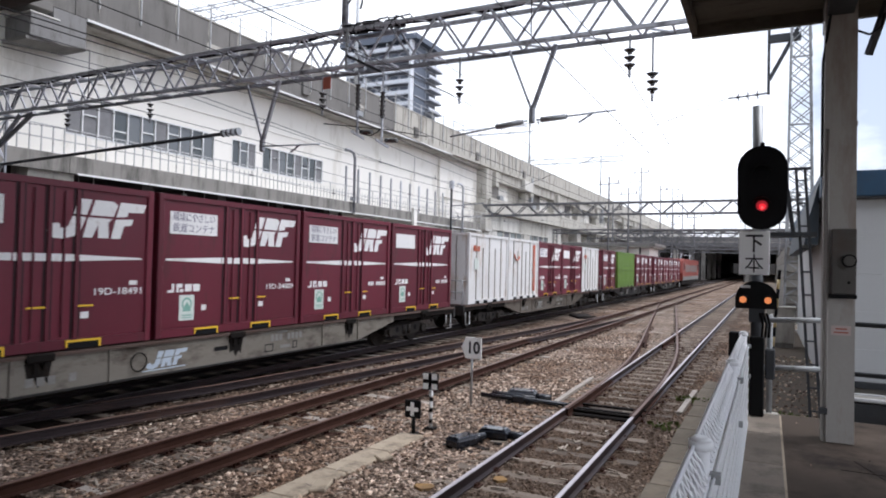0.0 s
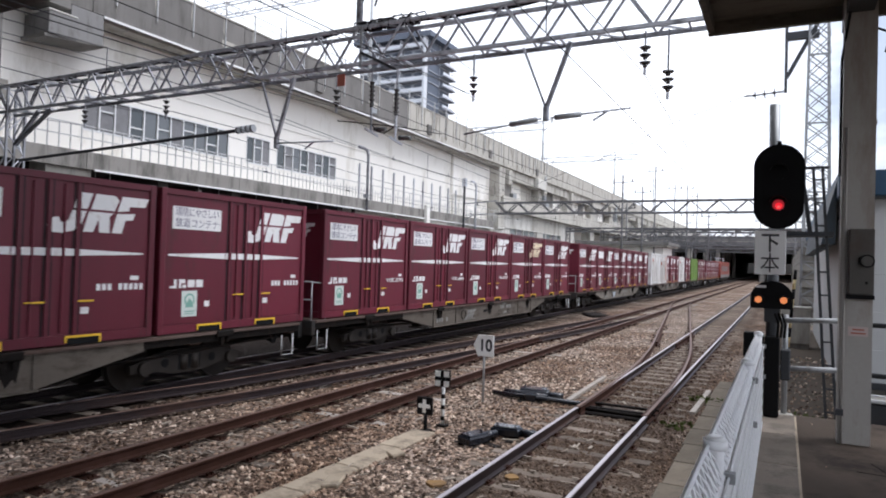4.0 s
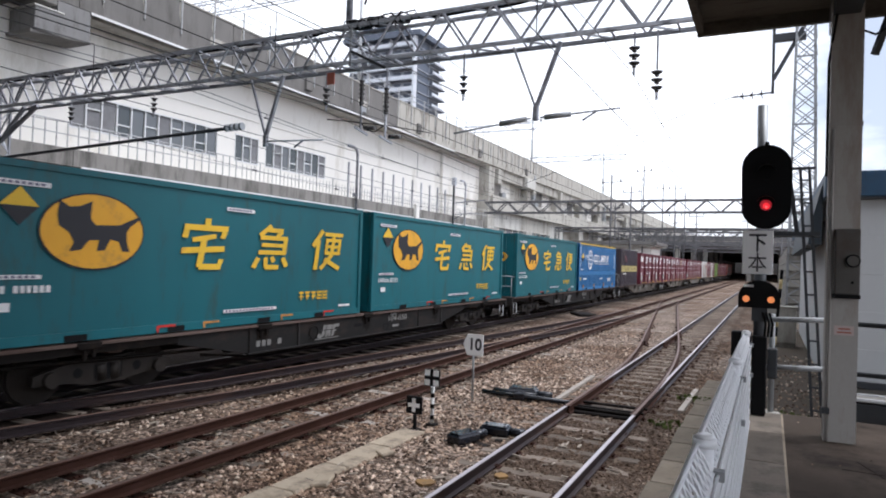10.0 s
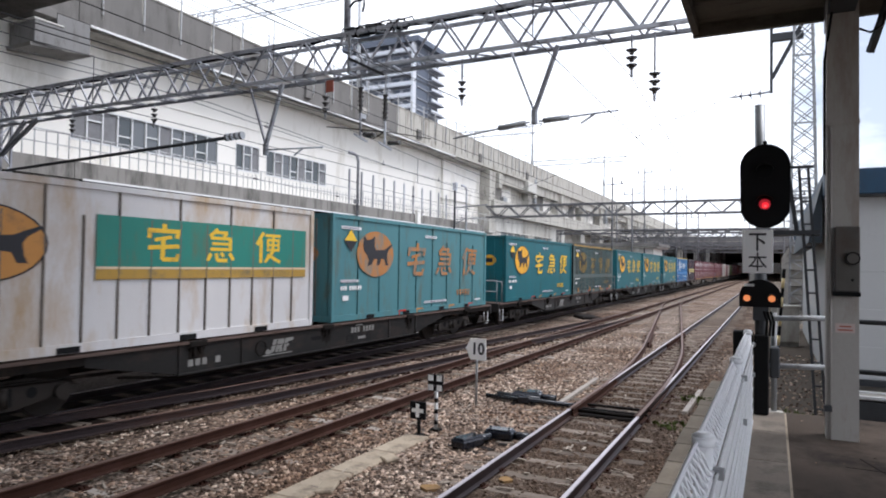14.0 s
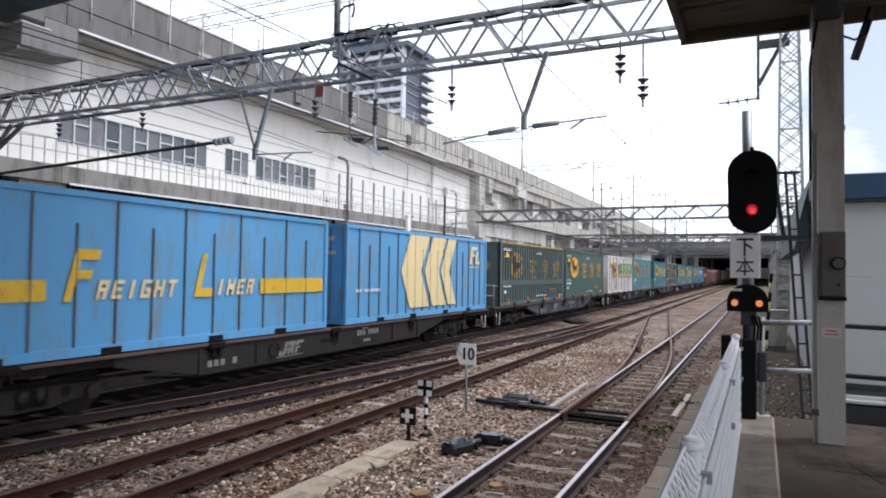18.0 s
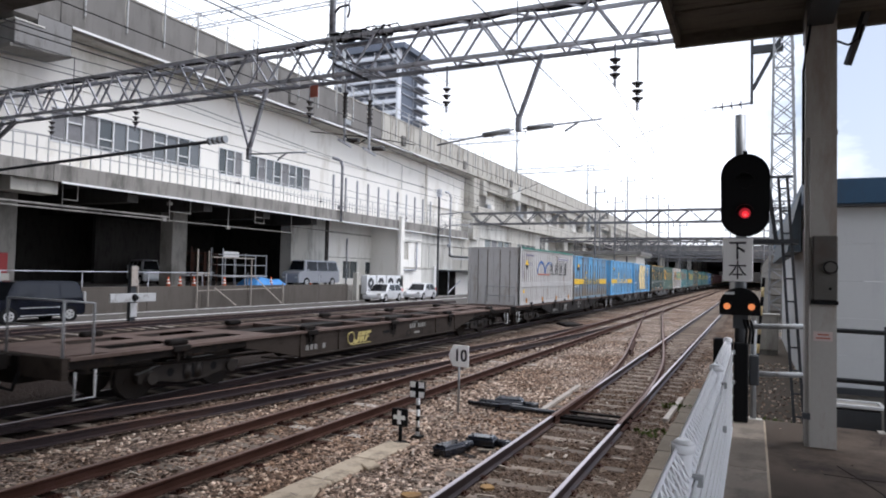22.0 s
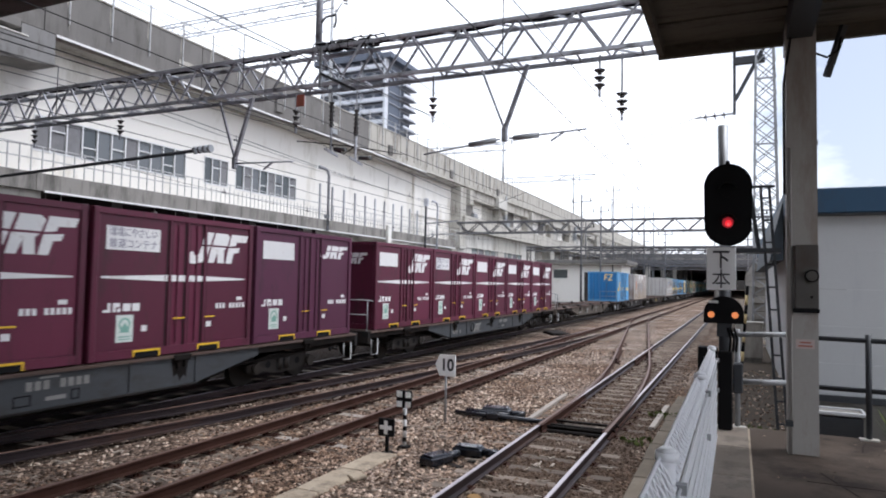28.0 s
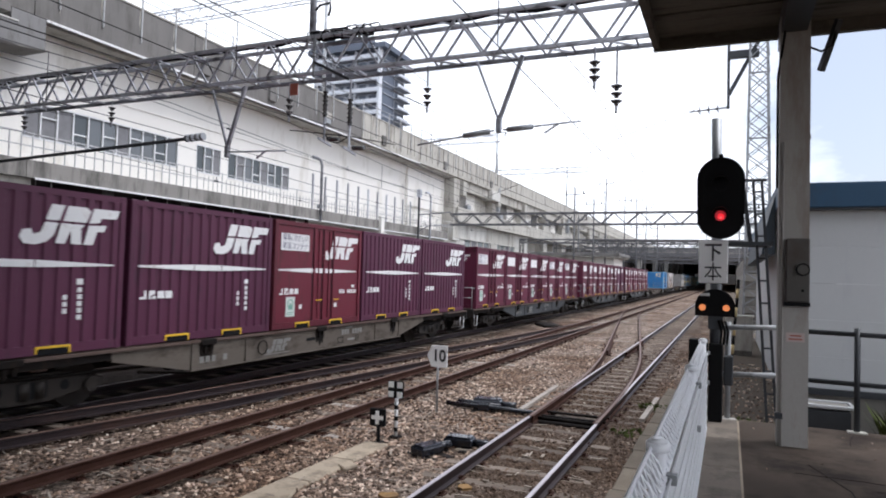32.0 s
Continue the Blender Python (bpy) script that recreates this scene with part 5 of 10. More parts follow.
for x, drop, n, z in ((-2.5, 0.25, 3, 6.97), (-2.06, 0.75, 3, 6.95), (-6.2, 0.45, 3, 6.95), (-8.9, 0.25, 6, 6.9), (-8.2, 0.5, 6, 6.9), (-16.1, 0.08, 3, 6.9), (-19.85, 0.08, 3, 6.9), (-9.95, 0.35, 3, 6.9)):
    s = thing("insulator_string", "string of dark disc insulators under the gantry", "insulator", "insulator strings")
    part("rod", rod(bm_new(), (x, GY, z + 0.02), (x, GY, z - drop), 0.022, 6), M_GANTRY, s)
    pitch = 0.15 if n == 3 else 0.105
    disc_insulator(s, (x, GY, z - drop), n, (0.12 if x > -4 else 0.1) if n == 3 else 0.075, pitch)
    part("clamp", rod(bm_new(), (x, GY, z - drop - pitch * n), (x, GY, z - drop - pitch * n - (0.14 if n == 3 else 0.62)), 0.03, 6), M_GANTRY, s)
    if n == 6:
        part("yoke", bar(bm_new(), (x, GY - 0.25, z - drop - 1.2), (x, GY + 0.3, z - drop - 1.28), 0.03, 0.05), M_GANTRY, s)
        part("yoke_insulator", rod(bm_new(), (x + 0.1, GY, z - drop - 1.18), (x + 0.42, GY, z - drop - 1.2), 0.055, 10), M_CERAMIC, s)
up = thing("mast", "steel stub mast above the gantry", "mast")
part("tube", rod(bm_new(), (-9.34, GY, 7.9), (-9.34, GY, 10.4), 0.085, 8), M_GANTRY, up)
part("hook", tube(bm_new(), [(-9.3, GY, 8.62), (-9.15, GY, 8.76), (-8.86, GY, 8.78), (-8.85, GY, 8.62), (-8.9, GY, 8.46)], 0.03), M_DARKSTEEL, up)
part("brace", bar(bm_new(), (-9.05, GY - 0.3, 7.26), (-8.08, GY - 0.3, 6.76), 0.06, 0.06), M_DARKSTEEL, up)
part("stay", bar(bm_new(), (-9.05, GY - 0.3, 6.9), (-9.05, GY - 0.3, 7.9), 0.06, 0.06), M_GALV, up)
sb = thing("cable_junction", "dark tangle of cables and junction boxes on the gantry", "junction box")
for x, w, h_ in ((-9.0, 0.4, 0.08), (-8.45, 0.45, 0.1), (-7.9, 0.35, 0.06)):
    part("junction_box", box(bm_new(), x - w / 2, x + w / 2, GY - 0.26, GY + 0.24, 7.926, 7.94 + h_, 0.03), M_DARKSTEEL, sb)
rg = random.Random(12)
for k in range(9):
    x = -9.3 + 0.2 * k
    part("cable_loop", tube(bm_new(), [(x, GY - 0.3, 7.8), (x + rg.uniform(-0.1, 0.2), GY - 0.3, 7.95 + 0.08 * rg.random()), (x + 0.35, GY - 0.28, 7.95 + 0.1 * rg.random()), (x + 0.5, GY - 0.3, 7.75 + 0.2 * rg.random())], 0.018), M_BLACK if k % 3 else M_GALV, sb)
jl = thing("jumper_cable", "looped black jumper cable under the insulators", "cable", "overhead wires")
part("loop", tube(bm_new(), [(-8.9, GY, 5.62), (-8.75, GY, 5.42), (-8.5, GY, 5.36), (-8.3, GY, 5.45), (-8.2, GY, 5.55)], 0.014), M_BLACK, jl)
part("loop", tube(bm_new(), [(-9.9, GY, 5.75), (-9.4, GY, 5.68), (-8.9, GY, 5.6), (-8.2, GY + 0.2, 5.52), (-7.6, GY + 1.2, 5.5)], 0.012), M_BLACK, jl)


def wires(name, label, lines, r=0.007):
    w = thing(name, label, "overhead wire", "overhead wires")
    for pts in lines:
        part("wire", tube(bm_new(), pts, r, 5), M_WIRE, w)


def sagging(x, ya, yb, z, sag, n=8, x2=None):
    x2 = x if x2 is None else x2
    return [(x + (x2 - x) * i / n, ya + (yb - ya) * i / n, z - sag * 4 * (i / n) * (1 - i / n)) for i in range(n + 1)]


for x in (NEAR_X, MID_X, TRAIN_X):
    zc = 5.05
    lines = [[(x, -20, zc), (x, 60, zc), (x, 120, zc), (x, 200, zc)], sagging(x, GY - 47, GY, 6.15, 0.7), sagging(x, GY, 58, 6.15, 0.7), sagging(x, 58, 110, 6.15, 0.7), sagging(x, 110, 165, 6.15, 0.7)]
    for ya, yb in ((GY - 47, GY), (GY, 58), (58, 110)):
        for k in range(1, 8):
            u = k / 8
            zz = 6.15 - 0.7 * 4 * u * (1 - u)
            lines.append([(x, ya + (yb - ya) * u, zz), (x, ya + (yb - ya) * u, zc)])
    wires("contact_wire", "thin dark catenary and contact wire over a track", lines)
wires("feeder_wire", "thin grey feeder wires along the viaduct side", [sagging(x, -30, GY, z, 0.5) + sagging(x, GY, 58, z, 0.6)[1:] + sagging(x, 58, 110, z, 0.6)[1:] for x, z in ((-16.1, 6.3), (-19.85, 6.3), (-13.9, 6.75), (-18.0, 8.05), (-8.9, 5.75), (-8.2, 5.6), (-6.2, 6.05))], 0.009)
clamps = thing("wire_clamps", "small dark clamps along the feeder wires", "wire clamps", "overhead wires")
for x, z in ((-16.1, 6.3), (-19.85, 6.3), (-18.0, 8.05)):
    for k in range(1, 6):
        u = k / 6 + 0.02 * math.sin(k * 3.1 + x)
        y, j = GY + (58 - GY) * u, int(u * 8)
        za, zb = (z - 2.4 * q / 8 * (1 - q / 8) for q in (j, j + 1))
        zz = za + (zb - za) * (8 * u - j)
        part("clamp", rod(bm_new(), (x, y - 0.11, zz), (x, y + 0.11, zz), 0.035, 6), M_DARKSTEEL, clamps)
        part("tail", rod(bm_new(), (x, y, zz), (x - 0.05, y + 0.05, zz + 0.2), 0.012, 5), M_DARKSTEEL, clamps)
wires("span_wire", "slack wire from the lattice mast across the tracks", [[(-1.15, 25, 8.5), (-4, 27, 8.1), (-7.5, 30, 7.3), (-13, 36, 6.9)]], 0.012)

g2 = lattice_beam("overhead_gantry", "grey lattice gantry farther along the tracks", -25, 4, 59, 7.1, 8.13, 0.6, 1.1, (3.8,), 0.6, 1.9)
for y, z0, z1, xa, xb in ((92, 7.1, 7.6, -28, 6), (112, 7.2, 8.2, -28, 6), (135, 7.2, 8.2, -28, 6), (152, 7.4, 8.6, -30, 8)):
    lattice_beam("overhead_gantry", "distant grey gantry over the tracks", xa, xb, y, z0, z1, 0.5, 2.0, (xa + 0.3, xb - 0.3), 0.5, 2.2)
for i, (x, y, z) in enumerate(((-14.4, 66, 11.7), (-15.1, 80, 12.2), (-15.7, 92, 16.4), (-15.0, 105, 15.5), (-14.1, 112, 16.2), (-13.9, 124, 16.2), (-4.45, 150, 13.5), (2.5, 110, 12), (1.2, 92, 9.5))):
    p = thing("catenary_pole", "distant grey catenary pole with a crossarm", "pole", "distant poles", m=pose(x, y, -0.24))
    part("shaft", rod(bm_new(), (0, 0, 0), (0, 0, z), 0.11, 8, 0.08), M_FARSTEEL, p)
    part("crossarm", bar(bm_new(), (-1.1, 0, z - 0.8), (1.1, 0, z - 0.7), 0.08, 0.08), M_FARSTEEL, p)
    for q in (-0.9, 0.9):
        part("insulator", rod(bm_new(), (q, 0, z - 0.72), (q, 0, z - 0.35), 0.06, 8), M_CERAMIC, p)


for y, z0, z1, xa, xb in ((122, 5.9, 6.9, -26, 12), (146, 9.0, 10.6, -34, 14), (158, 6.2, 7.4, -30, 16)):
    lattice_beam("overhead_gantry", "distant dull steel truss across the yard", xa, xb, y, z0, z1, 1.2, 1.6, (xa + 0.3, -14.2, xb - 0.3), 0.7, 3.0)
for x, y, z in ((1.9, 84, 12), (4.5, 98, 11), (-1.2, 126, 12.5), (3.2, 136, 14), (7.5, 118, 12), (-12.3, 128, 13), (-17.5, 140, 14), (-22, 104, 12.5)):
    p = thing("catenary_pole", "distant grey catenary pole with a crossarm", "pole", "distant poles", m=pose(x, y, -0.24))
    part("shaft", rod(bm_new(), (0, 0, 0), (0, 0, z), 0.15, 8, 0.1), M_FARSTEEL, p)
    part("crossarm", bar(bm_new(), (-1.4, 0, z - 0.9), (1.4, 0, z - 0.8), 0.12, 0.12), M_FARSTEEL, p)
    part("crossarm", bar(bm_new(), (-0.9, 0, z - 2.4), (0.9, 0, z - 2.3), 0.1, 0.1), M_FARSTEEL, p)
    for q in (-1.2, 1.2):
        part("insulator", rod(bm_new(), (q, 0, z - 0.82), (q, 0, z - 0.3), 0.09, 8), M_CERAMIC, p)


def lattice_mast():
    t = thing("lattice_mast", "slender grey lattice steel mast with a side bracket", "mast")
    y, xc, z0, z1 = 25.0, 0.93, 0.42, 13.0
    w0, w1 = 0.44, 0.24
    for sx in (-1, 1):
        for sy in (-1, 1):
            part("leg", bar(bm_new(), (xc + sx * w0, y + sy * w0, z0), (xc - 0.05 + sx * w1, y + sy * w1, z1), 0.06, 0.06), M_MAST, t)
    n = 22
    for i in range(n):
        ua, ub = i / n, (i + 1) / n
        wa, wb = w0 + (w1 - w0) * ua, w0 + (w1 - w0) * ub
        za, zb = z0 + (z1 - z0) * ua, z0 + (z1 - z0) * ub
        for sy in (-1, 1):
            part("lacing", bar(bm_new(), (xc - wa, y + sy * wa, za), (xc + wb, y + sy * wb, zb), 0.03, 0.03), M_MAST, t)
            part("lacing", bar(bm_new(), (xc + wa, y + sy * wa, za), (xc - wb, y + sy * wb, zb), 0.03, 0.03), M_MAST, t)
            part("lacing", bar(bm_new(), (xc + sy * wa, y - wa, za), (xc + sy * wb, y + wb, zb), 0.03, 0.03), M_MAST, t)
        if i % 4 == 0:
            part("girt", bar(bm_new(), (xc - wa, y - wa, za), (xc + wa, y - wa, za), 0.05, 0.05), M_MAST, t)
    part("bracket_upright", bar(bm_new(), (-0.07, y, 8.45), (-0.07, y, 11.2), 0.09, 0.09), M_DARKSTEEL, t)
    part("bracket_brace", bar(bm_new(), (-0.05, y, 8.95), (1.0, y, 11.0), 0.12, 0.12), M_DARKSTEEL, t)
    part("bracket_beam", bar(bm_new(), (-0.1, y, 10.35), (0.9, y, 10.35), 0.2, 0.25), M_DARKSTEEL, t)
    part("arm", bar(bm_new(), (-0.07, y, 8.5), (-0.3, y, 8.48), 0.06, 0.06), M_GANTRY, t)
    part("strain_rod", rod(bm_new(), (-0.3, y, 8.48), (-1.35, y, 8.42), 0.03, 6), M_MAST, t)
    disc_insulator(t, (-0.3, y, 8.48), 3, 0.17, 0.3, (-1, 0, -0.06))


lattice_mast()

for i, (x, y, r) in enumerate(((-2.9, 6.3, 0.17), (-2.5, 6.1, 0.14), (-2.2, 6.0, 0.16), (-2.75, 5.6, 0.15), (-2.3, 6.6, 0.1), (-3.5, 6.7, 0.12), (-2.85, 7.4, 0.1))):
    b = bm_new()
    rg = random.Random(i)
    prism(b, [(x + r * rg.uniform(0.6, 1.1) * math.cos(k * 0.7), y + r * rg.uniform(0.6, 1.1) * math.sin(k * 0.7)) for k in range(9)], 2, -0.23, -0.186)
    lone("rust_patch", b, M_RUSTSTAIN, "rust-yellow stained patch of earth between the rails", "stain", "rust patches", "structure")
for x, y in ((-3.35, 5.35), (-2.55, 5.2)):
    b = bm_new()
    tube(b, [(x + 0.06 * math.cos(2 * math.pi * k / 14), y + 0.06 * math.sin(2 * math.pi * k / 14), -0.17) for k in range(15)], 0.022)
    lone("white_ring", b, M_WHITEPAINT, "small white insulator ring lying by the rail", "ring", "white rings")


# ---- viaduct and station building across the tracks ----
FX, WX = -30.0, -31.5  # face of ledge and parapet; wall behind the ledge
via = thing("viaduct", "long weathered concrete railway viaduct with a cream-painted station wall", "viaduct", kind="structure")


def bays(y0, y1, step):
    y = y0
    while y < y1 - 0.01:
        yield y, min(y + step, y1)
        y += step


for ya, yb in bays(-30, 340, 10):
    part("parapet_panel", box(bm_new(), FX - 0.3, FX, ya + 0.015, yb - 0.015, 13.9, 16.45, 0.02), M_PARAPET if ya < 45 else M_CONCRETE, via)
    part("deck_slab", box(bm_new(), FX - 12, FX - 0.302, ya, yb, 13.7, 14.4), M_CONCRETE, via)
    part("parapet_coping", box(bm_new(), FX - 0.36, FX + 0.05, ya + 0.01, yb - 0.01, 16.452, 16.55, 0.01), M_CONCRETE, via)
part("drip_strip", box(bm_new(), FX - 0.02, FX + 0.06, 20.6, 62, 13.78, 13.9), M_WHITEPAINT, via, "white drip strip below the parapet")
for i in range(44):
    y = -10 + i * 2.4
    part("parapet_post", rod(bm_new(), (FX + 0.06, y, 14.6), (FX + 0.06, y, 17.5), 0.05, 6), M_PALESTEEL, via)
    if 15 < y < 55:
        b = bm_new()
        prism(b, [(y - 0.1, 16.44), (y - 0.13, 15.7), (y - 0.05, 15.1 - 0.3 * math.sin(i * 2.3)), (y + 0.04, 14.6 + 0.3 * math.cos(i * 1.7)), (y + 0.1, 15.4), (y + 0.14, 16.44)], 0, FX + 0.001, FX + 0.004)
        part("lime_streak", b, M_CONCRETE, via, "pale lime streak below a post")
for z in (16.95, 17.4):
    part("parapet_rail", bar(bm_new(), (FX + 0.06, -12, z), (FX + 0.06, 96, z), 0.04, 0.04), M_GALV, via)
for i in range(24):
    y = 50 + i * 1.5
    part("screen_post", box(bm_new(), FX + 0.002, FX + 0.07, y - 0.06, y + 0.06, 14.3, 16.4), M_CONCRETE, via)
for y in (37.0, 53.5, 68.0, 84.0, 30.5):
    part("bracket", box(bm_new(), FX + 0.002, FX + 0.2, y, y + 0.7, 14.2, 15.1, 0.02), M_PARAPET, via)
for y in (28.2, 43.8):
    part("light_patch", box(bm_new(), FX + 0.001, FX + 0.012, y, y + 1.5, 14.75, 15.15), M_CONCRETE, via)
vent = part("vent_box", box(bm_new(), FX - 1.4, FX + 0.5, 17.6, 18.94, 12.06, 13.12, 0.03), M_VENT, via, "grey concrete vent box")
part("vent_coping", box(bm_new(), FX - 1.42, FX + 0.53, 17.56, 18.945, 13.122, 13.2, 0.01), M_PALECONC, via, "pale coping of the vent box")
b = bm_new()
prism(b, [(17.45, 12.05), (17.5, 11.9), (20.35, 12.22), (20.58, 12.3)], 0, FX - 1.4, FX + 0.42)
part("vent_slab", b, M_PARAPET, via)
part("vent_shoulder", box(bm_new(), FX - 1.0, FX - 0.01, 18.946, 20.6, 12.302, 13.89), M_VENT, via)
part("upper_soffit", box(bm_new(), FX - 1.5, FX + 0.35, 4.0, 18.7, 13.5, 13.89, 0.02), M_PARAPET, via)

# the cream wall with its windows: built round the openings
GROUPS = ((20.7, 30.45, 8.4, 10.2), (32.0, 34.2, 8.4, 10.2), (34.9, 41.7, 8.4, 10.2))
ys = [-30.0]
for a_, b_2, _, _ in GROUPS:
    ys += [a_, b_2]
ys.append(61.6)
for i in range(0, len(ys), 2):
    for ya, yb in bays(ys[i], ys[i + 1], 7):
        part("wall_panel", box(bm_new(), WX - 0.25, WX, ya, yb, 7.0, 13.7), M_WALL, via)
for a_, b_2, z0, z1 in GROUPS:
    part("wall_panel", box(bm_new(), WX - 0.25, WX, a_, b_2, 7.0, z0), M_WALL, via)
    part("wall_panel", box(bm_new(), WX - 0.25, WX, a_, b_2, z1, 13.7), M_WALL, via)
part("upper_ledge", box(bm_new(), WX - 0.02, WX + 0.06, -30, 61.6, 11.3, 11.36), M_WALL, via)


def strip_window(name, y0, y1, z0, z1, n, blinds):
    w = thing(name, "row of aluminium sliding windows with dark glass, some blinds down", "window", "strip windows", "structure")
    part("window_frame", box(bm_new(), WX - 0.12, WX + 0.03, y0, y1, z0, z0 + 0.08), M_SASH, w)
    part("window_frame", box(bm_new(), WX - 0.12, WX + 0.03, y0, y1, z1 - 0.07, z1), M_SASH, w)
    for i in range(n + 1):
        y = y0 + (y1 - y0) * i / n
        part("mullion", box(bm_new(), WX - 0.11, WX + 0.025, max(y - 0.04, y0), min(y + 0.04, y1), z0 + 0.07, z1 - 0.07), M_SASH, w)
    for i in range(n):
        ya, yb = y0 + (y1 - y0) * i / n + 0.05, y0 + (y1 - y0) * (i + 1) / n - 0.05
        p = part("pane", box(bm_new(), WX - 0.09, WX - 0.07, ya, yb, z0 + 0.07, z1 - 0.07), M_BLIND if i in blinds else M_GLASSMID if i % 3 else M_GLASS, w)
        if i % 4 in (1, 3):
            zt = z0 + (0.62, 1.12, 0.86)[i % 3]
            part("transom", box(bm_new(), WX - 0.068, WX + 0.02, ya, yb, zt, zt + 0.07), M_SASH, p)
        if i % 3 == 0:
            part("lower_blind", box(bm_new(), WX - 0.1, WX - 0.092, ya, yb, z0 + 0.07, z0 + 0.5 + 0.2 * (i % 2)), M_BLIND, p)


strip_window("window_1", 20.7, 30.45, 8.4, 10.2, 11, (0, 1, 2, 6))
strip_window("window_2", 32.0, 34.2, 8.4, 10.2, 3, (2,))
strip_window("window_3", 34.9, 41.7, 8.4, 10.2, 8, (1, 4, 7))
part("room_back", box(bm_new(), WX - 5, WX - 4.8, 18, 45, 7.0, 13.7), M_DARKCONC, via)

# ledge with fascia and railing
for ya, yb in bays(-30, 70, 10):
    part("ledge_fascia", box(bm_new(), FX - 0.25, FX, ya + 0.01, yb - 0.01, 6.25, 7.1, 0.015), M_FASCIA, via)
    part("ledge_slab", box(bm_new(), FX - 16, FX - 0.252, ya, yb, 6.6, 6.99), M_CONCRETE, via)
part("ledge_lip", box(bm_new(), FX - 0.02, FX + 0.05, 20.4, 70, 6.2, 6.3), M_WHITEPAINT, via)
ledge_rail = thing("ledge_railing", "thin grey steel railing along the concrete ledge", "railing")
y = -16.0
while y < 72:
    tall = y < 31 or round((y - 31) / 0.4) % 5 == 0
    part("baluster", bar(bm_new(), (FX - 0.1, y, 7.1), (FX - 0.1, y, 8.35 if tall else 8.0), 0.045 if tall else 0.03, 0.045 if tall else 0.03), M_PALESTEEL, ledge_rail)
    y += 0.55 if y < 31 else 0.4
for z in (7.75, 8.35):
    part("rail", bar(bm_new(), (FX - 0.1, -16, z), (FX - 0.1, 72, z), 0.05, 0.05), M_PALESTEEL, ledge_rail)
for i in range(11):
    y = 43.5 + i * 1.75
    p = thing("wall_post", "slim dark post standing before the cream wall", "post", "wall posts", m=pose(FX - 0.5, y, 6.99))
    part("shaft", bar(bm_new(), (0, 0, 0), (0, 0, 3.0 - 0.03 * i), 0.12, 0.12), M_GANTRY, p)
    part("base", box(bm_new(), -0.12, 0.12, -0.12, 0.12, 0, 0.04), M_GANTRY, p)


def bent_pipe(y, z0, z1, label):
    p = thing("bent_pipe", label, "pipe", "bent pipes")
    b = bm_new()
    tube(b, [(FX + 0.25, y, z0), (FX + 0.25, y, z1 - 0.5), (FX + 0.25, y - 0.2, z1 - 0.12), (FX + 0.25, y - 0.6, z1), (FX + 0.25, y - 1.3, z1)], 0.11, 8)
    part("tube", b, M_GANTRY, p)
    part("bracket", box(bm_new(), FX + 0.0, FX + 0.3, y - 0.2, y + 0.2, z0 + 1.0, z0 + 1.3), M_GANTRY, p)


bent_pipe(43.6, 6.2, 11.1, "dark vertical pipe bent over at its top, by the ledge")
bent_pipe(64.4, 4.1, 10.9, "dark vertical pipe bent over at its top, by the wall end")
duct = thing("wall_duct", "white square duct on the wall below the ledge", "duct")
part("shaft", box(bm_new(), FX + 0.002, FX + 0.3, 53.5, 54.1, 0.9, 7.3, 0.02), M_WALL, duct)
part("shaft_top", box(bm_new(), FX - 0.02, FX + 0.33, 53.4, 54.2, 7.302, 7.5, 0.02), M_WALL, duct)
post = thing("wall_pilaster", "dark pilaster and white pipe where the cream wall ends", "pilaster")
part("pipe", rod(bm_new(), (WX + 0.25, 61.7, 7.0), (WX + 0.25, 61.7, 13.7), 0.12, 8), M_WALL, post)
part("box", box(bm_new(), FX + 0.05, FX + 0.45, 61.3, 61.7, 10.2, 11.0, 0.02), M_GANTRY, post)
part("shaft", box(bm_new(), FX + 0.16, FX + 0.34, 61.4, 61.6, -0.2, 10.198, 0.02), M_DARKSTEEL, post, "dark square post")
part("arm", bar(bm_new(), (FX + 0.25, 61.5, 8.35), (-25.0, 59.0, 8.35), 0.11, 0.11), M_GANTRY, post)
part("arm", bar(bm_new(), (FX + 0.25, 61.5, 7.15), (-25.0, 59.0, 7.1), 0.09, 0.09), M_GANTRY, post)
part("knee_brace", bar(bm_new(), (FX + 0.25, 61.5, 6.6), (-28.2, 60.6, 7.12), 0.09, 0.09), M_GANTRY, post)

# parking under the ledge
part("parking_floor", box(bm_new(), -62, -30.72, -30, 54, -0.25, 1.02), M_DARKCONC, via)
# Inner walls, beams and partitions get near-black concrete as painted shade.
part("back_wall", box(bm_new(), -46.5, -46, -30, 46.8, 1.02, 6.6), M_SHADED, via)
part("side_wall", box(bm_new(), -46, -33, -30.3, -30, 1.02, 6.6), M_SHADED, via)
part("end_wall", box(bm_new(), -46, -33.2, 46.5, 46.89, 1.02, 6.59), M_SHADED, via)
# Inner piers are darker concrete for shade; the last, lit one is paler.
for y, w in ((-2.6, 1.2), (8.3, 1.2), (19.1, 1.2), (29.95, 1.2), (41.7, 2.2)):
    part("pier", box(bm_new(), -34.2, -33.1, y, y + w, 1.021, 6.59, 0.04), M_DARKCONC if y < 40 else M_CONCRETE, via)
part("side_panel", box(bm_new(), -33.9, -33.3, 43.91, 46.49, 1.021, 6.59), M_PALECONC, via)
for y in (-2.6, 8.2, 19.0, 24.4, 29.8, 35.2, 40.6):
    part("beam", box(bm_new(), -45.9, -30.4, y, y + 0.7, 5.75, 6.59), M_SHADED, via)
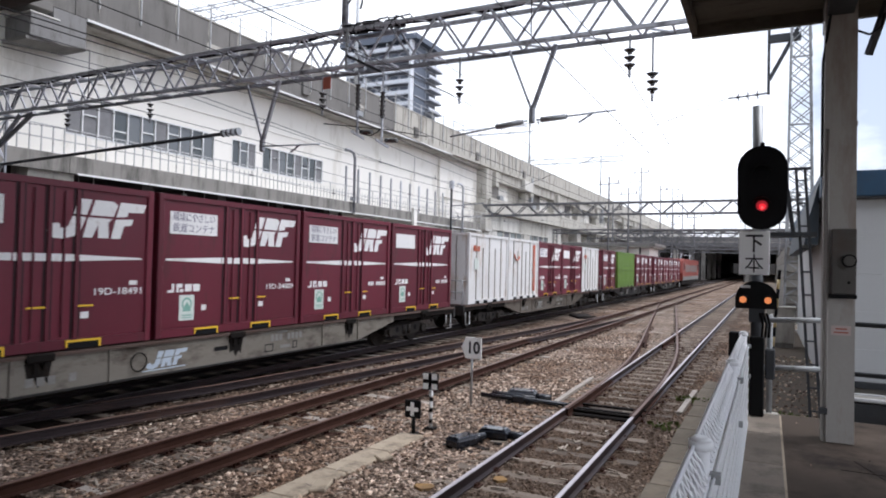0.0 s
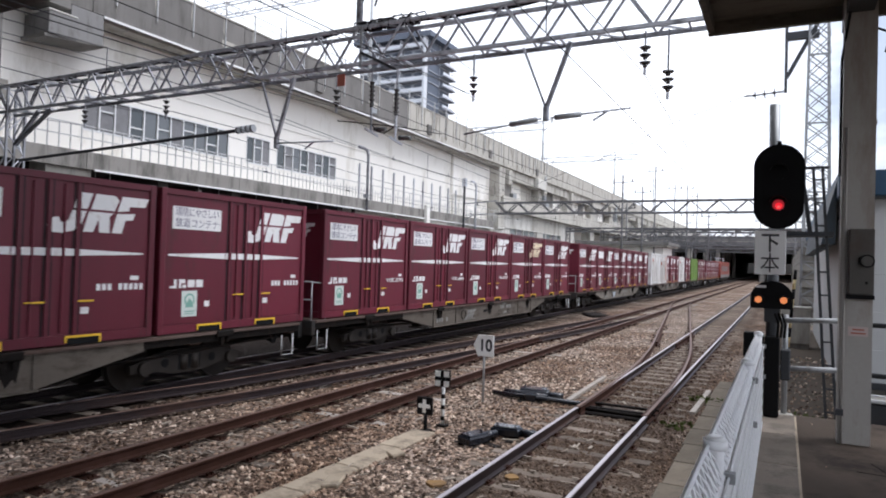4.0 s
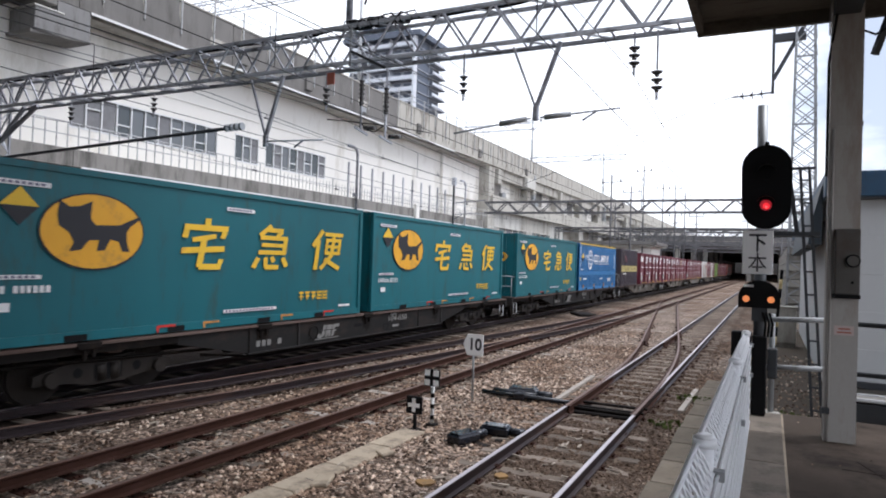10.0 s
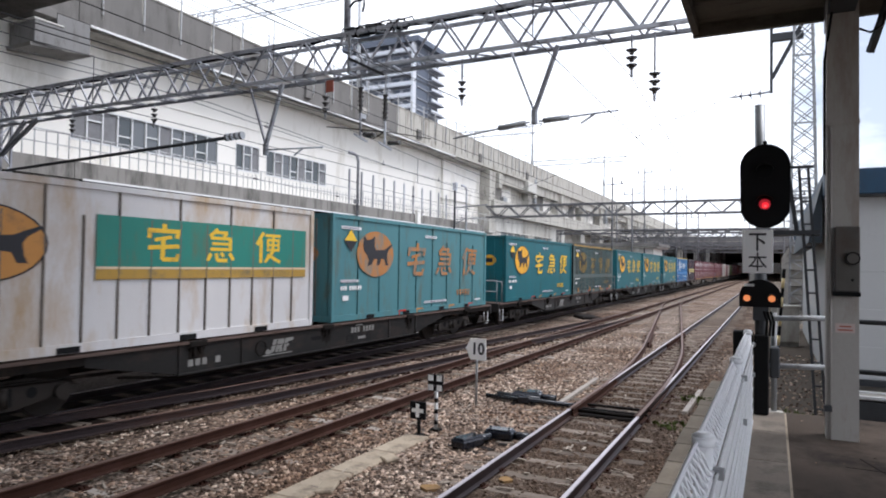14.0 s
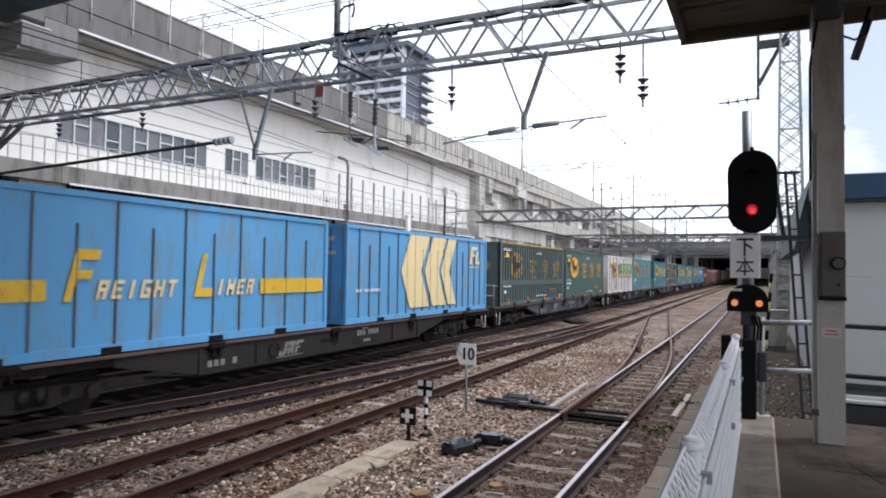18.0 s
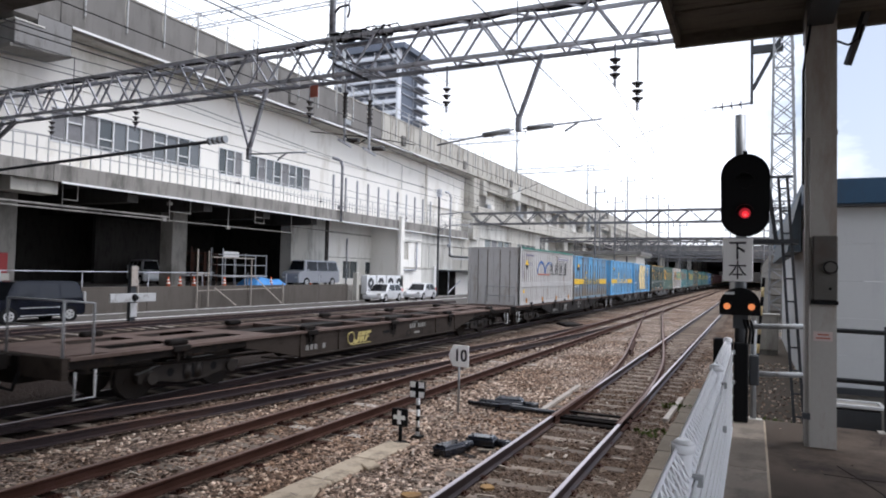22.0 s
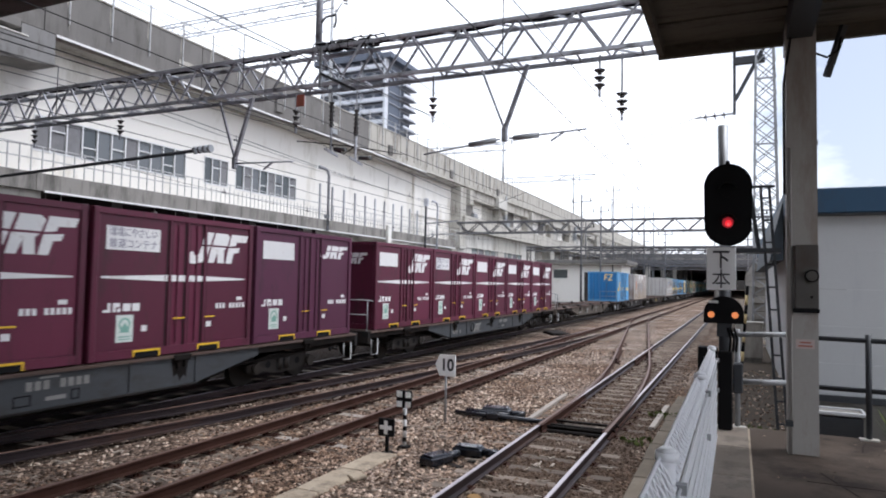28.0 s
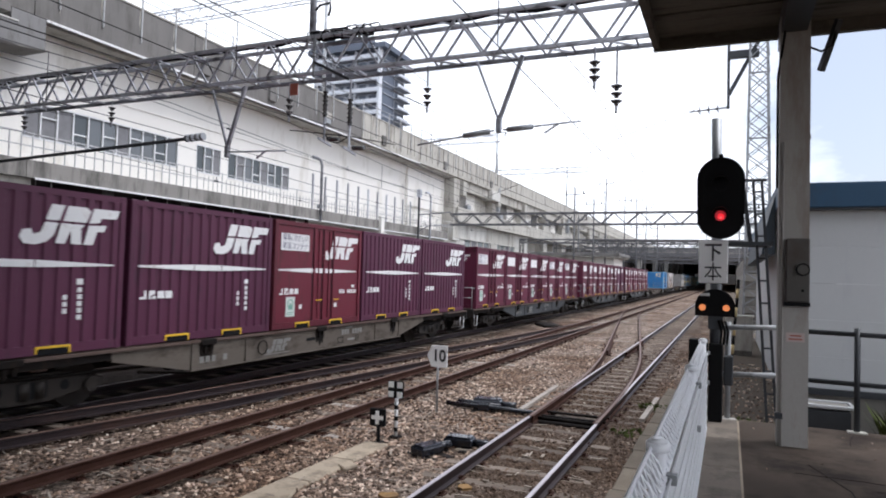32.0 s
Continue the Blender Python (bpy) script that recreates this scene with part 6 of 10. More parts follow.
# Thin dark sheet that paints the shade under the slab.
part("ceiling_lining", box(bm_new(), -45.9, -30.3, -29.9, 46.4, 6.592, 6.598), M_SHADED, via)
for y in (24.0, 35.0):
    part("partition", box(bm_new(), -42, -41.7, y - 4, y + 1.5, 1.021, 5.7), M_SHADED, via)
part("hung_block", box(bm_new(), -31.6, -30.3, 18.2, 20.45, 5.65, 6.58, 0.02), M_CONCRETE, via, "pale concrete block under the ledge")
for z, ya, yb, r_ in ((5.16, -20, 27.2, 0.06), (4.98, -20, 27.0, 0.045), (4.97, 27.0, 38.4, 0.035), (5.5, 27.3, 28.9, 0.04), (5.42, 38.4, 46.0, 0.035)):
    part("service_pipe", rod(bm_new(), (-30.5, ya, z), (-30.5, yb, z), r_, 8), M_FASCIA, via, "grimy service pipe")
for y, z in ((20.8, 5.16), (21.6, 5.5), (27.3, 4.87), (28.85, 5.42), (32.0, 4.87), (34.5, 5.4), (35.4, 5.4), (38.35, 5.05)):
    part("pipe_hanger", bar(bm_new(), (-30.5, y, z), (-30.5, y, 6.25), 0.05, 0.05), M_FASCIA, via)
for ya, yb, z in ((20.8, 21.6, 5.5), (34.5, 35.4, 5.42), (34.5, 35.4, 5.8)):
    part("hanger_bar", bar(bm_new(), (-30.5, ya, z), (-30.5, yb, z), 0.06, 0.06), M_FASCIA, via)
for y, z in ((26.9, 4.9), (32.0, 4.8), (27.3, 5.85)):
    part("pipe_fitting", box(bm_new(), -30.6, -30.4, y - 0.15, y + 0.15, z, z + 0.2, 0.02), M_FASCIA, via)
tf = thing("timber_fence", "rough brown timber fence posts and braces before the low wall", "fence")
for y, z in ((29.4, 3.4), (30.3, 3.35), (34.1, 2.95), (37.4, 1.3), (25.2, 1.6)):
    part("post", bar(bm_new(), (-30.3, y, -0.16), (-30.3, y, z), 0.07, 0.07), M_PALEWOOD, tf)
for ya, za, yb, zb in ((30.4, 2.97, 34.3, 2.97), (30.8, 1.05, 32.7, -0.1), (34.2, 1.85, 37.2, -0.1), (29.4, 1.9, 30.3, 1.95), (29.4, 0.9, 37.4, 1.0)):
    part("brace", bar(bm_new(), (-30.23, ya, za), (-30.23, yb, zb), 0.05, 0.06), M_PALEWOOD, tf)

low = thing("low_wall", "low stained concrete wall between the road and the parking", "wall", kind="structure")
for ya, yb in bays(-30, 46, 4):
    part("wall_panel", box(bm_new(), -30.72, -30.5, ya + 0.01, yb - 0.01, -0.2, 1.18, 0.01), M_LOWWALL, low)
for ya, yb in bays(-30, 46, 4):
    part("rail_post", bar(bm_new(), (-30.6, ya + 0.1, 1.18), (-30.6, ya + 0.1, 2.0), 0.05, 0.05), M_GANTRY, low)
part("top_rail", bar(bm_new(), (-30.6, -30, 1.98), (-30.6, 31, 1.98), 0.045, 0.045), M_GANTRY, low)

# wall of the ground floor farther on
gf = thing("lower_wall", "pale concrete wall with small windows and a dark doorway below the ledge", "wall", kind="structure")
LX = -33.5
for ya, yb, z0, z1 in ((46.9, 49.6, 1.02, 6.59), (49.6, 52.0, 1.02, 1.6), (49.6, 52.0, 3.15, 6.59), (52.0, 53.4, 1.02, 6.59), (53.4, 56.3, 1.02, 2.0), (53.4, 56.3, 3.15, 6.59), (56.3, 57.4, 1.02, 6.59)):
    part("wall_panel", box(bm_new(), LX - 0.3, LX, ya, yb, z0, z1), M_WALL, gf)
for ya, yb in ((49.6, 52.0), (53.4, 56.3)):
    part("window_pane", box(bm_new(), LX - 0.2, LX - 0.16, ya, yb, 1.6, 3.15), M_GLASS, gf)
    for k in range(3):
        y = ya + (yb - ya) * k / 2
        part("window_sash", box(bm_new(), LX - 0.15, LX - 0.05, max(y - 0.05, ya), min(y + 0.05, yb), 1.6, 3.15), M_ALU, gf)
part("string_course", box(bm_new(), LX + 0.002, LX + 0.1, 46.9, 57.4, 5.6, 5.72), M_CONCRETE, gf)
part("string_course", box(bm_new(), LX + 0.002, LX + 0.07, 46.9, 57.4, 3.42, 3.5), M_CONCRETE, gf)
part("down_pipe", rod(bm_new(), (LX + 0.12, 50.0, 1.02), (LX + 0.12, 50.0, 5.2), 0.07, 8), M_GANTRY, gf)

# the wall steps forward under the viaduct, with a sheltered bay at its foot
PX = -30.35
fw = thing("forward_wall", "weathered pale concrete wall with pipes, windows and a dark sheltered bay", "wall", kind="structure")
for ya, yb, z0, z1, m_ in ((54.2, 54.8, -0.2, 6.24, M_WALL), (54.8, 56.2, -0.2, 3.5, M_WALL), (54.8, 56.2, 5.2, 6.24, M_WALL), (56.2, 59.0, -0.2, 6.24, M_WALL), (59.0, 62.6, -0.2, 6.24, M_PALECONC),
                           (62.6, 66.5, 2.62, 6.24, M_PALECONC), (66.5, 71.4, 2.62, 6.24, M_CONCRETE), (71.4, 76.0, 2.62, 6.6, M_PALECONC), (76.0, 84.6, 2.62, 4.9, M_WALL), (84.6, 97.0, 2.62, 4.9, M_WALL), (97.0, 104.0, -0.2, 8.59, M_PALECONC),
                           (71.4, 84.0, 6.75, 8.59, M_PALECONC), (84.0, 97.0, 6.75, 8.59, M_CONCRETE)):
    part("wall_panel", box(bm_new(), PX - 0.3, PX, ya + 0.006, yb - 0.006, z0, z1, 0.01), m_, fw)
part("niche", box(bm_new(), PX - 0.28, PX - 0.14, 54.8, 56.2, 3.5, 5.2), M_CONCRETE, fw, "shallow recess")
part("return_wall", box(bm_new(), LX, PX - 0.301, 54.2, 54.5, 1.021, 6.59), M_WALL, fw)
part("string_course", box(bm_new(), PX + 0.002, PX + 0.1, 54.3, 75.8, 5.28, 5.42), M_PALECONC, fw)
part("string_course", box(bm_new(), PX + 0.002, PX + 0.12, 71.6, 97, 6.62, 6.74), M_PALECONC, fw)
part("plinth_band", box(bm_new(), PX + 0.002, PX + 0.06, 54.3, 62.5, 2.66, 2.78), M_CONCRETE, fw)
for y in (59.0, 60.6, 68.9, 73.6):
    part("pilaster", box(bm_new(), PX + 0.002, PX + 0.1, y - 0.11, y + 0.11, 2.8, 5.27), M_PALECONC, fw)
part("side_door", box(bm_new(), PX + 0.002, PX + 0.03, 54.4, 56.0, -0.2, 2.2), M_WALL, fw, "pale door leaf")
part("side_pillar", box(bm_new(), PX + 0.002, PX + 0.14, 61.7, 62.55, -0.2, 2.95), M_WHITEPAINT, fw, "white pillar beside the dark bay")
for i in range(9):
    ya = 76.0 + i * 2.333
    part("window_mullion", box(bm_new(), PX - 0.2, PX + 0.02, ya - 0.09, ya + 0.09, 4.91, 6.61), M_PALECONC, fw)
    part("window_pane", box(bm_new(), PX - 0.16, PX - 0.12, ya + 0.1, ya + 2.23, 4.91, 6.61), M_BLIND if i % 3 == 1 else M_GLASSPALE, fw)
    part("window_transom", box(bm_new(), PX - 0.1, PX - 0.02, ya + 0.1, ya + 2.23, 5.5, 5.58), M_SASH, fw)
part("pane_backing", box(bm_new(), PX - 0.9, PX - 0.8, 75.8, 97, 4.7, 6.8), M_CONCRETE, fw)
pipes = thing("wall_pipes", "dark pipes fixed along the pale concrete wall", "pipes")
part("long_pipe", tube(bm_new(), [(FX + 0.25, 64.4, 4.4), (FX + 0.25, 64.6, 4.16), (FX + 0.25, 65.0, 4.1), (FX + 0.25, 98.6, 4.1), (FX + 0.25, 99.4, 3.9), (FX + 0.25, 99.6, 3.4), (FX + 0.25, 99.6, 2.3)], 0.12, 8), M_DARKSTEEL, pipes)
part("second_pipe", rod(bm_new(), (FX + 0.22, 65.2, 3.85), (FX + 0.22, 86, 3.85), 0.05, 6), M_GANTRY, pipes)
part("short_pipe", tube(bm_new(), [(FX - 0.2, 57.6, 5.27), (FX - 0.2, 57.6, 2.7), (FX - 0.2, 57.3, 2.5), (FX - 0.2, 54.8, 2.45)], 0.09, 8), M_GANTRY, pipes)
for y in (68.0, 73.0, 78.0, 83.0, 88.0, 93.0):
    part("pipe_clip", box(bm_new(), PX + 0.002, FX + 0.3, y - 0.06, y + 0.06, 3.93, 3.975), M_GANTRY, pipes)
part("junction_box", box(bm_new(), PX + 0.002, FX + 0.34, 85.6, 87.0, 4.25, 4.75, 0.02), M_GANTRY, pipes)
part("junction_box", box(bm_new(), PX + 0.002, FX - 0.02, 73.8, 75.4, 2.7, 3.2, 0.02), M_FASCIA, pipes)
bay = thing("sheltered_bay", "dark open bay and pale recessed wall under a thin awning", "bay", kind="structure")
part("awning", box(bm_new(), PX - 3.0, PX + 1.1, 62.6, 92.0, 2.46, 2.6), M_DARKSTEEL, bay, "thin dark awning")
# Near-black back, side and lining paint the shade inside the bay.
part("dark_interior", box(bm_new(), PX - 3.3, PX - 3.0, 62.6, 70, -0.2, 2.45), M_SHADED, bay)
part("side_wall", box(bm_new(), PX - 3.0, PX - 0.31, 62.3, 62.59, -0.2, 2.45), M_SHADED, bay)
part("dark_lining", box(bm_new(), PX - 2.99, PX - 0.31, 68.0, 68.19, -0.2, 2.45), M_SHADED, bay)
part("recessed_wall", box(bm_new(), PX - 2.9, PX - 0.5, 68.2, 92, -0.2, 2.45), M_WALL, bay)
part("end_wall", box(bm_new(), PX - 0.49, PX + 0.6, 91.0, 92, -0.2, 2.45), M_WALL, bay)
for y in (63.6, 76.5, 84.0):
    part("post", bar(bm_new(), (PX + 0.9, y, -0.2), (PX + 0.9, y, 2.46), 0.09, 0.09), M_GANTRY, bay)
part("brace", bar(bm_new(), (PX + 0.9, 63.7, 0.2), (PX + 0.9, 66.8, 1.5), 0.09, 0.09), M_GANTRY, bay)

# open viaduct beyond the wall
part("front_pier", box(bm_new(), FX - 1.5, FX, 71.5, 73.2, 6.62, 13.69, 0.05), M_CONCRETE, via)
part("front_pier_foot", box(bm_new(), FX - 1.5, FX + 0.02, 71.4, 73.4, 6.3, 6.618, 0.03), M_PALECONC, via)
part("mast_corbel", box(bm_new(), FX - 1.2, FX + 0.35, 84.2, 87.6, 12.5, 13.89, 0.05), M_PALECONC, via)
part("wall_panel", box(bm_new(), WX - 0.25, WX, 61.6, 71.5, 7.0, 9.49), M_WALL, via)
for y in (64.9, 67.0, 69.0):
    part("anchor_plate", box(bm_new(), WX + 0.002, WX + 0.12, y, y + 0.35, 10.75, 11.05), M_FASCIA, via)
for y in (86, 100, 114, 128, 142, 156, 172, 190, 210, 232, 256):
    part("pier", box(bm_new(), FX - 1.9, FX - 0.3, y, y + 2.6, -0.24, 13.69, 0.05), M_CONCRETE, via)
    part("rear_pier", box(bm_new(), FX - 10, FX - 8.6, y, y + 2.2, -0.24, 13.69), M_CONCRETE, via)
for ya, yb in bays(72, 268, 14):
    part("edge_beam", box(bm_new(), FX - 0.9, FX - 0.31, ya, yb, 12.7, 13.69), M_CONCRETE, via)
    part("lower_deck", box(bm_new(), FX - 9, FX + 0.4, ya, yb, 8.6, 9.5, 0.02), M_CONCRETE, via)
    part("lower_parapet", box(bm_new(), FX + 0.15, FX + 0.4, ya, yb, 9.502, 10.3), M_CONCRETE, via)
    part("inner_wall", box(bm_new(), FX - 4.5, FX - 4.2, ya, yb, -0.2, 13.69), M_WALL, via)
for i, (ya, yb) in enumerate(bays(61.6, 266, 3.4)):
    part("wall_panel", box(bm_new(), FX - 1.5, FX - 1.3, ya + 0.03, yb - 0.03, 9.5, 13.68), (M_WALL, M_CONCRETE, M_PALECONC, M_WALL, M_FASCIA)[i % 5] if ya > 71 else M_WALL, via)
for i in range(14):
    y = 74 + 13.2 * i
    part("soffit_bracket", box(bm_new(), FX - 1.3, FX + 0.2, y, y + 1.1, 11.9, 13.68, 0.03), M_CONCRETE, via)
    part("wall_unit", box(bm_new(), FX - 1.29, FX - 0.8, y + 4, y + 5.2, 10.0, 11.2, 0.03), M_GALV, via)

# catenary masts and portals on the viaduct
for y, zt in ((44.5, 26.5), (88.0, 23.5), (132, 25), (176, 26)):
    p = thing("viaduct_mast", "grey catenary mast standing on the viaduct", "mast", "viaduct masts")
    part("shaft", rod(bm_new(), (FX - 0.5, y, 14.3), (FX - 0.5, y, zt), 0.16, 8, 0.12), M_GALV, p)
    part("bracket", box(bm_new(), FX - 0.85, FX + 0.12, y - 0.35, y + 0.35, 11.2 if y > 60 else 14.2, 14.6, 0.02), M_GALV, p)
    part("crossarm", bar(bm_new(), (FX - 3.5, y, zt - 1.2), (FX + 0.9, y, zt - 0.9), 0.12, 0.12), M_GALV, p)
    part("brace", bar(bm_new(), (FX - 0.5, y, zt - 2.6), (FX + 0.8, y, zt - 1.0), 0.08, 0.08), M_GALV, p)
    disc_insulator(p, (FX + 0.8, y, zt - 1.0), 3, 0.2, 0.25)
lattice_beam("viaduct_portal", "grey lattice portal beam above the viaduct", -55, -30.2, 44.5, 24.6, 25.8, 0.6, 1.1)
lattice_beam("viaduct_portal", "grey lattice portal beam above the viaduct", -55, -30.2, 88.0, 21.3, 22.2, 0.6, 1.3)
lattice_beam("viaduct_portal", "grey lattice portal beam above the viaduct", -55, -26, 132.0, 23.6, 24.6, 0.6, 1.6)
wires("viaduct_wire", "thin wires strung above the viaduct", [sagging(x, -30, 44.5, z, 0.6) + sagging(x, 44.5, 88, z - 1, 0.6)[1:] + sagging(x, 88, 176, z - 1, 0.8)[1:] for x, z in ((-29.4, 24.0), (-33, 24.5), (-36, 22))], 0.02)

# ---- low roofed building and overbridge far down the line ----
fb = thing("flat_roofed_shed", "long pale shed with a thin dark flat roof", "shed")
part("wall", box(bm_new(), -25.4, -14.5, 92, 100, -0.24, 5.1), M_WALL, fb)
part("roof", box(bm_new(), -26.2, -13.6, 90.6, 101, 5.3, 5.75, 0.03), M_PARAPET, fb)
part("fascia", box(bm_new(), -26.0, -13.8, 90.8, 100.8, 5.1, 5.298), M_CONCRETE, fb)
part("window", box(bm_new(), -24, -22, 91.95, 91.998, 3.2, 4.4), M_GLASS, fb)
# Flat near-black panel on the wall paints the shade of an opening.
part("doorway", box(bm_new(), -19.6, -17.2, 91.95, 91.998, -0.2, 4.05), M_SHADED, fb, "dark panel standing for an open doorway")
ob_ = thing("overbridge", "dark steel and concrete bridge over the tracks far away", "bridge", kind="structure")
part("deck", box(bm_new(), -60, 34, 165, 620, 8.3, 9.6), M_DARKCONC, ob_)
part("edge_beam", box(bm_new(), -60, 34, 164.3, 164.98, 7.9, 9.7), M_FASCIA, ob_)
for i in range(38):
    part("rail_post", bar(bm_new(), (-60 + 2.5 * i, 164.5, 9.7), (-60 + 2.5 * i, 164.5, 11.0), 0.14, 0.14), M_GANTRY, ob_)
for z in (10.3, 11.0):
    part("hand_rail", bar(bm_new(), (-60, 164.5, z), (34, 164.5, z), 0.12, 0.12), M_GANTRY, ob_)
for x in (-26.5, -16.5, -13.8, -4.4, 2.4, 8):
    for y in (166, 182, 200, 222):
        part("column", box(bm_new(), x - 0.45, x + 0.45, y, y + 0.9, -0.24, 8.29), M_FASCIA, ob_)
# Added near-black backdrop and side blocks paint the dark under the bridge.
part("far_bank", box(bm_new(), -90, 60, 640, 642, -0.24, 9.6), M_SHADED, ob_)
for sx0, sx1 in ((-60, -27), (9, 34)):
    part("abutment", box(bm_new(), sx0, sx1, 262, 620, -0.24, 8.29), M_SHADED, ob_)
for y in (172, 188, 206):
    part("cross_beam", box(bm_new(), -59, 33, y, y + 1.2, 7.3, 8.29), M_DARKCONC, ob_)
st = thing("footbridge", "grey covered footbridge crossing the yard", "footbridge", kind="structure")
part("deck", box(bm_new(), -29, 10, 140, 143.5, 6.9, 7.4), M_FARSTEEL, st)
part("roof", box(bm_new(), -29, 10, 139.6, 143.9, 10.1, 10.4), M_FARSTEEL, st)
for i in range(16):
    part("upright", bar(bm_new(), (-28.8 + i * 2.55, 140.1, 7.4), (-28.8 + i * 2.55, 140.1, 10.1), 0.15, 0.15), M_FARSTEEL, st)
part("hand_rail", box(bm_new(), -29, 10, 140.0, 140.1, 8.3, 8.5), M_GALV, st)
for x in (-28, -17, 4, 9):
    part("column", box(bm_new(), x - 0.4, x + 0.4, 141, 142, -0.24, 6.89), M_CONCRETE, st)
sw = thing("stacked_wall", "grey ribbed retaining wall beside the line", "wall", kind="structure")
for k in range(9):
    part("course", box(bm_new(), 0.6, 1.6, 30 + 0.2 * (k % 2), 60, 0.42 + k * 0.33, 0.72 + k * 0.33), M_DARKCONC, sw)

# ---- apartment tower ----
tw = thing("apartment_tower", "tall grey apartment tower with white balconies and a dark flat crown", "apartment building")
TX0, TX1, TY0, TY1 = -106.0, -84.6, 150.0, 163.0
part("core", box(bm_new(), TX0, TX1, TY0, TY1, -0.24, 61), M_TOWERWALL, tw)
part("side_recess", box(bm_new(), TX1 + 0.001, TX1 + 0.05, TY0 + 0.3, TY0 + 6.8, 0, 61), M_TOWERDARK, tw, "dark recessed side wall")
for k in range(20):
    z = 1.5 + k * 3.0
    for xa, xb in ((TX0 + 1, -99.2), (-99.0, -92.2), (-92.0, TX1 - 0.5)):
        bl = part("balcony", box(bm_new(), xa, xb, TY0 - 1.5, TY0 - 0.01, z, z + 0.25), M_TOWERWALL, tw)
        part("balcony_front", box(bm_new(), xa, xb, TY0 - 1.5, TY0 - 1.38, z + 0.252, z + 1.25), M_TOWERWHITE, bl)
        part("divider", box(bm_new(), xb - 0.12, xb, TY0 - 1.37, TY0 - 0.02, z + 0.252, z + 2.99), M_TOWERWHITE, bl)
        n = int((xb - xa) / 3.1)
        for i in range(n):
            part("window", box(bm_new(), xa + 0.5 + i * 3.1, xa + 2.6 + i * 3.1, TY0 - 0.06, TY0 - 0.001, z + 0.4, z + 2.5), M_TOWERDARK, tw)
    bl = part("balcony", box(bm_new(), TX1 + 0.06, TX1 + 1.9, TY0 + 6.6, TY1 + 0.6, z, z + 0.3), M_TOWERWALL, tw)
    part("balcony_front", box(bm_new(), TX1 + 1.15, TX1 + 1.3, TY0 + 6.9, TY1 + 0.4, z + 0.302, z + 1.3), M_TOWERWHITE, bl)
    part("window", box(bm_new(), TX1 + 0.001, TX1 + 0.06, TY0 + 7.4, TY1 - 0.6, z + 0.4, z + 2.5), M_TOWERDARK, tw)
    part("floor_edge", box(bm_new(), TX1 + 0.051, TX1 + 0.3, TY0 + 0.3, TY0 + 6.59, z, z + 0.3), M_TOWERWALL, tw)
part("corner_fin", box(bm_new(), TX1 - 0.45, TX1 + 0.15, TY0 - 1.7, TY0 - 0.02, 0, 61), M_TOWERWHITE, tw)
part("crown", box(bm_new(), TX0 - 1, TX1 + 1.8, TY0 - 2, TY1 + 1, 61.002, 62.4), M_TOWERDARK, tw)
part("plant_room", box(bm_new(), TX0 - 3, TX1 - 6, TY0 + 2, TY1 - 2, 62.41, 66), M_TOWERDARK, tw)
part("mast", rod(bm_new(), (-92, TY0 + 4, 66), (-92, TY0 + 4, 69), 0.15, 6), M_GALV, tw)


# ---- freight train ----
DECK = 0.97
# Rust runs together with the grooves' painted shade.
M_VALLEY = surface("rust_and_shade_grooves", (0.21, 0.18, 0.155), (0.34, 0.31, 0.29), 0.7, 0, 30, 1.0, 0.05, (0.22, 0.12, 0.06), 0.6, (1, 1, 0.2))
M_FRAMETAN = surface("dusty_tan_wagon_frame", (0.085, 0.072, 0.06), (0.15, 0.13, 0.11), 0.8, 0, 30, 0.7, 0.1, (0.045, 0.034, 0.028), 0.5, (1, 0.4, 1))
M_RAILBLUE = surface("dull_blue_bottom_rail", (0.13, 0.22, 0.3), (0.2, 0.29, 0.36), 0.65, 0, 30, 0.9, 0.05, (0.14, 0.11, 0.08), 0.55)
M_FRAMEBLUE = surface("slate_wagon_frame", (0.03, 0.033, 0.037), (0.055, 0.06, 0.066), 0.7, 0, 30, 0.7, 0.08, (0.03, 0.028, 0.027), 0.45, (1, 0.4, 1))
M_BLUEWHITE = plain("bluish_white_stencil", (0.45, 0.52, 0.6), 0.6, var=0.2)
M_SEAMSHADE = plain("dark_maroon_seam_shade", (0.024, 0.006, 0.01), 0.7)
M_RUSTFRAME = surface("rusty_wagon_frame", (0.024, 0.019, 0.016), (0.05, 0.039, 0.032), 0.8, 0, 30, 0.7, 0.1, (0.018, 0.014, 0.012), 0.5, (1, 0.4, 1))
M_PLUM = surface("plum_paint", (0.088, 0.011, 0.033), (0.12, 0.018, 0.043), 0.5, 0, 40, 0.8, 0.05, (0.045, 0.017, 0.022), 0.3, V, 0.2)
M_BLUESTAIN = surface("faded_blue_lettering", (0.08, 0.115, 0.165), (0.26, 0.3, 0.34), 0.7, 0, 30, 2.2, 0.03, (0.25, 0.2, 0.15), 0.4, (1, 1, 0.3))
M_BROWNSTAIN = surface("brown_water_stain", (0.34, 0.25, 0.15), (0.5, 0.42, 0.32), 0.75, 0, 30, 1.6, 0.03, (0.16, 0.1, 0.06), 0.5, (1, 1, 0.3))
M_CREAM = plain("faded_cream_marking", (0.66, 0.56, 0.4), 0.7)
M_ENDGRIME = surface("grimy_white_end", (0.36, 0.34, 0.33), (0.52, 0.5, 0.49), 0.7, 0, 30, 0.9, 0.05, (0.2, 0.11, 0.07), 0.65, (1, 1, 0.3), dirt_scale=1.4)
M_RUSTRED = plain("faded_red_marking", (0.42, 0.1, 0.05), 0.6)
PITCH, CAR = 3.824, 20.4


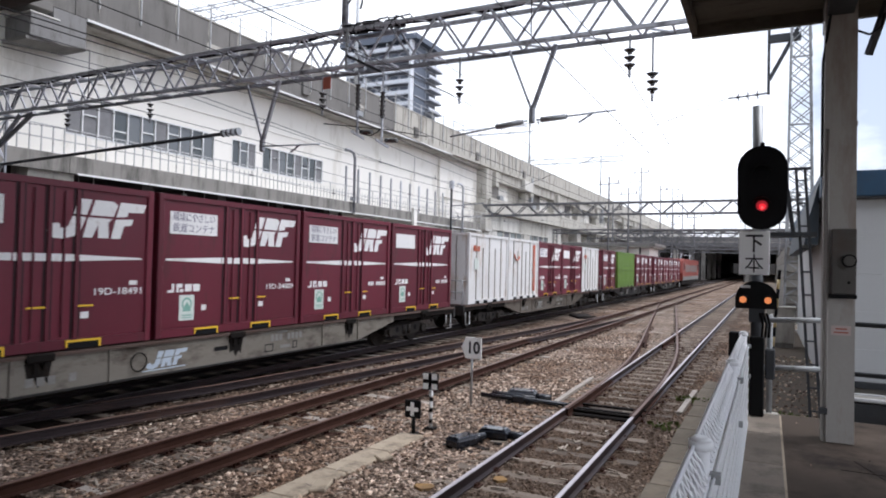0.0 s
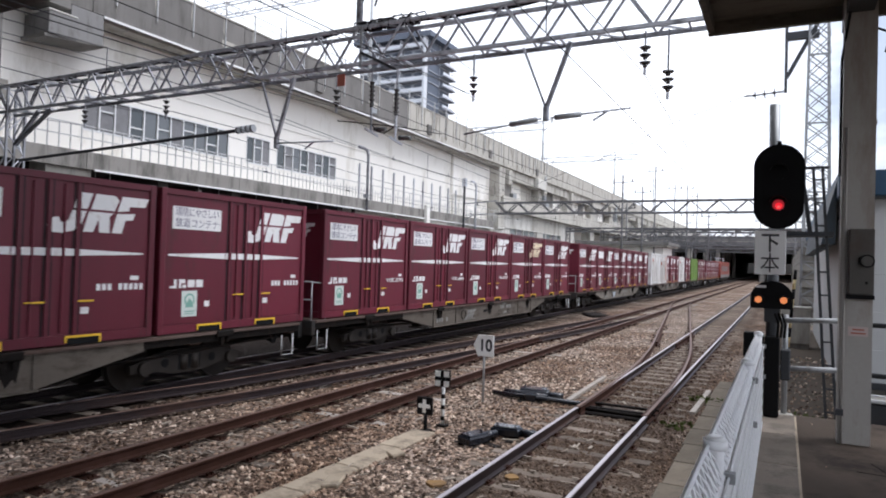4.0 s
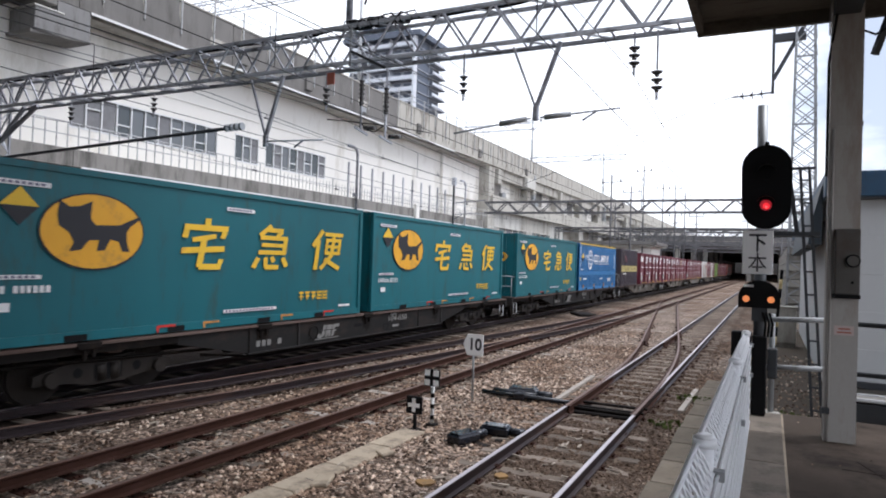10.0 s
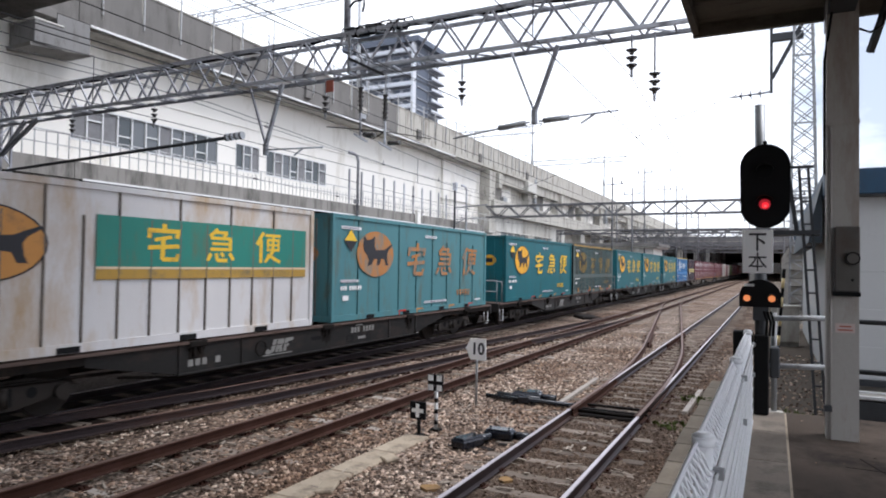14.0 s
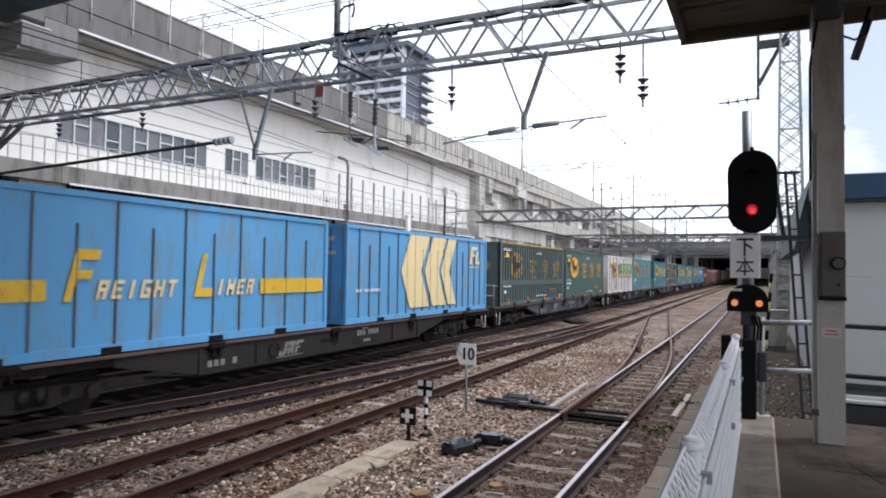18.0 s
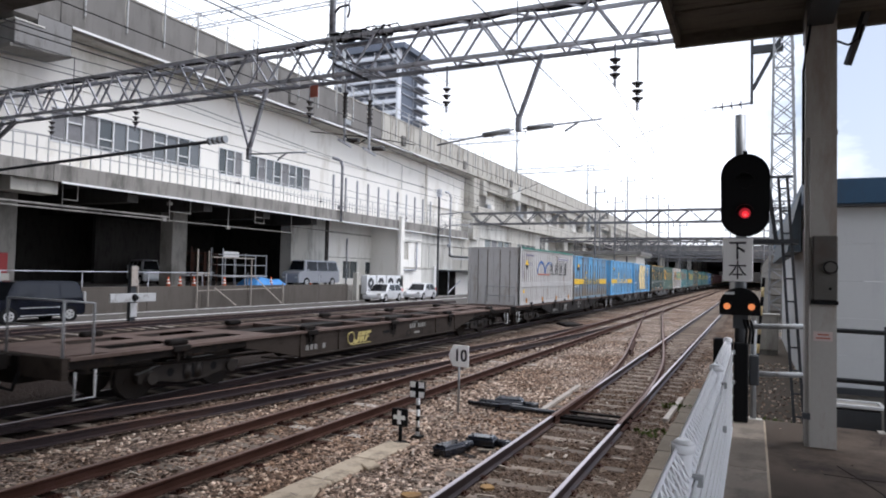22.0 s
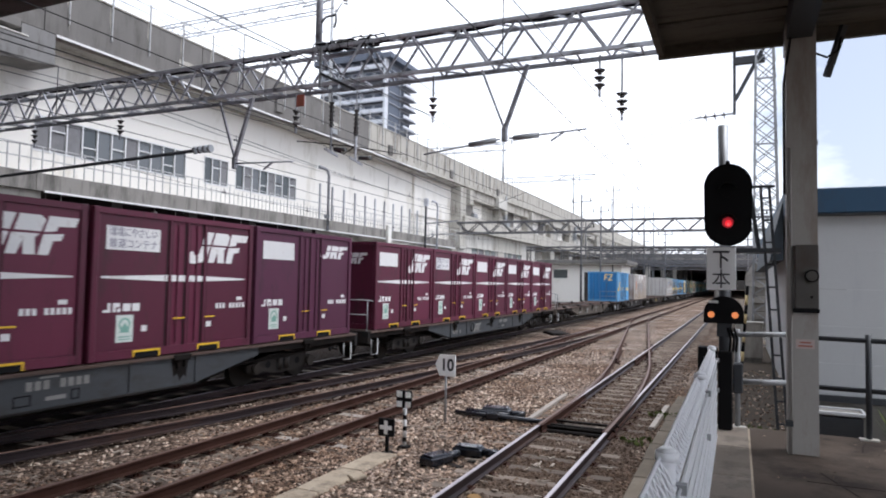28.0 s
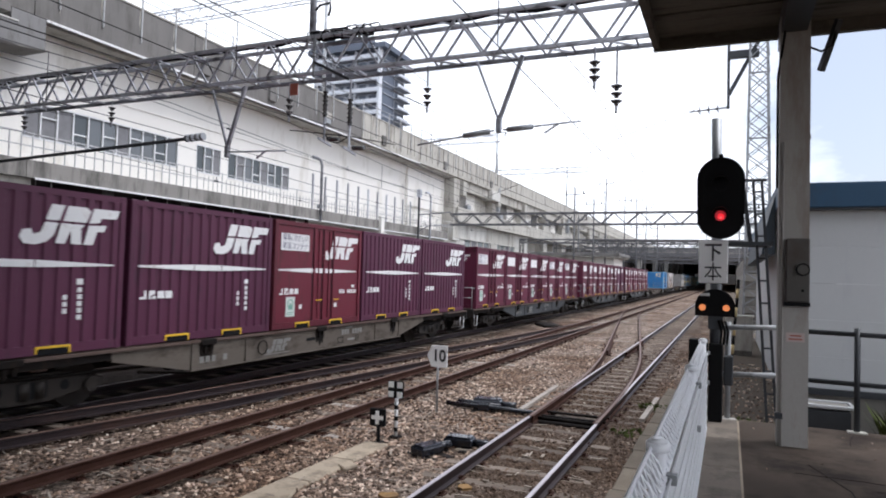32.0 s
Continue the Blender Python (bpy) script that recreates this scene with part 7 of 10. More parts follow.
def side_shape(bm, pts, x, d=0.004):
    """A flat outline of (y, z) points on the side that faces +x."""
    return prism(bm, pts, 0, x, x + d)


def rect(bm, y0, y1, z0, z1, x, d=0.004):
    return box(bm, x, x + d, y0, y1, z0, z1)


def wave(bm, y0, y1, z0, z1, x, depth, pitch):
    """Trapezoid corrugation on a side that faces +x; the ribs stand proud by depth."""
    n = max(1, round((y1 - y0) / pitch))
    p = (y1 - y0) / n
    prof = []
    for i in range(n):
        y = y0 + i * p
        prof += [(y, x), (y + 0.38 * p, x), (y + 0.48 * p, x + depth), (y + 0.9 * p, x + depth)]
    prof.append((y1, x))
    lo = [bm.verts.new((q[1], q[0], z0)) for q in prof]
    hi = [bm.verts.new((q[1], q[0], z1)) for q in prof]
    for i in range(len(prof) - 1):
        bm.faces.new((lo[i], lo[i + 1], hi[i + 1], hi[i]))


def wave_end(bm, x0, x1, z0, z1, y, depth, pitch):
    n = max(1, round((x1 - x0) / pitch))
    p = (x1 - x0) / n
    prof = []
    for i in range(n):
        x = x0 + i * p
        prof += [(x, y), (x + 0.3 * p, y), (x + 0.4 * p, y - depth), (x + 0.9 * p, y - depth)]
    prof.append((x1, y))
    lo = [bm.verts.new((q[0], q[1], z0)) for q in prof]
    hi = [bm.verts.new((q[0], q[1], z1)) for q in prof]
    for i in range(len(prof) - 1):
        bm.faces.new((lo[i], hi[i], hi[i + 1], lo[i + 1]))


def shell(c, paint, L, W, H, ribs=0.0, pitch=0.28, end_ribs=0.0, seam=0.0):
    """Body, rails, corner posts and ribbed faces of a container; rear at y = 0, deck at z = 0."""
    h, i = W / 2, 0.045
    part("body", box(bm_new(), -h + i, h - i, i, L - i, 0.02, H - 0.03), paint, c)
    for xa, xb in ((h - 0.11, h), (-h, -h + 0.11)):
        for ya in (0, L - 0.11):
            part("corner_post", box(bm_new(), xa, xb, ya, ya + 0.11, 0, H, 0.012), paint, c)
    xa, xb = h - 0.11, h
    part("bottom_rail", box(bm_new(), xa + 0.008, xb - 0.008, 0.11, L - 0.11, 0.01, 0.15), paint, c)
    part("top_rail", box(bm_new(), xa + 0.008, xb - 0.008, 0.11, L - 0.11, H - 0.1, H - 0.005), paint, c)
    for z0, z1 in ((0.01, 0.15), (H - 0.1, H - 0.005)):
        part("end_rail", box(bm_new(), -h + 0.11, h - 0.11, 0.006, 0.1, z0, z1), paint, c)
    if ribs:
        b = bm_new()
        wave(b, 0.11, L - 0.11, 0.15, H - 0.1, h - i + 0.002, ribs, pitch)
        part("side_wall", b, paint, c, "ribbed side wall")
    if seam:
        n = round((L - 0.22) / seam)
        for k in range(1, n):
            y = 0.11 + (L - 0.22) * k / n
            part("seam", box(bm_new(), h - i + 0.001, h - i + (0.022 if paint in (M_TEAL, M_TEALOLD) else 0.0325), y - 0.012, y + 0.012, 0.15, H - (0.1 if k % 2 else 0.5)), M_TEALDARK if paint in (M_TEAL, M_TEALOLD) else M_SEAMPALE if paint is M_WHITEBOX else M_SEAM, c)
    if end_ribs:
        b = bm_new()
        wave_end(b, -h + 0.11, h - 0.11, 0.15, H - 0.1, i - 0.002, end_ribs, 0.25)
        part("end_wall", b, paint, c, "ribbed end wall")


def roof_ribs(L, W, H):
    b = bm_new()
    n = int(L / 0.5)
    for k in range(n):
        y = 0.25 + k * (L - 0.5) / max(1, n - 1)
        box(b, -W / 2 + 0.12, W / 2 - 0.12, y - 0.06, y + 0.06, H - 0.032, H - 0.012)
    return b


def slanted_logo(bm, y, z, w, h, x, end=False):
    """Leaning white blocks cut by a thin line, on the side or on the end wall."""
    s = 0.26 * h

    def lean(pts):
        out = [(y + a * w + s * q, z + q * h) for a, q in pts]
        prism(bm, out, 1, x - 0.004, x) if end else side_shape(bm, out, x)
    lean([(-0.12, 0.3), (-0.13, 0.12), (-0.06, -0.04), (0.08, -0.06), (0.2, 0.02), (0.27, 0.2), (0.29, 0.53), (0.12, 0.53), (0.1, 0.26), (0.02, 0.2), (-0.02, 0.34)])
    lean([(0.12, 0.59), (0.29, 0.59), (0.31, 1.0), (0.14, 1.0)])
    lean([(0.32, 0), (0.44, 0), (0.47, 0.36), (0.52, 0), (0.66, 0), (0.6, 0.42), (0.64, 0.53), (0.32, 0.53)])
    lean([(0.34, 0.59), (0.65, 0.59), (0.67, 0.9), (0.6, 1.0), (0.35, 1.0)])
    lean([(0.69, 0), (0.82, 0), (0.83, 0.36), (0.93, 0.38), (0.94, 0.56), (0.69, 0.52)])
    lean([(0.69, 0.58), (0.84, 0.62), (0.84, 0.74), (1.06, 0.76), (1.08, 1.0), (0.7, 1.0)])
    return bm


def taper_band(bm, y0, y1, z, x, h=0.055):
    ya, yb = y0 + 0.38 * (y1 - y0), y0 + 0.6 * (y1 - y0)
    side_shape(bm, [(y0, z - 0.016), (ya, z - h), (ya, z + h), (y0, z + 0.016)], x)
    rect(bm, ya + 0.02, yb - 0.02, z - h, z + h, x)
    side_shape(bm, [(yb, z - h), (y1, z - 0.012), (y1, z + 0.012), (yb, z + h)], x)
    return bm


def digits(bm, y, z, n, x, h=0.09, pitch=0.075):
    for k in range(n):
        if k != 3:
            rect(bm, y + k * pitch, y + k * pitch + pitch * 0.68, z, z + h, x)
    return bm


def small_marks(c, h, L, ink, upright=False):
    x = h - 0.04
    b = bm_new()
    for q0, q1, z0, z1 in ((0, 0.14, 0.78, 0.82), (0.09, 0.14, 0.82, 0.93), (0.19, 0.24, 0.78, 0.93), (0.24, 0.32, 0.86, 0.93), (0.27, 0.34, 0.78, 0.84), (0.38, 0.53, 0.79, 0.92), (0.56, 0.71, 0.79, 0.92)):
        rect(b, 0.065 * L + q0, 0.065 * L + q1, z0, z1, x)
    part("operator_mark", b, ink, c)
    if upright:
        b = bm_new()
        for k in range(5):
            rect(b, 2.89, 2.97, 0.5 + k * 0.105, 0.575 + k * 0.105, x)
        rect(b, 2.87, 2.98, 1.04, 1.13, x)
        for k in range(3):
            rect(b, 2.65, 2.72, 0.6 + k * 0.105, 0.675 + k * 0.105, x)
        part("upright_number", b, ink, c)
        return
    b = bm_new()
    digits(b, 0.735 * L, 0.78, 9, x, 0.1, 0.093)
    part("serial_mark", b, ink, c)
    b = bm_new()
    rect(b, 0.89 * L, 0.93 * L, 0.93, 1.0, x)
    rect(b, 0.67 * L, 0.705 * L, 0.44, 0.54, x)
    rect(b, 0.27 * L, 0.3 * L, 0.44, 0.54, x)
    part("number_mark", b, ink, c)
    part("round_trip_label", rect(bm_new(), 0.135 * L, 0.225 * L, 0.28, 0.73, x), M_GREENLABEL, c, "pale green and white eco label")
    b = bm_new()
    rect(b, 0.15 * L, 0.21 * L, 0.32, 0.335, x + 0.0045)
    rect(b, 0.15 * L, 0.21 * L, 0.36, 0.38, x + 0.0045)
    ring = [(0.18 * L + 0.1 * math.cos(q * 0.52), 0.57 + 0.1 * math.sin(q * 0.52)) for q in range(13)]
    for u, v in zip(ring, ring[1:]):
        bar(b, (x + 0.006, *u), (x + 0.006, *v), 0.004, 0.03)
    side_shape(b, [(0.155 * L, 0.44), (0.205 * L, 0.44), (0.195 * L, 0.54), (0.18 * L, 0.6), (0.165 * L, 0.52)], x + 0.0045)
    part("label_print", b, M_LEAFLABEL, c)


def fork_pockets(c, L, h, mat):
    for f in (0.228, 0.612):
        b = bm_new()
        rect(b, f * L, f * L + 0.5, 0.005, 0.1, h + 0.001)
        p = part("fork_pocket", b, M_BLACK, c)
        part("pocket_lip", rect(rect(rect(bm_new(), f * L - 0.03, f * L + 0.535, 0.1, 0.135, h + 0.001, 0.012), f * L + 0.502, f * L + 0.535, 0.005, 0.1, h + 0.001, 0.012), f * L - 0.03, f * L - 0.002, 0.03, 0.1, h + 0.001, 0.012), mat, p, "yellow pocket lip")


def door_rods(c, ys, z0, z1, x, mat):
    for y in ys:
        part("lock_rod", rod(bm_new(), (x, y, z0), (x, y, z1), 0.016, 6), mat, c)


def twelve_foot(style, paint, label):
    """A twelve-foot railway container. style: d doors in the side, r ribbed side, p plain without a band."""
    L, W, H = 3.715, 2.45, 2.48
    h = W / 2
    c = thing("freight_container", label, "container", "twelve-foot containers")
    shell(c, paint, L, W, H, 0.034 if style == "r" else 0.0, 0.23)
    part("roof", roof_ribs(L, W, H), paint, c)
    x = h - 0.038 if style != "r" else h - 0.008
    if style != "r":
        for f in (0.42, 0.53, 0.645):
            part("door_post", box(bm_new(), h - 0.044, h - 0.01, f * L - 0.03, f * L + 0.03, 0.15, H - 0.1), paint, c)
            # Dark strip paints the seam and the shading along the door post.
            part("gasket", box(bm_new(), h - 0.044, h - 0.0375, f * L - 0.07, f * L + 0.07, 0.15, H - 0.1), M_SEAMSHADE, c, "dark door seam with its shading in the colour")
        for ya, yb in ((0.13, 0.4 * L), (0.665 * L, L - 0.13)):
            part("door", box(bm_new(), h - 0.044, h - 0.0385, ya, yb, 0.17, H - 0.12), paint, c)
        door_rods(c, (0.47 * L, 0.59 * L), 0.2, H - 0.15, h - 0.025, paint)
        for f in (0.45, 0.64):
            part("latch", rect(bm_new(), f * L, f * L + 0.3, 0.62, 0.645, h - 0.034, 0.02), M_YELLOW, c, "yellow latch bar")
    b = bm_new()
    if style == "p":
        slanted_logo(b, 0.66 * L, 1.9, 0.95, 0.32, x)
    else:
        slanted_logo(b, 0.56 * L, 1.66, 1.26, 0.58, x)
    part("logo", b, M_WHITEPAINT, c, "white slanted block logo")
    if style != "p":
        part("band", taper_band(bm_new(), 0.05 * L, 0.95 * L, 1.35, x), M_WHITEPAINT, c, "tapering white band")
    if style != "r":
        sp = part("sign_panel", rect(bm_new(), 0.068 * L, 0.358 * L, 1.8, 2.19, x), M_WHITEPAINT, c, "white slogan panel")
        if style == "d":
            word("slogan", "環境にやさしい", 0.17, M_GREYINK, sp, on_side(x + 0.005, 0.213 * L, 2.09), 0.95)
            word("slogan", "鉄道コンテナ", 0.17, M_GREYINK, sp, on_side(x + 0.005, 0.213 * L, 1.9), 0.95)
    small_marks(c, h + (0.03 if style == "r" else 0), L, M_WHITEPAINT, style == "r")
    fork_pockets(c, L, h, M_YELLOW)
    # rear wall with a logo and a stripe down its corner
    part("end_logo", slanted_logo(bm_new(), 0.12, 1.84, 0.66, 0.32, 0.044, True), M_WHITEPAINT, c, "white block logo on the end wall")
    part("end_stripe", box(bm_new(), -0.83, -0.79, 0.04, 0.0445, 0.75, 1.95), M_WHITEPAINT, c, "thin white upright stripe")
    return c


def on_crests(o, y0, y1, pitch):
    """Leave of a flat marking only what lies on the crests of a ribbed side."""
    n = max(1, round((y1 - y0) / pitch))
    p = (y1 - y0) / n
    whole = bmesh.new()
    whole.from_mesh(o.data)
    lo, hi = min(v.co.y for v in whole.verts), max(v.co.y for v in whole.verts)
    out = bpy.data.meshes.new(o.data.name)
    verts, faces = [], []
    for i in range(n):
        ya, yb = y0 + (i + 0.46) * p, y0 + (i + 0.92) * p
        if yb < lo or ya > hi:
            continue
        piece = whole.copy()
        for y, side in ((ya, -1), (yb, 1)):
            bmesh.ops.bisect_plane(piece, geom=piece.verts[:] + piece.edges[:] + piece.faces[:], plane_co=(0, y, 0), plane_no=(0, side, 0), clear_outer=True)
        piece.verts.index_update()
        k = len(verts)
        verts += [tuple(v.co) for v in piece.verts]
        faces += [[k + v.index for v in f.verts] for f in piece.faces]
        piece.free()
    out.from_pydata(verts, [], faces)
    out.materials.append(o.data.materials[0])
    o.data = out
    whole.free()


def plain_box(name, label, L, paint, H=2.5, ribs=0.0, pitch=0.28, seam=0.0, wing=False, rail=None, category="container", group="large containers"):
    W, h = 2.49, 1.245
    c = thing(name, label, category, group)
    if not wing:
        shell(c, paint, L, W, H, ribs, pitch, 0.034 if ribs else 0.0, seam)
    else:
        shell(c, paint, L, W, H)
        b = bm_new()
        wave(b, 0.2, L - 0.2, 1.02, H - 0.14, h - 0.043, 0.04, 0.3)
        wd = [part("wing_door", b, paint, c, "ribbed upper wing door")]
        b = bm_new()
        wave(b, 0.2, L - 0.2, 0.16, 0.82, h - 0.043, 0.035, 0.3)
        wd.append(part("drop_side", b, paint, c, "ribbed lower drop side"))
        # Grooves and rib flanks take a darker copy of the paint as shade.
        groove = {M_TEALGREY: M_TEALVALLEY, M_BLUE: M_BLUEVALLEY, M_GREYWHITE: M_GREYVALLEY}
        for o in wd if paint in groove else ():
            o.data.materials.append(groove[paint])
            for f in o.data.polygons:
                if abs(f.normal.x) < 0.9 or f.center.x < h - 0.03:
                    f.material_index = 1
        b = bm_new()
        box(b, h - 0.045, h + 0.012, 0.11, L - 0.11, 0.82, 0.92)
        box(b, h - 0.045, h + 0.006, 0.11, L - 0.11, 0.94, 1.02)
        part("side_rail", b, paint, c)
        for k in range(4):
            y = 0.9 + k * (L - 1.8) / 3
            part("side_latch", box(bm_new(), h + 0.0, h + 0.035, y - 0.05, y + 0.05, 0.1, 0.3), M_ORANGE, c)
        for y in (0.0, L - 0.2):
            part("corner_post", box(bm_new(), h - 0.115, h + 0.008, y, y + 0.2, 0.005, H - 0.005, 0.01), paint, c)
    if rail is not None:
        part("top_rail", box(bm_new(), h - 0.1, h + 0.014, 0.12, L - 0.12, H - 0.05, H + 0.012), rail, c, "coloured top rail")
    part("roof", roof_ribs(L, W, H), paint, c)
    # rear doors with rods and hinges
    for sx in (-1, 1):
        part("end_door", box(bm_new(), min(sx * 0.03, sx * 1.1), max(sx * 0.03, sx * 1.1), 0.022, 0.04, 0.17, H - 0.13), paint, c)
        for q in (0.3, 0.75):
            part("lock_rod", rod(bm_new(), (sx * q, 0.012, 0.15), (sx * q, 0.012, H - 0.12), 0.018, 6), M_SEAM if paint not in (M_TEAL, M_BLUE) else paint, c)
    for f in (0.16, 0.36, 0.6, 0.8):
        part("fork_pocket", rect(bm_new(), f * L, f * L + 0.36, 0.015, 0.11, h + 0.001), M_BLACK, c)
    return c


def hazard(c, y, z, x, s=0.3):
    b = bm_new()
    side_shape(b, [(y - s, z), (y, z - s), (y + s, z)], x)
    p = part("diamond", b, M_INK, c, "black and yellow diamond mark")
    part("diamond_top", side_shape(bm_new(), [(y - s, z + 0.002), (y + s, z + 0.002), (y, z + s)], x), M_YELLOW, p)


def oval(c, y, z, ry, rz, x, ink, face=M_YELLOW):
    pts = [(y + ry * math.cos(2 * math.pi * k / 28), z + rz * math.sin(2 * math.pi * k / 28)) for k in range(28)]
    rim = [(y + 1.035 * (a - y), z + 1.045 * (q - z)) for a, q in pts]
    part("emblem_rim", side_shape(bm_new(), rim, x - 0.002), ink, c, "dark rim of the oval")
    p = part("oval_emblem", side_shape(bm_new(), pts, x, 0.003), face, c, "yellow oval emblem with a dark shape")
    b = bm_new()
    body = ((-0.68, 0.78), (-0.5, 0.62), (-0.3, 0.66), (-0.08, 0.82), (-0.1, 0.35), (0.0, 0.18), (0.3, 0.2), (0.5, 0.22), (0.66, 0.34), (0.92, 0.5), (0.94, 0.42), (0.72, 0.2), (0.64, 0.02), (0.66, -0.3), (0.72, -0.52), (0.56, -0.52), (0.48, -0.24), (0.3, -0.2), (0.2, -0.5), (0.04, -0.52), (0.08, -0.22), (-0.12, -0.24), (-0.26, -0.5), (-0.48, -0.55), (-0.4, -0.3), (-0.5, -0.05), (-0.68, 0.12), (-0.72, 0.4))
    side_shape(b, [(y + u * ry, z + v * rz) for u, v in body], x + 0.0045)
    part("emblem_shape", b, ink, p)


def block_glyph(bm, y, z, s, x, kind, wide=1.0):
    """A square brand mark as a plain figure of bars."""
    def stroke(a0, q0, a1, q1, w):
        """A bar between two points of the unit square, w thick."""
        d = math.hypot(a1 - a0, q1 - q0)
        nx, nz = -(q1 - q0) / d * w / 2, (a1 - a0) / d * w / 2
        side_shape(bm, [(y + a * s * wide, z + q * s) for a, q in ((a0 - nx, q0 - nz), (a1 - nx, q1 - nz), (a1 + nx, q1 + nz), (a0 + nx, q0 + nz))], x)
    figures = (
        ((0.5, 0.92, 0.5, 1.06, 0.12), (0.04, 0.86, 0.96, 0.86, 0.12), (0.1, 0.8, 0.08, 0.64, 0.11), (0.9, 0.8, 0.86, 0.66, 0.11), (0.72, 0.7, 0.24, 0.6, 0.1), (0.06, 0.38, 0.94, 0.44, 0.12), (0.48, 0.64, 0.46, 0.05, 0.12), (0.46, 0.06, 0.92, 0.06, 0.12), (0.88, 0.06, 0.9, 0.22, 0.1)),
        ((0.38, 1.02, 0.12, 0.78, 0.11), (0.32, 0.92, 0.72, 0.92, 0.1), (0.7, 0.9, 0.58, 0.78, 0.1), (0.14, 0.74, 0.86, 0.74, 0.1), (0.2, 0.57, 0.84, 0.57, 0.09), (0.14, 0.4, 0.88, 0.4, 0.1), (0.82, 0.74, 0.82, 0.4, 0.11), (0.16, 0.27, 0.06, 0.04, 0.11), (0.34, 0.28, 0.38, 0.06, 0.1), (0.36, 0.06, 0.72, 0.06, 0.11), (0.5, 0.3, 0.58, 0.18, 0.1), (0.8, 0.28, 0.94, 0.08, 0.11)),
        ((0.3, 1.02, 0.04, 0.6, 0.12), (0.2, 0.76, 0.2, 0.0, 0.12), (0.38, 0.93, 1.0, 0.93, 0.1), (0.44, 0.78, 0.96, 0.78, 0.09), (0.44, 0.61, 0.96, 0.61, 0.08), (0.44, 0.44, 0.96, 0.44, 0.09), (0.48, 0.8, 0.48, 0.42, 0.09), (0.92, 0.8, 0.92, 0.42, 0.09), (0.7, 0.93, 0.68, 0.36, 0.11), (0.68, 0.38, 0.36, 0.02, 0.11), (0.46, 0.28, 1.0, 0.03, 0.11)),
    )
    figures += (
        ((0.0, 0.7, 0.5, 0.7, 0.1), (0.26, 1.0, 0.26, 0.0, 0.11), (0.24, 0.66, 0.02, 0.3, 0.1), (0.3, 0.6, 0.48, 0.42, 0.09), (0.64, 1.0, 0.64, 0.08, 0.11), (0.64, 0.06, 1.0, 0.06, 0.11), (0.97, 0.06, 0.97, 0.22, 0.09)),
        ((0.04, 0.78, 0.04, 0.24, 0.08), (0.04, 0.78, 0.38, 0.78, 0.08), (0.38, 0.78, 0.38, 0.26, 0.08), (0.2, 1.0, 0.2, 0.0, 0.09), (0.52, 0.98, 0.98, 0.98, 0.08), (0.54, 0.84, 0.96, 0.84, 0.07), (0.52, 0.7, 0.98, 0.7, 0.07), (0.54, 0.98, 0.54, 0.7, 0.07), (0.96, 0.98, 0.96, 0.7, 0.07), (0.5, 0.52, 1.0, 0.52, 0.09), (0.66, 0.5, 0.5, 0.02, 0.09), (0.82, 0.5, 0.82, 0.08, 0.09), (0.82, 0.06, 1.0, 0.06, 0.09)),
        ((0.06, 0.96, 0.16, 0.82, 0.1), (0.02, 0.62, 0.2, 0.62, 0.09), (0.18, 0.62, 0.16, 0.2, 0.09), (0.02, 0.06, 1.0, 0.06, 0.1), (0.36, 0.96, 0.92, 0.96, 0.09), (0.7, 0.9, 0.6, 0.8, 0.09), (0.38, 0.76, 0.94, 0.76, 0.08), (0.38, 0.58, 0.94, 0.58, 0.08), (0.38, 0.4, 0.94, 0.4, 0.08), (0.4, 0.78, 0.4, 0.2, 0.08), (0.92, 0.78, 0.92, 0.2, 0.08), (0.66, 0.78, 0.66, 0.2, 0.08)),
        ((0.06, 0.96, 0.16, 0.82, 0.1), (0.02, 0.62, 0.2, 0.62, 0.09), (0.18, 0.62, 0.16, 0.2, 0.09), (0.02, 0.06, 1.0, 0.06, 0.1), (0.36, 0.98, 0.96, 0.98, 0.09), (0.36, 0.98, 0.36, 0.86, 0.08), (0.96, 0.98, 0.96, 0.86, 0.08), (0.38, 0.82, 0.94, 0.82, 0.07), (0.42, 0.68, 0.9, 0.68, 0.07), (0.42, 0.54, 0.9, 0.54, 0.07), (0.42, 0.4, 0.9, 0.4, 0.07), (0.36, 0.26, 0.96, 0.26, 0.08), (0.42, 0.7, 0.42, 0.4, 0.07), (0.9, 0.7, 0.9, 0.4, 0.07), (0.66, 0.88, 0.66, 0.16, 0.08)),
    )
    for bars in figures[kind]:
        stroke(*bars)


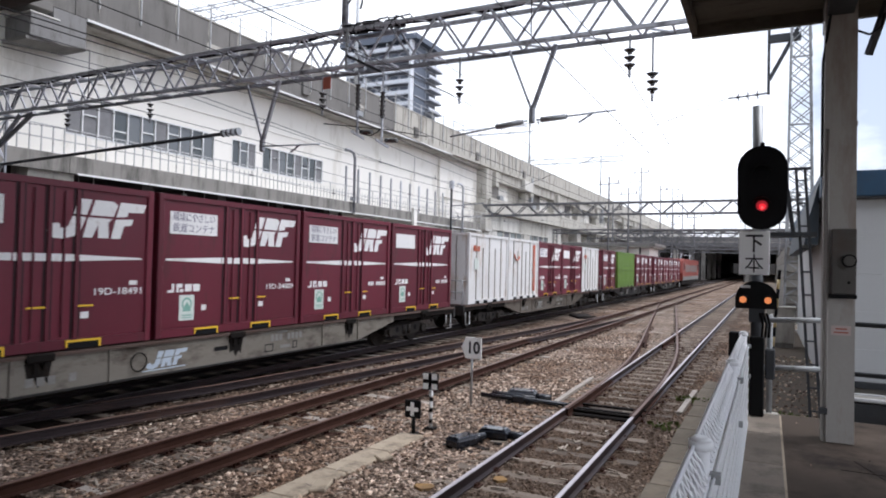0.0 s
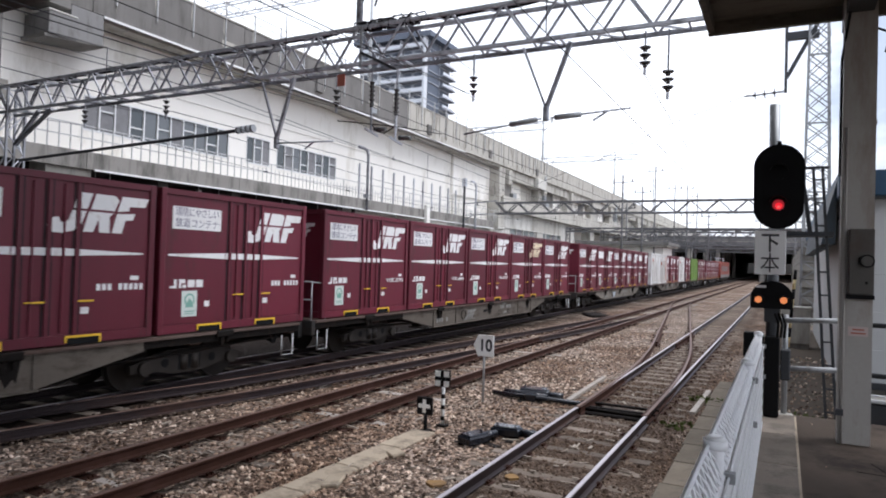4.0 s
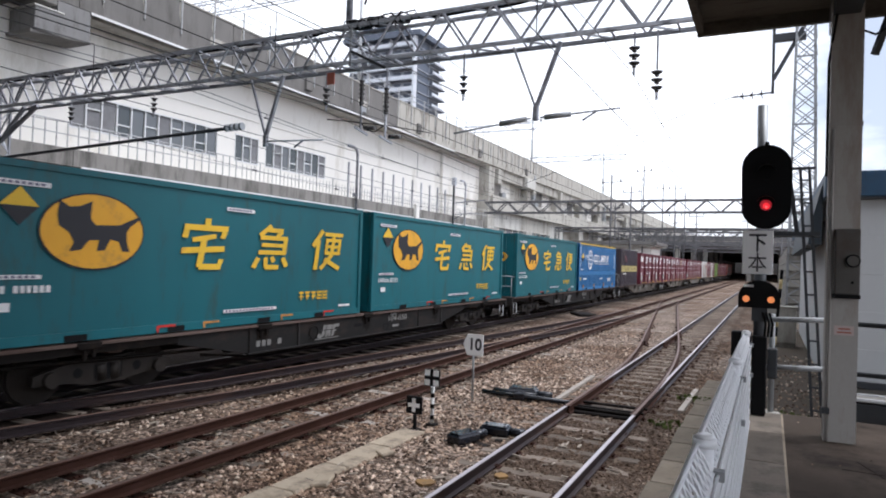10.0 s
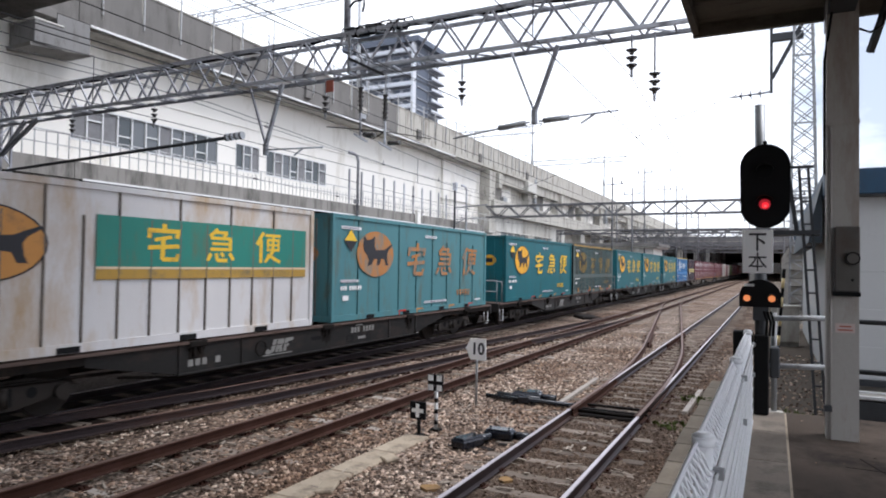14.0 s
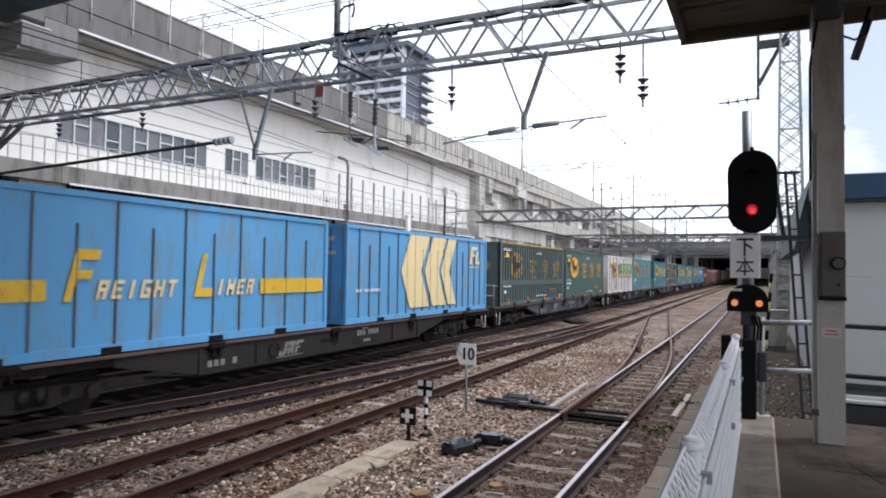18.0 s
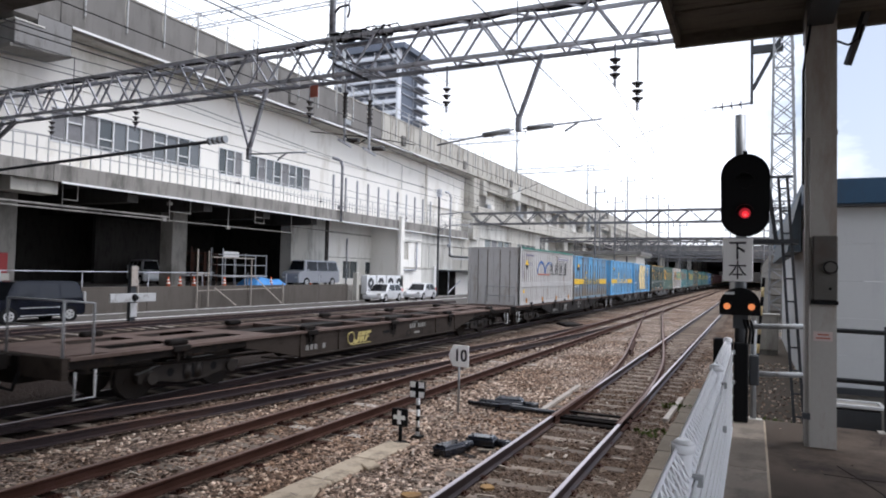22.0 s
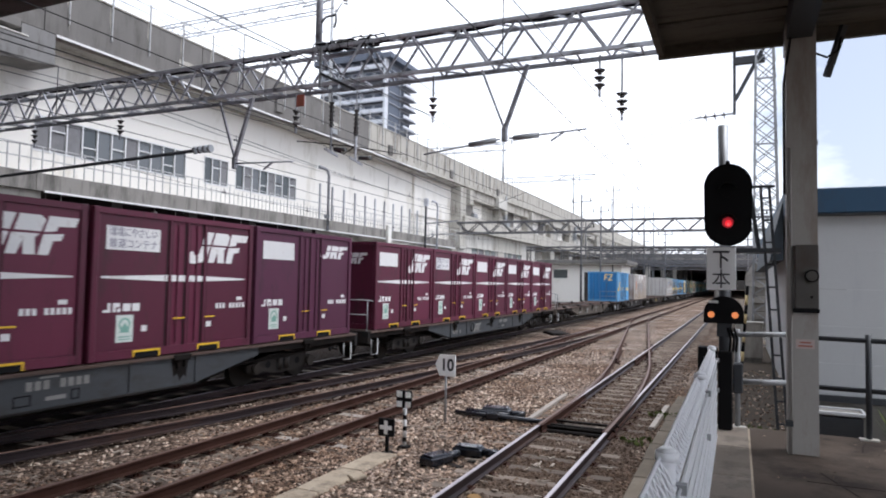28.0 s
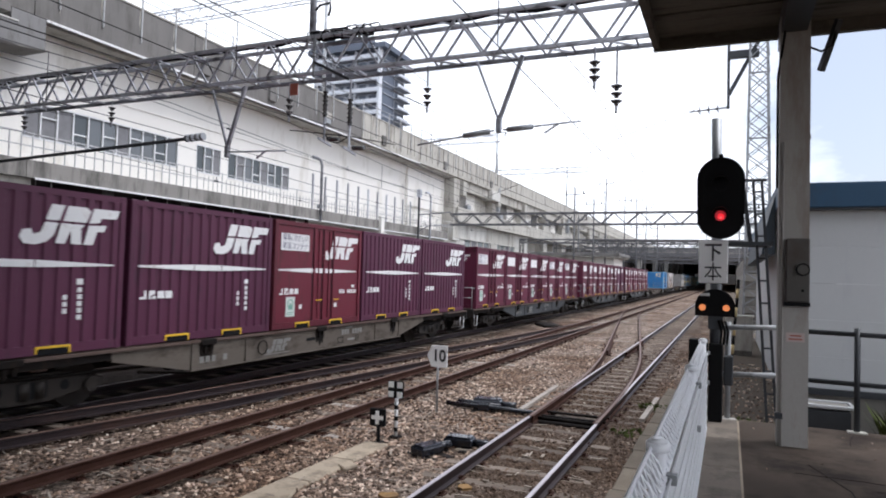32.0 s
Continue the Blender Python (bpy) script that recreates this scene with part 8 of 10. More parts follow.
def parcel_marks(c, L, ink, x, glyphs=True, end=True, face=M_YELLOW):
    oval(c, 0.207 * L, 1.65, 0.092 * L, 0.56, x, M_INK, face)
    hazard(c, 0.083 * L, 1.95, x, 0.27)
    for k, f in enumerate((0.375, 0.575, 0.775)):
        b = bm_new()
        block_glyph(b, f * L, 1.08, 0.88, x, k, 1.28)
        for v in b.verts:
            v.co.y += 0.17 * (v.co.z - 1.2)
        part("brand_figure", b, ink, c, "large yellow block figure")
    b = bm_new()
    for k in range(5):
        ya = 0.74 * L + k * 0.21
        for a0, q0, a1, q1 in ((0, 0.74, 0.9, 1), (0.3, 0, 0.52, 0.8), (0.1, 0.3, 0.9, 0.5)) if k < 3 else ((0, 0, 0.2, 1), (0.3, 0.75, 1, 1), (0.3, 0.36, 1, 0.58), (0.1, 0, 1, 0.18)):
            rect(b, ya + 0.17 * a0, ya + 0.17 * a1, 0.42 + 0.18 * q0, 0.42 + 0.18 * q1, x)
    part("small_mark", b, ink, c)
    for fa, fb, za, zb in ((0.04, 0.13, 2.23, 2.3), (0.5, 0.58, 2.19, 2.26), (0.04, 0.12, 0.94, 1.0), (0.05, 0.075, 0.5, 0.62), (0.5, 0.66, 0.26, 0.32), (0.9, 0.95, 0.21, 0.26)):
        part("white_mark", rect(bm_new(), fa * L, fb * L, za, zb, x), M_WHITEPAINT, c)
    part("serial_mark", digits(bm_new(), 0.04 * L, 0.75, 10, x, 0.1, 0.09), M_WHITEPAINT, c)
    b = bm_new()
    for fa, fb, z in ((0.045, 0.125, 2.265), (0.505, 0.575, 2.225), (0.045, 0.115, 0.97), (0.505, 0.655, 0.29)):
        n = int((fb - fa) * L / 0.09)
        for k in range(n):
            rect(b, fa * L + k * 0.09, fa * L + k * 0.09 + 0.06, z - 0.018, z + 0.018, x + 0.0045)
    part("label_print", b, M_GREYINK, c)
    for f, mat in ((0.34, M_REDINK), (0.45, M_ORANGE), (0.68, M_ORANGE), (0.84, M_REDINK)):
        b = bm_new()
        rect(b, f * L, f * L + 0.34, 0.1, 0.14, 1.247)
        rect(b, f * L - 0.04, f * L, 0.02, 0.14, 1.247)
        part("pocket_frame", b, mat, c, "painted fork pocket frame")
    if end:
        b = bm_new()
        prism(b, [(0.52 + 0.3 * math.cos(2 * math.pi * k / 24), 1.62 + 0.21 * math.sin(2 * math.pi * k / 24)) for k in range(24)], 1, 0.002, 0.008)
        p = part("end_emblem", b, face, c, "small yellow oval emblem on the end door")
        part("emblem_shape", box(bm_new(), 0.36, 0.68, -0.004, 0.0015, 1.54, 1.7, 0.0), M_INK, p)


STEM, TOP, MID, FOOT, RIGHT = (0, 0, 0.28, 1), (0, 0.8, 0.98, 1), (0, 0.42, 0.85, 0.6), (0, 0, 0.98, 0.2), (0.7, 0, 0.98, 1)
FIGURES = {
    "e": (STEM, TOP, MID, FOOT), "c": (STEM, TOP, FOOT), "o": (STEM, TOP, FOOT, RIGHT), "l": (STEM, FOOT), "i": ((0.3, 0, 0.62, 1),), "n": (STEM, RIGHT, (0.2, 0.35, 0.8, 0.7)),
    "r": (STEM, TOP, MID, (0.66, 0.5, 0.96, 1), (0.55, 0, 0.9, 0.42)), "g": (STEM, TOP, FOOT, (0.7, 0, 0.98, 0.5), (0.45, 0.4, 0.98, 0.55)), "h": (STEM, RIGHT, MID), "t": (TOP, (0.36, 0, 0.64, 1)),
    "f": (STEM, TOP, MID), "3": (TOP, MID, FOOT, RIGHT), "1": ((0.35, 0, 0.68, 1), (0.1, 0.7, 0.36, 0.85)),
}


def bar_figure(c, key, y, z, w, h, x, ink, label, lean=0.3):
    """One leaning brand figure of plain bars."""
    b = bm_new()
    for a0, q0, a1, q1 in FIGURES[key]:
        side_shape(b, [(y + w * a + lean * h * q, z + h * q) for a, q in ((a0, q0), (a1, q0), (a1, q1), (a0, q1))], x)
    part("brand_figure", b, ink, c, label)


def liner_marks(c, L, x):
    part("yellow_band", rect(bm_new(), 0.02 * L, 0.262 * L, 0.86, 1.17, x), M_YELLOW, c, "yellow band")
    part("yellow_band", rect(bm_new(), 0.75 * L, 0.98 * L, 0.86, 1.17, x), M_YELLOW, c, "yellow band")
    for f, big, rest in ((0.29, "f", "reight"), (0.56, "l", "iner")):
        bar_figure(c, big, f * L, 0.84, 0.42, 0.79, x, M_YELLOW, "large yellow figure", 0.25)
        for k, key in enumerate(rest):
            bar_figure(c, key, f * L + 0.52 + 0.265 * k, 0.86, 0.19, 0.3, x, M_PALEYELLOW, "faded pale yellow figure", 0.25)
    hazard(c, 0.12 * L, 1.85, x, 0.24)
    b = bm_new()
    digits(b, 0.05 * L, 0.72, 10, x, 0.08, 0.08)
    part("number_mark", b, M_WHITEPAINT, c)
    end_fl(c)


def end_fl(c):
    b = bm_new()
    prism(b, [(0.15, 1.75), (0.25, 1.75), (0.35, 2.2), (0.85, 2.2), (0.85, 2.1), (0.4, 2.1), (0.36, 2.0), (0.6, 2.0), (0.6, 1.92), (0.33, 1.92)], 1, 0.0, 0.006)
    prism(b, [(0.55, 1.75), (0.9, 1.75), (0.9, 1.84), (0.66, 1.84), (0.72, 2.06), (0.63, 2.06)], 1, 0.0, 0.006)
    part("end_logo", b, M_PALEYELLOW, c, "pale yellow block logo on the end door")


def chevrons(c, L, x):
    b = bm_new()
    for ya, w in ((2.75, 1.22), (4.2, 0.95), (5.32, 0.61)):
        yb, s = ya + w, 0.55
        b = bm_new()
        side_shape(b, [(ya, 1.36), (ya + s, 0.28), (yb + s, 0.28), (yb, 1.36)], x)
        side_shape(b, [(ya, 1.36), (yb, 1.36), (yb + s, 2.42), (ya + s, 2.42)], x)
        part("chevron", b, M_PALEYELLOW, c, "pale yellow chevron")
    b = bm_new()
    side_shape(b, [(7.6, 1.62), (7.78, 1.62), (7.95, 2.24), (7.78, 2.24)], x)
    side_shape(b, [(7.92, 2.24), (7.89, 2.12), (8.28, 2.12), (8.3, 2.24)], x)
    rect(b, 7.85, 8.1, 1.88, 1.98, x)
    side_shape(b, [(8.1, 1.62), (8.26, 1.62), (8.38, 2.06), (8.22, 2.06)], x)
    rect(b, 8.24, 8.5, 1.62, 1.73, x)
    rect(b, 7.6, 8.45, 1.5, 1.53, x)
    part("small_logo", b, M_PALEYELLOW, c)
    b = bm_new()
    digits(b, 0.05 * L, 0.8, 12, x, 0.08, 0.1)
    part("number_mark", b, M_WHITEPAINT, c)
    end_fl(c)


def globe_marks(c, L, x):
    b = bm_new()
    y, z, R_ = 0.264 * L, 1.69, 0.53
    for rr in (1.0, 0.62, 0.22):
        pts = [(y + R_ * rr * math.cos(2 * math.pi * k / 28), z + R_ * math.sin(2 * math.pi * k / 28)) for k in range(29)]
        for p, q in zip(pts, pts[1:]):
            bar(b, (x, *p), (x, *q), 0.008, 0.035)
    for dz in (-0.25, 0.0, 0.25):
        w = math.sqrt(R_ * R_ - dz * dz)
        bar(b, (x, y - w, z + dz), (x, y + w, z + dz), 0.008, 0.035)
    part("globe_emblem", b, M_WHITEPAINT, c, "white outlined globe emblem")
    ya = 0.352 * L
    for key in "eco liner 31":
        if key != " ":
            bar_figure(c, key, ya, 1.57, 0.3, 0.42, x, M_WHITEPAINT, "white leaning block figure")
        ya += {" ": 0.17, "i": 0.24}.get(key, 0.365)
    part("brand_line", rect(bm_new(), 0.36 * L, 0.795 * L, 1.46, 1.49, x), M_WHITEPAINT, c)
    hazard(c, 0.085 * L, 1.77, x, 0.27)
    b = bm_new()
    for k in range(9):
        rect(b, 0.26, 0.34, 1.27 + k * 0.125, 1.35 + k * 0.125, x)
        rect(b, 0.955 * L, 0.97 * L, 1.2 + k * 0.1, 1.27 + k * 0.1, x)
    rect(b, 0.3, 0.88, 1.11, 1.18, x)
    rect(b, 0.9, 1.56, 0.56, 0.66, x)
    rect(b, 0.53 * L, 0.6 * L, 0.56, 0.64, x)
    for k in range(3):
        rect(b, 1.2, 1.9, 1.75 + k * 0.08, 1.775 + k * 0.08, x)
    for k in range(4):
        rect(b, 6.9 + k * 0.22, 7.07 + k * 0.22, 0.42, 0.62, x)
    part("white_marks", b, M_WHITEPAINT, c)
    part("yellow_plate", rect(bm_new(), 0.24, 0.47, 0.54, 0.7, x), M_YELLOW, c)


def forwarder_marks(c, L, x):
    b = bm_new()
    pts = [(2.49 + 0.125 * k, 1.42 + 0.56 * math.sin(math.pi * (0.12 + 0.76 * k / 10)) - 0.2 * (k == 0)) for k in range(10)] + [(3.75, 1.42)] + [(3.75 + 0.13 * k, 1.42 + 0.55 * math.sin(math.pi * 0.5 * (k / 6) ** 0.6)) for k in range(1, 7)]
    for p, q in zip(pts, pts[1:]):
        bar(b, (x, *p), (x, *q), 0.008, 0.11)
    part("emblem_dot", rod(bm_new(), (x - 0.004, 4.75, 1.93), (x + 0.004, 4.75, 1.93), 0.09, 14), M_BLUEINK, c, "blue dot of the emblem")
    part("wave_emblem", b, M_BLUEINK, c, "blue double-wave emblem")
    part("red_line", rect(bm_new(), 2.6, 4.5, 1.36, 1.41, x), M_RUSTRED, c)
    for k in range(4):
        b = bm_new()
        block_glyph(b, 4.68 + 0.82 * k, 1.36, 0.62, x, 3 + k)
        part("brand_figure", b, M_INK, c, "dark block figure")
    hazard(c, 0.9, 1.79, x, 0.24)
    lp = part("slogan_panel", rect(bm_new(), 5.95, 8.3, 2.09, 2.29, x), M_INK, c, "dark-edged slogan panel")
    part("slogan_face", rect(bm_new(), 5.97, 8.28, 2.11, 2.27, x + 0.0045), M_WHITEBOX, lp)
    b = bm_new()
    for k in range(11):
        rect(b, 6.05 + k * 0.2, 6.2 + k * 0.2, 2.14, 2.24, x + 0.009)
    part("slogan_print", b, M_GREYINK, lp)
    b = bm_new()
    for k in range(9):
        rect(b, 0.75 + k * 0.13, 0.85 + k * 0.13, 2.2, 2.28, x)
    rect(b, 1.15, 1.75, 1.78, 1.81, x)
    rect(b, 1.15, 1.7, 1.88, 1.91, x)
    for k in range(8):
        rect(b, 0.3, 0.38, 1.2 + 0.13 * k, 1.29 + 0.13 * k, x)
    part("small_print", b, M_GREYINK, c)
    part("yellow_plate", rect(bm_new(), 0.4, 0.62, 0.53, 0.69, x), M_YELLOW, c)


L31, L20 = 9.15, 6.06
KINDS = {}


def make_kinds():
    K = KINDS
    K["jd"] = twelve_foot("d", M_MAROON, "maroon twelve-foot container with a white slogan panel, band and block logo")
    K["jb"] = twelve_foot("b", M_MAROON, "maroon twelve-foot container with a blank white panel and block logo")
    K["jr"] = twelve_foot("r", M_PURPLE, "dark maroon ribbed twelve-foot container with a white band and block logo")
    K["jp"] = twelve_foot("p", M_PURPLE, "dull purple twelve-foot container with a blank white panel")
    x = 1.245 - 0.02
    c = plain_box("freight_container", "white twelve-foot container with rusty seams and a small red mark", 3.715, M_WHITEBOX, 2.48, seam=0.6, group="twelve-foot containers")
    b = bm_new()
    for k in range(3):
        rect(b, 0.4 + k * 0.2, 0.55 + k * 0.2, 1.85, 2.05, x)
    part("red_mark", b, M_RUSTRED, c)
    part("green_label", rect(bm_new(), 0.5, 0.85, 1.2, 1.6, x), M_GREENLABEL, c)
    K["wh"] = c
    c = plain_box("freight_container", "white twelve-foot container with a red corner stripe", 3.715, M_WHITEBOX, 2.48, seam=0.5, group="twelve-foot containers")
    part("red_stripe", rect(bm_new(), 3.0, 3.3, 0.3, 2.3, x), M_RUSTRED, c, "red upright stripe")
    part("red_ring", tube(bm_new(), [(x + 0.004, 1.0 + 0.3 * math.cos(a * 0.5), 1.8 + 0.2 * math.sin(a * 0.5)) for a in range(6, 13)], 0.03), M_RUSTRED, c)
    K["wr"] = c
    c = plain_box("freight_container", "lime green container with thin side bars", L20, M_GREENBOX, 2.48, ribs=0.025, pitch=0.5)
    part("side_bar", rect(bm_new(), 0.4, L20 - 0.4, 1.2, 1.26, 1.24), M_GREENBOX, c)
    K["gr"] = c
    c = plain_box("freight_container", "dark navy ribbed container with a gold plank-like band", L20, M_NAVY, 2.58, ribs=0.036, pitch=0.2)
    for k in range(25):
        y = 0.14 + k * (L20 - 0.28) / 25
        part("gold_plank", rect(bm_new(), y, y + 0.19, 1.0, 1.2, 1.24), M_GOLD, c, "dull gold plank of a double band")
        part("gold_plank", rect(bm_new(), y, y + 0.19, 1.22, 1.42, 1.24), M_GOLD, c, "dull gold plank of a double band")
    b = bm_new()
    for k in range(4):
        rect(b, 1.3, 2.05, 1.72 + k * 0.1, 1.77 + k * 0.1, 1.243)
    side_shape(b, [(1.25, 2.1), (1.5, 1.8), (1.75, 2.15)], 1.2425)
    part("faded_emblem", b, M_MAROON, c)
    part("number_mark", digits(bm_new(), 0.7, 0.8, 9, 1.243, 0.1, 0.13), M_WHITEPAINT, c)
    K["nv"] = c
    K["eco"] = plain_box("freight_container", "bright blue ribbed wing container with a white globe emblem", L31, M_BLUE, 2.56, wing=True, rail=M_YELLOW)
    globe_marks(K["eco"], L31, 1.246)
    K["te"] = plain_box("freight_container", "teal container with a yellow oval emblem and large yellow figures", L31, M_TEAL, 2.58)
    parcel_marks(K["te"], L31, M_YELLOW, x + 0.0025, face=M_AMBER)
    K["tf"] = plain_box("freight_container", "faded teal container with weathered orange figures", L31, M_TEALOLD, 2.58, seam=1.0)
    parcel_marks(K["tf"], L31, M_ORANGEWORN, x + 0.0025, face=M_ORANGEWORN)
    for o in K["tf"].children:
        if o.name.startswith("emblem_rim"):
            o.data.materials[0] = M_ORANGEWORN
    K["tw"] = plain_box("freight_container", "grimy teal ribbed wing container with a yellow top rail", L31, M_TEALGREY, 2.56, wing=True, rail=M_YELLOW)
    parcel_marks(K["tw"], L31, M_OCHRE, 1.246, face=M_OCHRE)
    for o in K["tw"].children_recursive:
        if o.name.startswith(("brand_figure", "small_mark", "emblem_rim", "oval_emblem", "emblem_shape")):
            on_crests(o, 0.2, L31 - 0.2, 0.3)
    c = plain_box("freight_container", "rust-streaked white container with a green panel and oval emblem", L31, M_RUSTWHITE, 2.56, seam=0.59)
    oval(c, 0.24 * L31, 1.6, 0.1 * L31, 0.52, x + 0.0025, M_INK, M_ORANGE)
    hazard(c, 0.12 * L31, 2.0, x + 0.0025, 0.27)
    part("green_panel", rect(bm_new(), 0.424 * L31, 0.97 * L31, 1.29, 2.09, x + 0.0025), M_GREENPANEL, c, "green side panel")
    part("brown_stripe", rect(bm_new(), 0.424 * L31, 0.97 * L31, 1.09, 1.25, x + 0.0025), M_OCHRE, c)
    part("cream_line", rect(bm_new(), 0.424 * L31, 0.97 * L31, 1.254, 1.286, x + 0.0025), M_CREAM, c, "thin cream line")
    for k, f in enumerate((0.52, 0.66, 0.8)):
        b = bm_new()
        block_glyph(b, f * L31, 1.38, 0.6, x + 0.007, k, 1.2)
        part("brand_figure", b, M_YELLOW, c, "faded yellow block figure")
    b = bm_new()
    prism(b, [(0.3 + 0.3 * math.cos(2 * math.pi * k / 24), 1.62 + 0.24 * math.sin(2 * math.pi * k / 24)) for k in range(24)], 1, 0.002, 0.008)
    part("end_emblem", b, M_ORANGE, c)
    K["wg"] = c
    K["fc"] = plain_box("freight_container", "sky blue container with three pale yellow chevrons", L31, M_SKYBLUE, 2.52, seam=0.49)
    chevrons(K["fc"], L31, x + 0.0025)
    K["fl"] = plain_box("freight_container", "sky blue container with a yellow band and block figures", L31, M_SKYBLUE, 2.52, seam=0.7)
    liner_marks(K["fl"], L31, x + 0.0025)
    K["fd"] = plain_box("freight_container", "rust-stained blue container with a yellow band", L31, M_SKYDIRTY, 2.52, seam=0.7)
    liner_marks(K["fd"], L31, x + 0.0025)
    for o in K["fd"].children:
        if o.name.startswith("bottom_rail"):
            o.data.materials[0] = M_RAILBLUE
        elif o.data.materials[0] in (M_YELLOW, M_PALEYELLOW) and not o.name.startswith("yellow_band"):
            o.data.materials[0] = M_FADEDYELLOW
    K["sp"] = plain_box("freight_container", "pale grey ribbed wing container with a blue wave emblem", L31, M_GREYWHITE, 2.56, wing=True, rail=M_GREENPANEL)
    forwarder_marks(K["sp"], L31, 1.246)
    c = plain_box("freight_container", "rust-streaked white corrugated container with a red ring emblem", 8.8, M_WHITEDIRTY, 2.5, ribs=0.044, pitch=0.306)
    b = bm_new()
    for k in range(28):
        a0, a1 = 2 * math.pi * k / 28, 2 * math.pi * (k + 1) / 28
        bar(b, (1.25, 1.25 + 0.42 * math.cos(a0), 1.35 + 0.42 * math.sin(a0)), (1.25, 1.25 + 0.42 * math.cos(a1), 1.35 + 0.42 * math.sin(a1)), 0.01, 0.055)
    for z, ya, yb in ((1.62, 0.98, 1.5), (1.5, 0.92, 1.25), (1.38, 0.95, 1.55), (1.2, 1.0, 1.5), (1.1, 1.05, 1.45)):
        rect(b, ya, yb, z, z + 0.025, 1.249)
    for y, za, zb in ((1.04, 1.2, 1.5), (1.22, 1.02, 1.7), (1.44, 1.1, 1.62)):
        rect(b, y, y + 0.025, za, zb, 1.249)
    part("red_emblem", b, M_RUSTRED, c, "faded red ring emblem")
    for ya, yb in ((2.74, 3.85), (4.72, 5.75)):
        part("vent_panel", rect(bm_new(), ya, yb, 1.97, 2.42, 1.23, 0.025), M_WHITEBOX, c, "flat white panel")
    # paint that follows the ribs: faded lettering, brown water stains, the emblem's cream ground
    blue, brown, cream = bm_new(), bm_new(), bm_new()
    p = (8.8 - 0.22) / 28
    for i in range(28):
        yv, yc = 0.11 + (i + 0.19) * p, 0.11 + (i + 0.69) * p
        for y, hw, xx in ((yv, 0.185 * p, 1.2045), (yc, 0.2 * p, 1.2478)):
            if any(ya < y < yb for ya, yb in ((2.0, 2.75), (2.85, 3.3), (3.4, 4.25), (4.8, 5.55))):
                rect(blue, y - hw, y + hw, 0.86 + 0.04 * math.sin(5 * y), 1.56 + 0.06 * math.sin(9 * y), xx, 0.0015)
            if any(ya < y < yb for ya, yb in ((0.4, 0.8), (2.7, 3.9), (4.7, 5.8))) and (xx < 1.22 or i % 3):
                rect(brown, y - hw, y + hw, 0.16, 0.8 + 0.1 * math.sin(7 * y), xx, 0.0012)
            q = 1 - ((y - 1.25) / 0.41) ** 2
            if q > 0.02:
                rect(cream, y - hw, y + hw, 1.35 - 0.4 * math.sqrt(q), 1.35 + 0.4 * math.sqrt(q), xx, 0.001)
    part("blue_stains", blue, M_BLUESTAIN, c, "faded blue figures")
    part("brown_stains", brown, M_BROWNSTAIN, c, "brown water stains")
    part("emblem_ground", cream, M_CREAM, c, "cream ground of the ring emblem")
    for o in c.children:
        if o.name.startswith(("end_wall", "end_door", "end_rail")):
            o.data.materials[0] = M_ENDGRIME
    for k in range(9):
        part("corner_mark", rect(bm_new(), 0.17, 0.27, 1.05 + k * 0.14, 1.15 + k * 0.14, 1.25, 0.002), M_SEAM, c)
    # Rust and painted shade share one colour in the grooves and on flanks.
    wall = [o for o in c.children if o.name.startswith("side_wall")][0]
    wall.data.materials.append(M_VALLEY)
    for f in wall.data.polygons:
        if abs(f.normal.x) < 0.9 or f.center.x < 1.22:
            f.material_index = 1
    K["wc"] = c
    c = plain_box("freight_container", "bright blue twenty-foot container with side doors and a yellow band", L20, M_SKYBLUE, 2.5, ribs=0.0)
    b = bm_new()
    wave_end(b, -1.13, 1.13, 0.16, 2.38, 0.02, 0.045, 0.28)
    part("end_wall", b, M_BLUE, c, "darker blue ribbed end wall")
    for y in (1.9, 2.45, 3.0, 3.6, 4.1, 4.7):
        part("side_lock_rod", rod(bm_new(), (1.235, y, 0.15), (1.235, y, 2.4), 0.022, 6), M_NAVY if y in (1.9, 3.0, 4.1) else M_BLUE, c)
    for y in (2.15, 3.3, 4.4):
        part("side_door", box(bm_new(), 1.201, 1.212, y - 0.5, y + 0.5, 0.17, 2.36), M_SKYBLUE, c)
        for z in (0.5, 0.62):
            part("handle", rod(bm_new(), (1.25, y - 0.2, z), (1.25, y + 0.3, z), 0.015, 6), M_GALV, c)
    part("yellow_band", rect(bm_new(), 0.14, 0.86, 0.9, 1.15, 1.214), M_YELLOW, c, "yellow band")
    part("yellow_band", rect(bm_new(), 5.17, 5.93, 0.9, 1.15, 1.214), M_YELLOW, c, "yellow band")
    for f in (1.0, 3.6):
        b = bm_new()
        side_shape(b, [(f - 0.08, 0.9), (f + 0.1, 0.9), (f + 0.28, 1.63), (f + 0.1, 1.63)], 1.2135)
        if f < 2:
            side_shape(b, [(f + 0.25, 1.63), (f + 0.22, 1.52), (f + 0.6, 1.52), (f + 0.62, 1.63)], 1.2135)
            rect(b, f + 0.17, f + 0.4, 1.22, 1.31, 1.2135)
        else:
            rect(b, f + 0.09, f + 0.42, 0.9, 1.0, 1.2135)
        part("large_figure", b, M_YELLOW, c, "yellow block figure")
    for y0, step, rest in ((1.6, 0.3, "reight"), (4.1, 0.28, "iner")):
        for k, key in enumerate(rest):
            bar_figure(c, key, y0 + step * k, 0.92, 0.2, 0.27, 1.2135, M_PALEYELLOW, "pale yellow block figure", 0.2)
    b = bm_new()
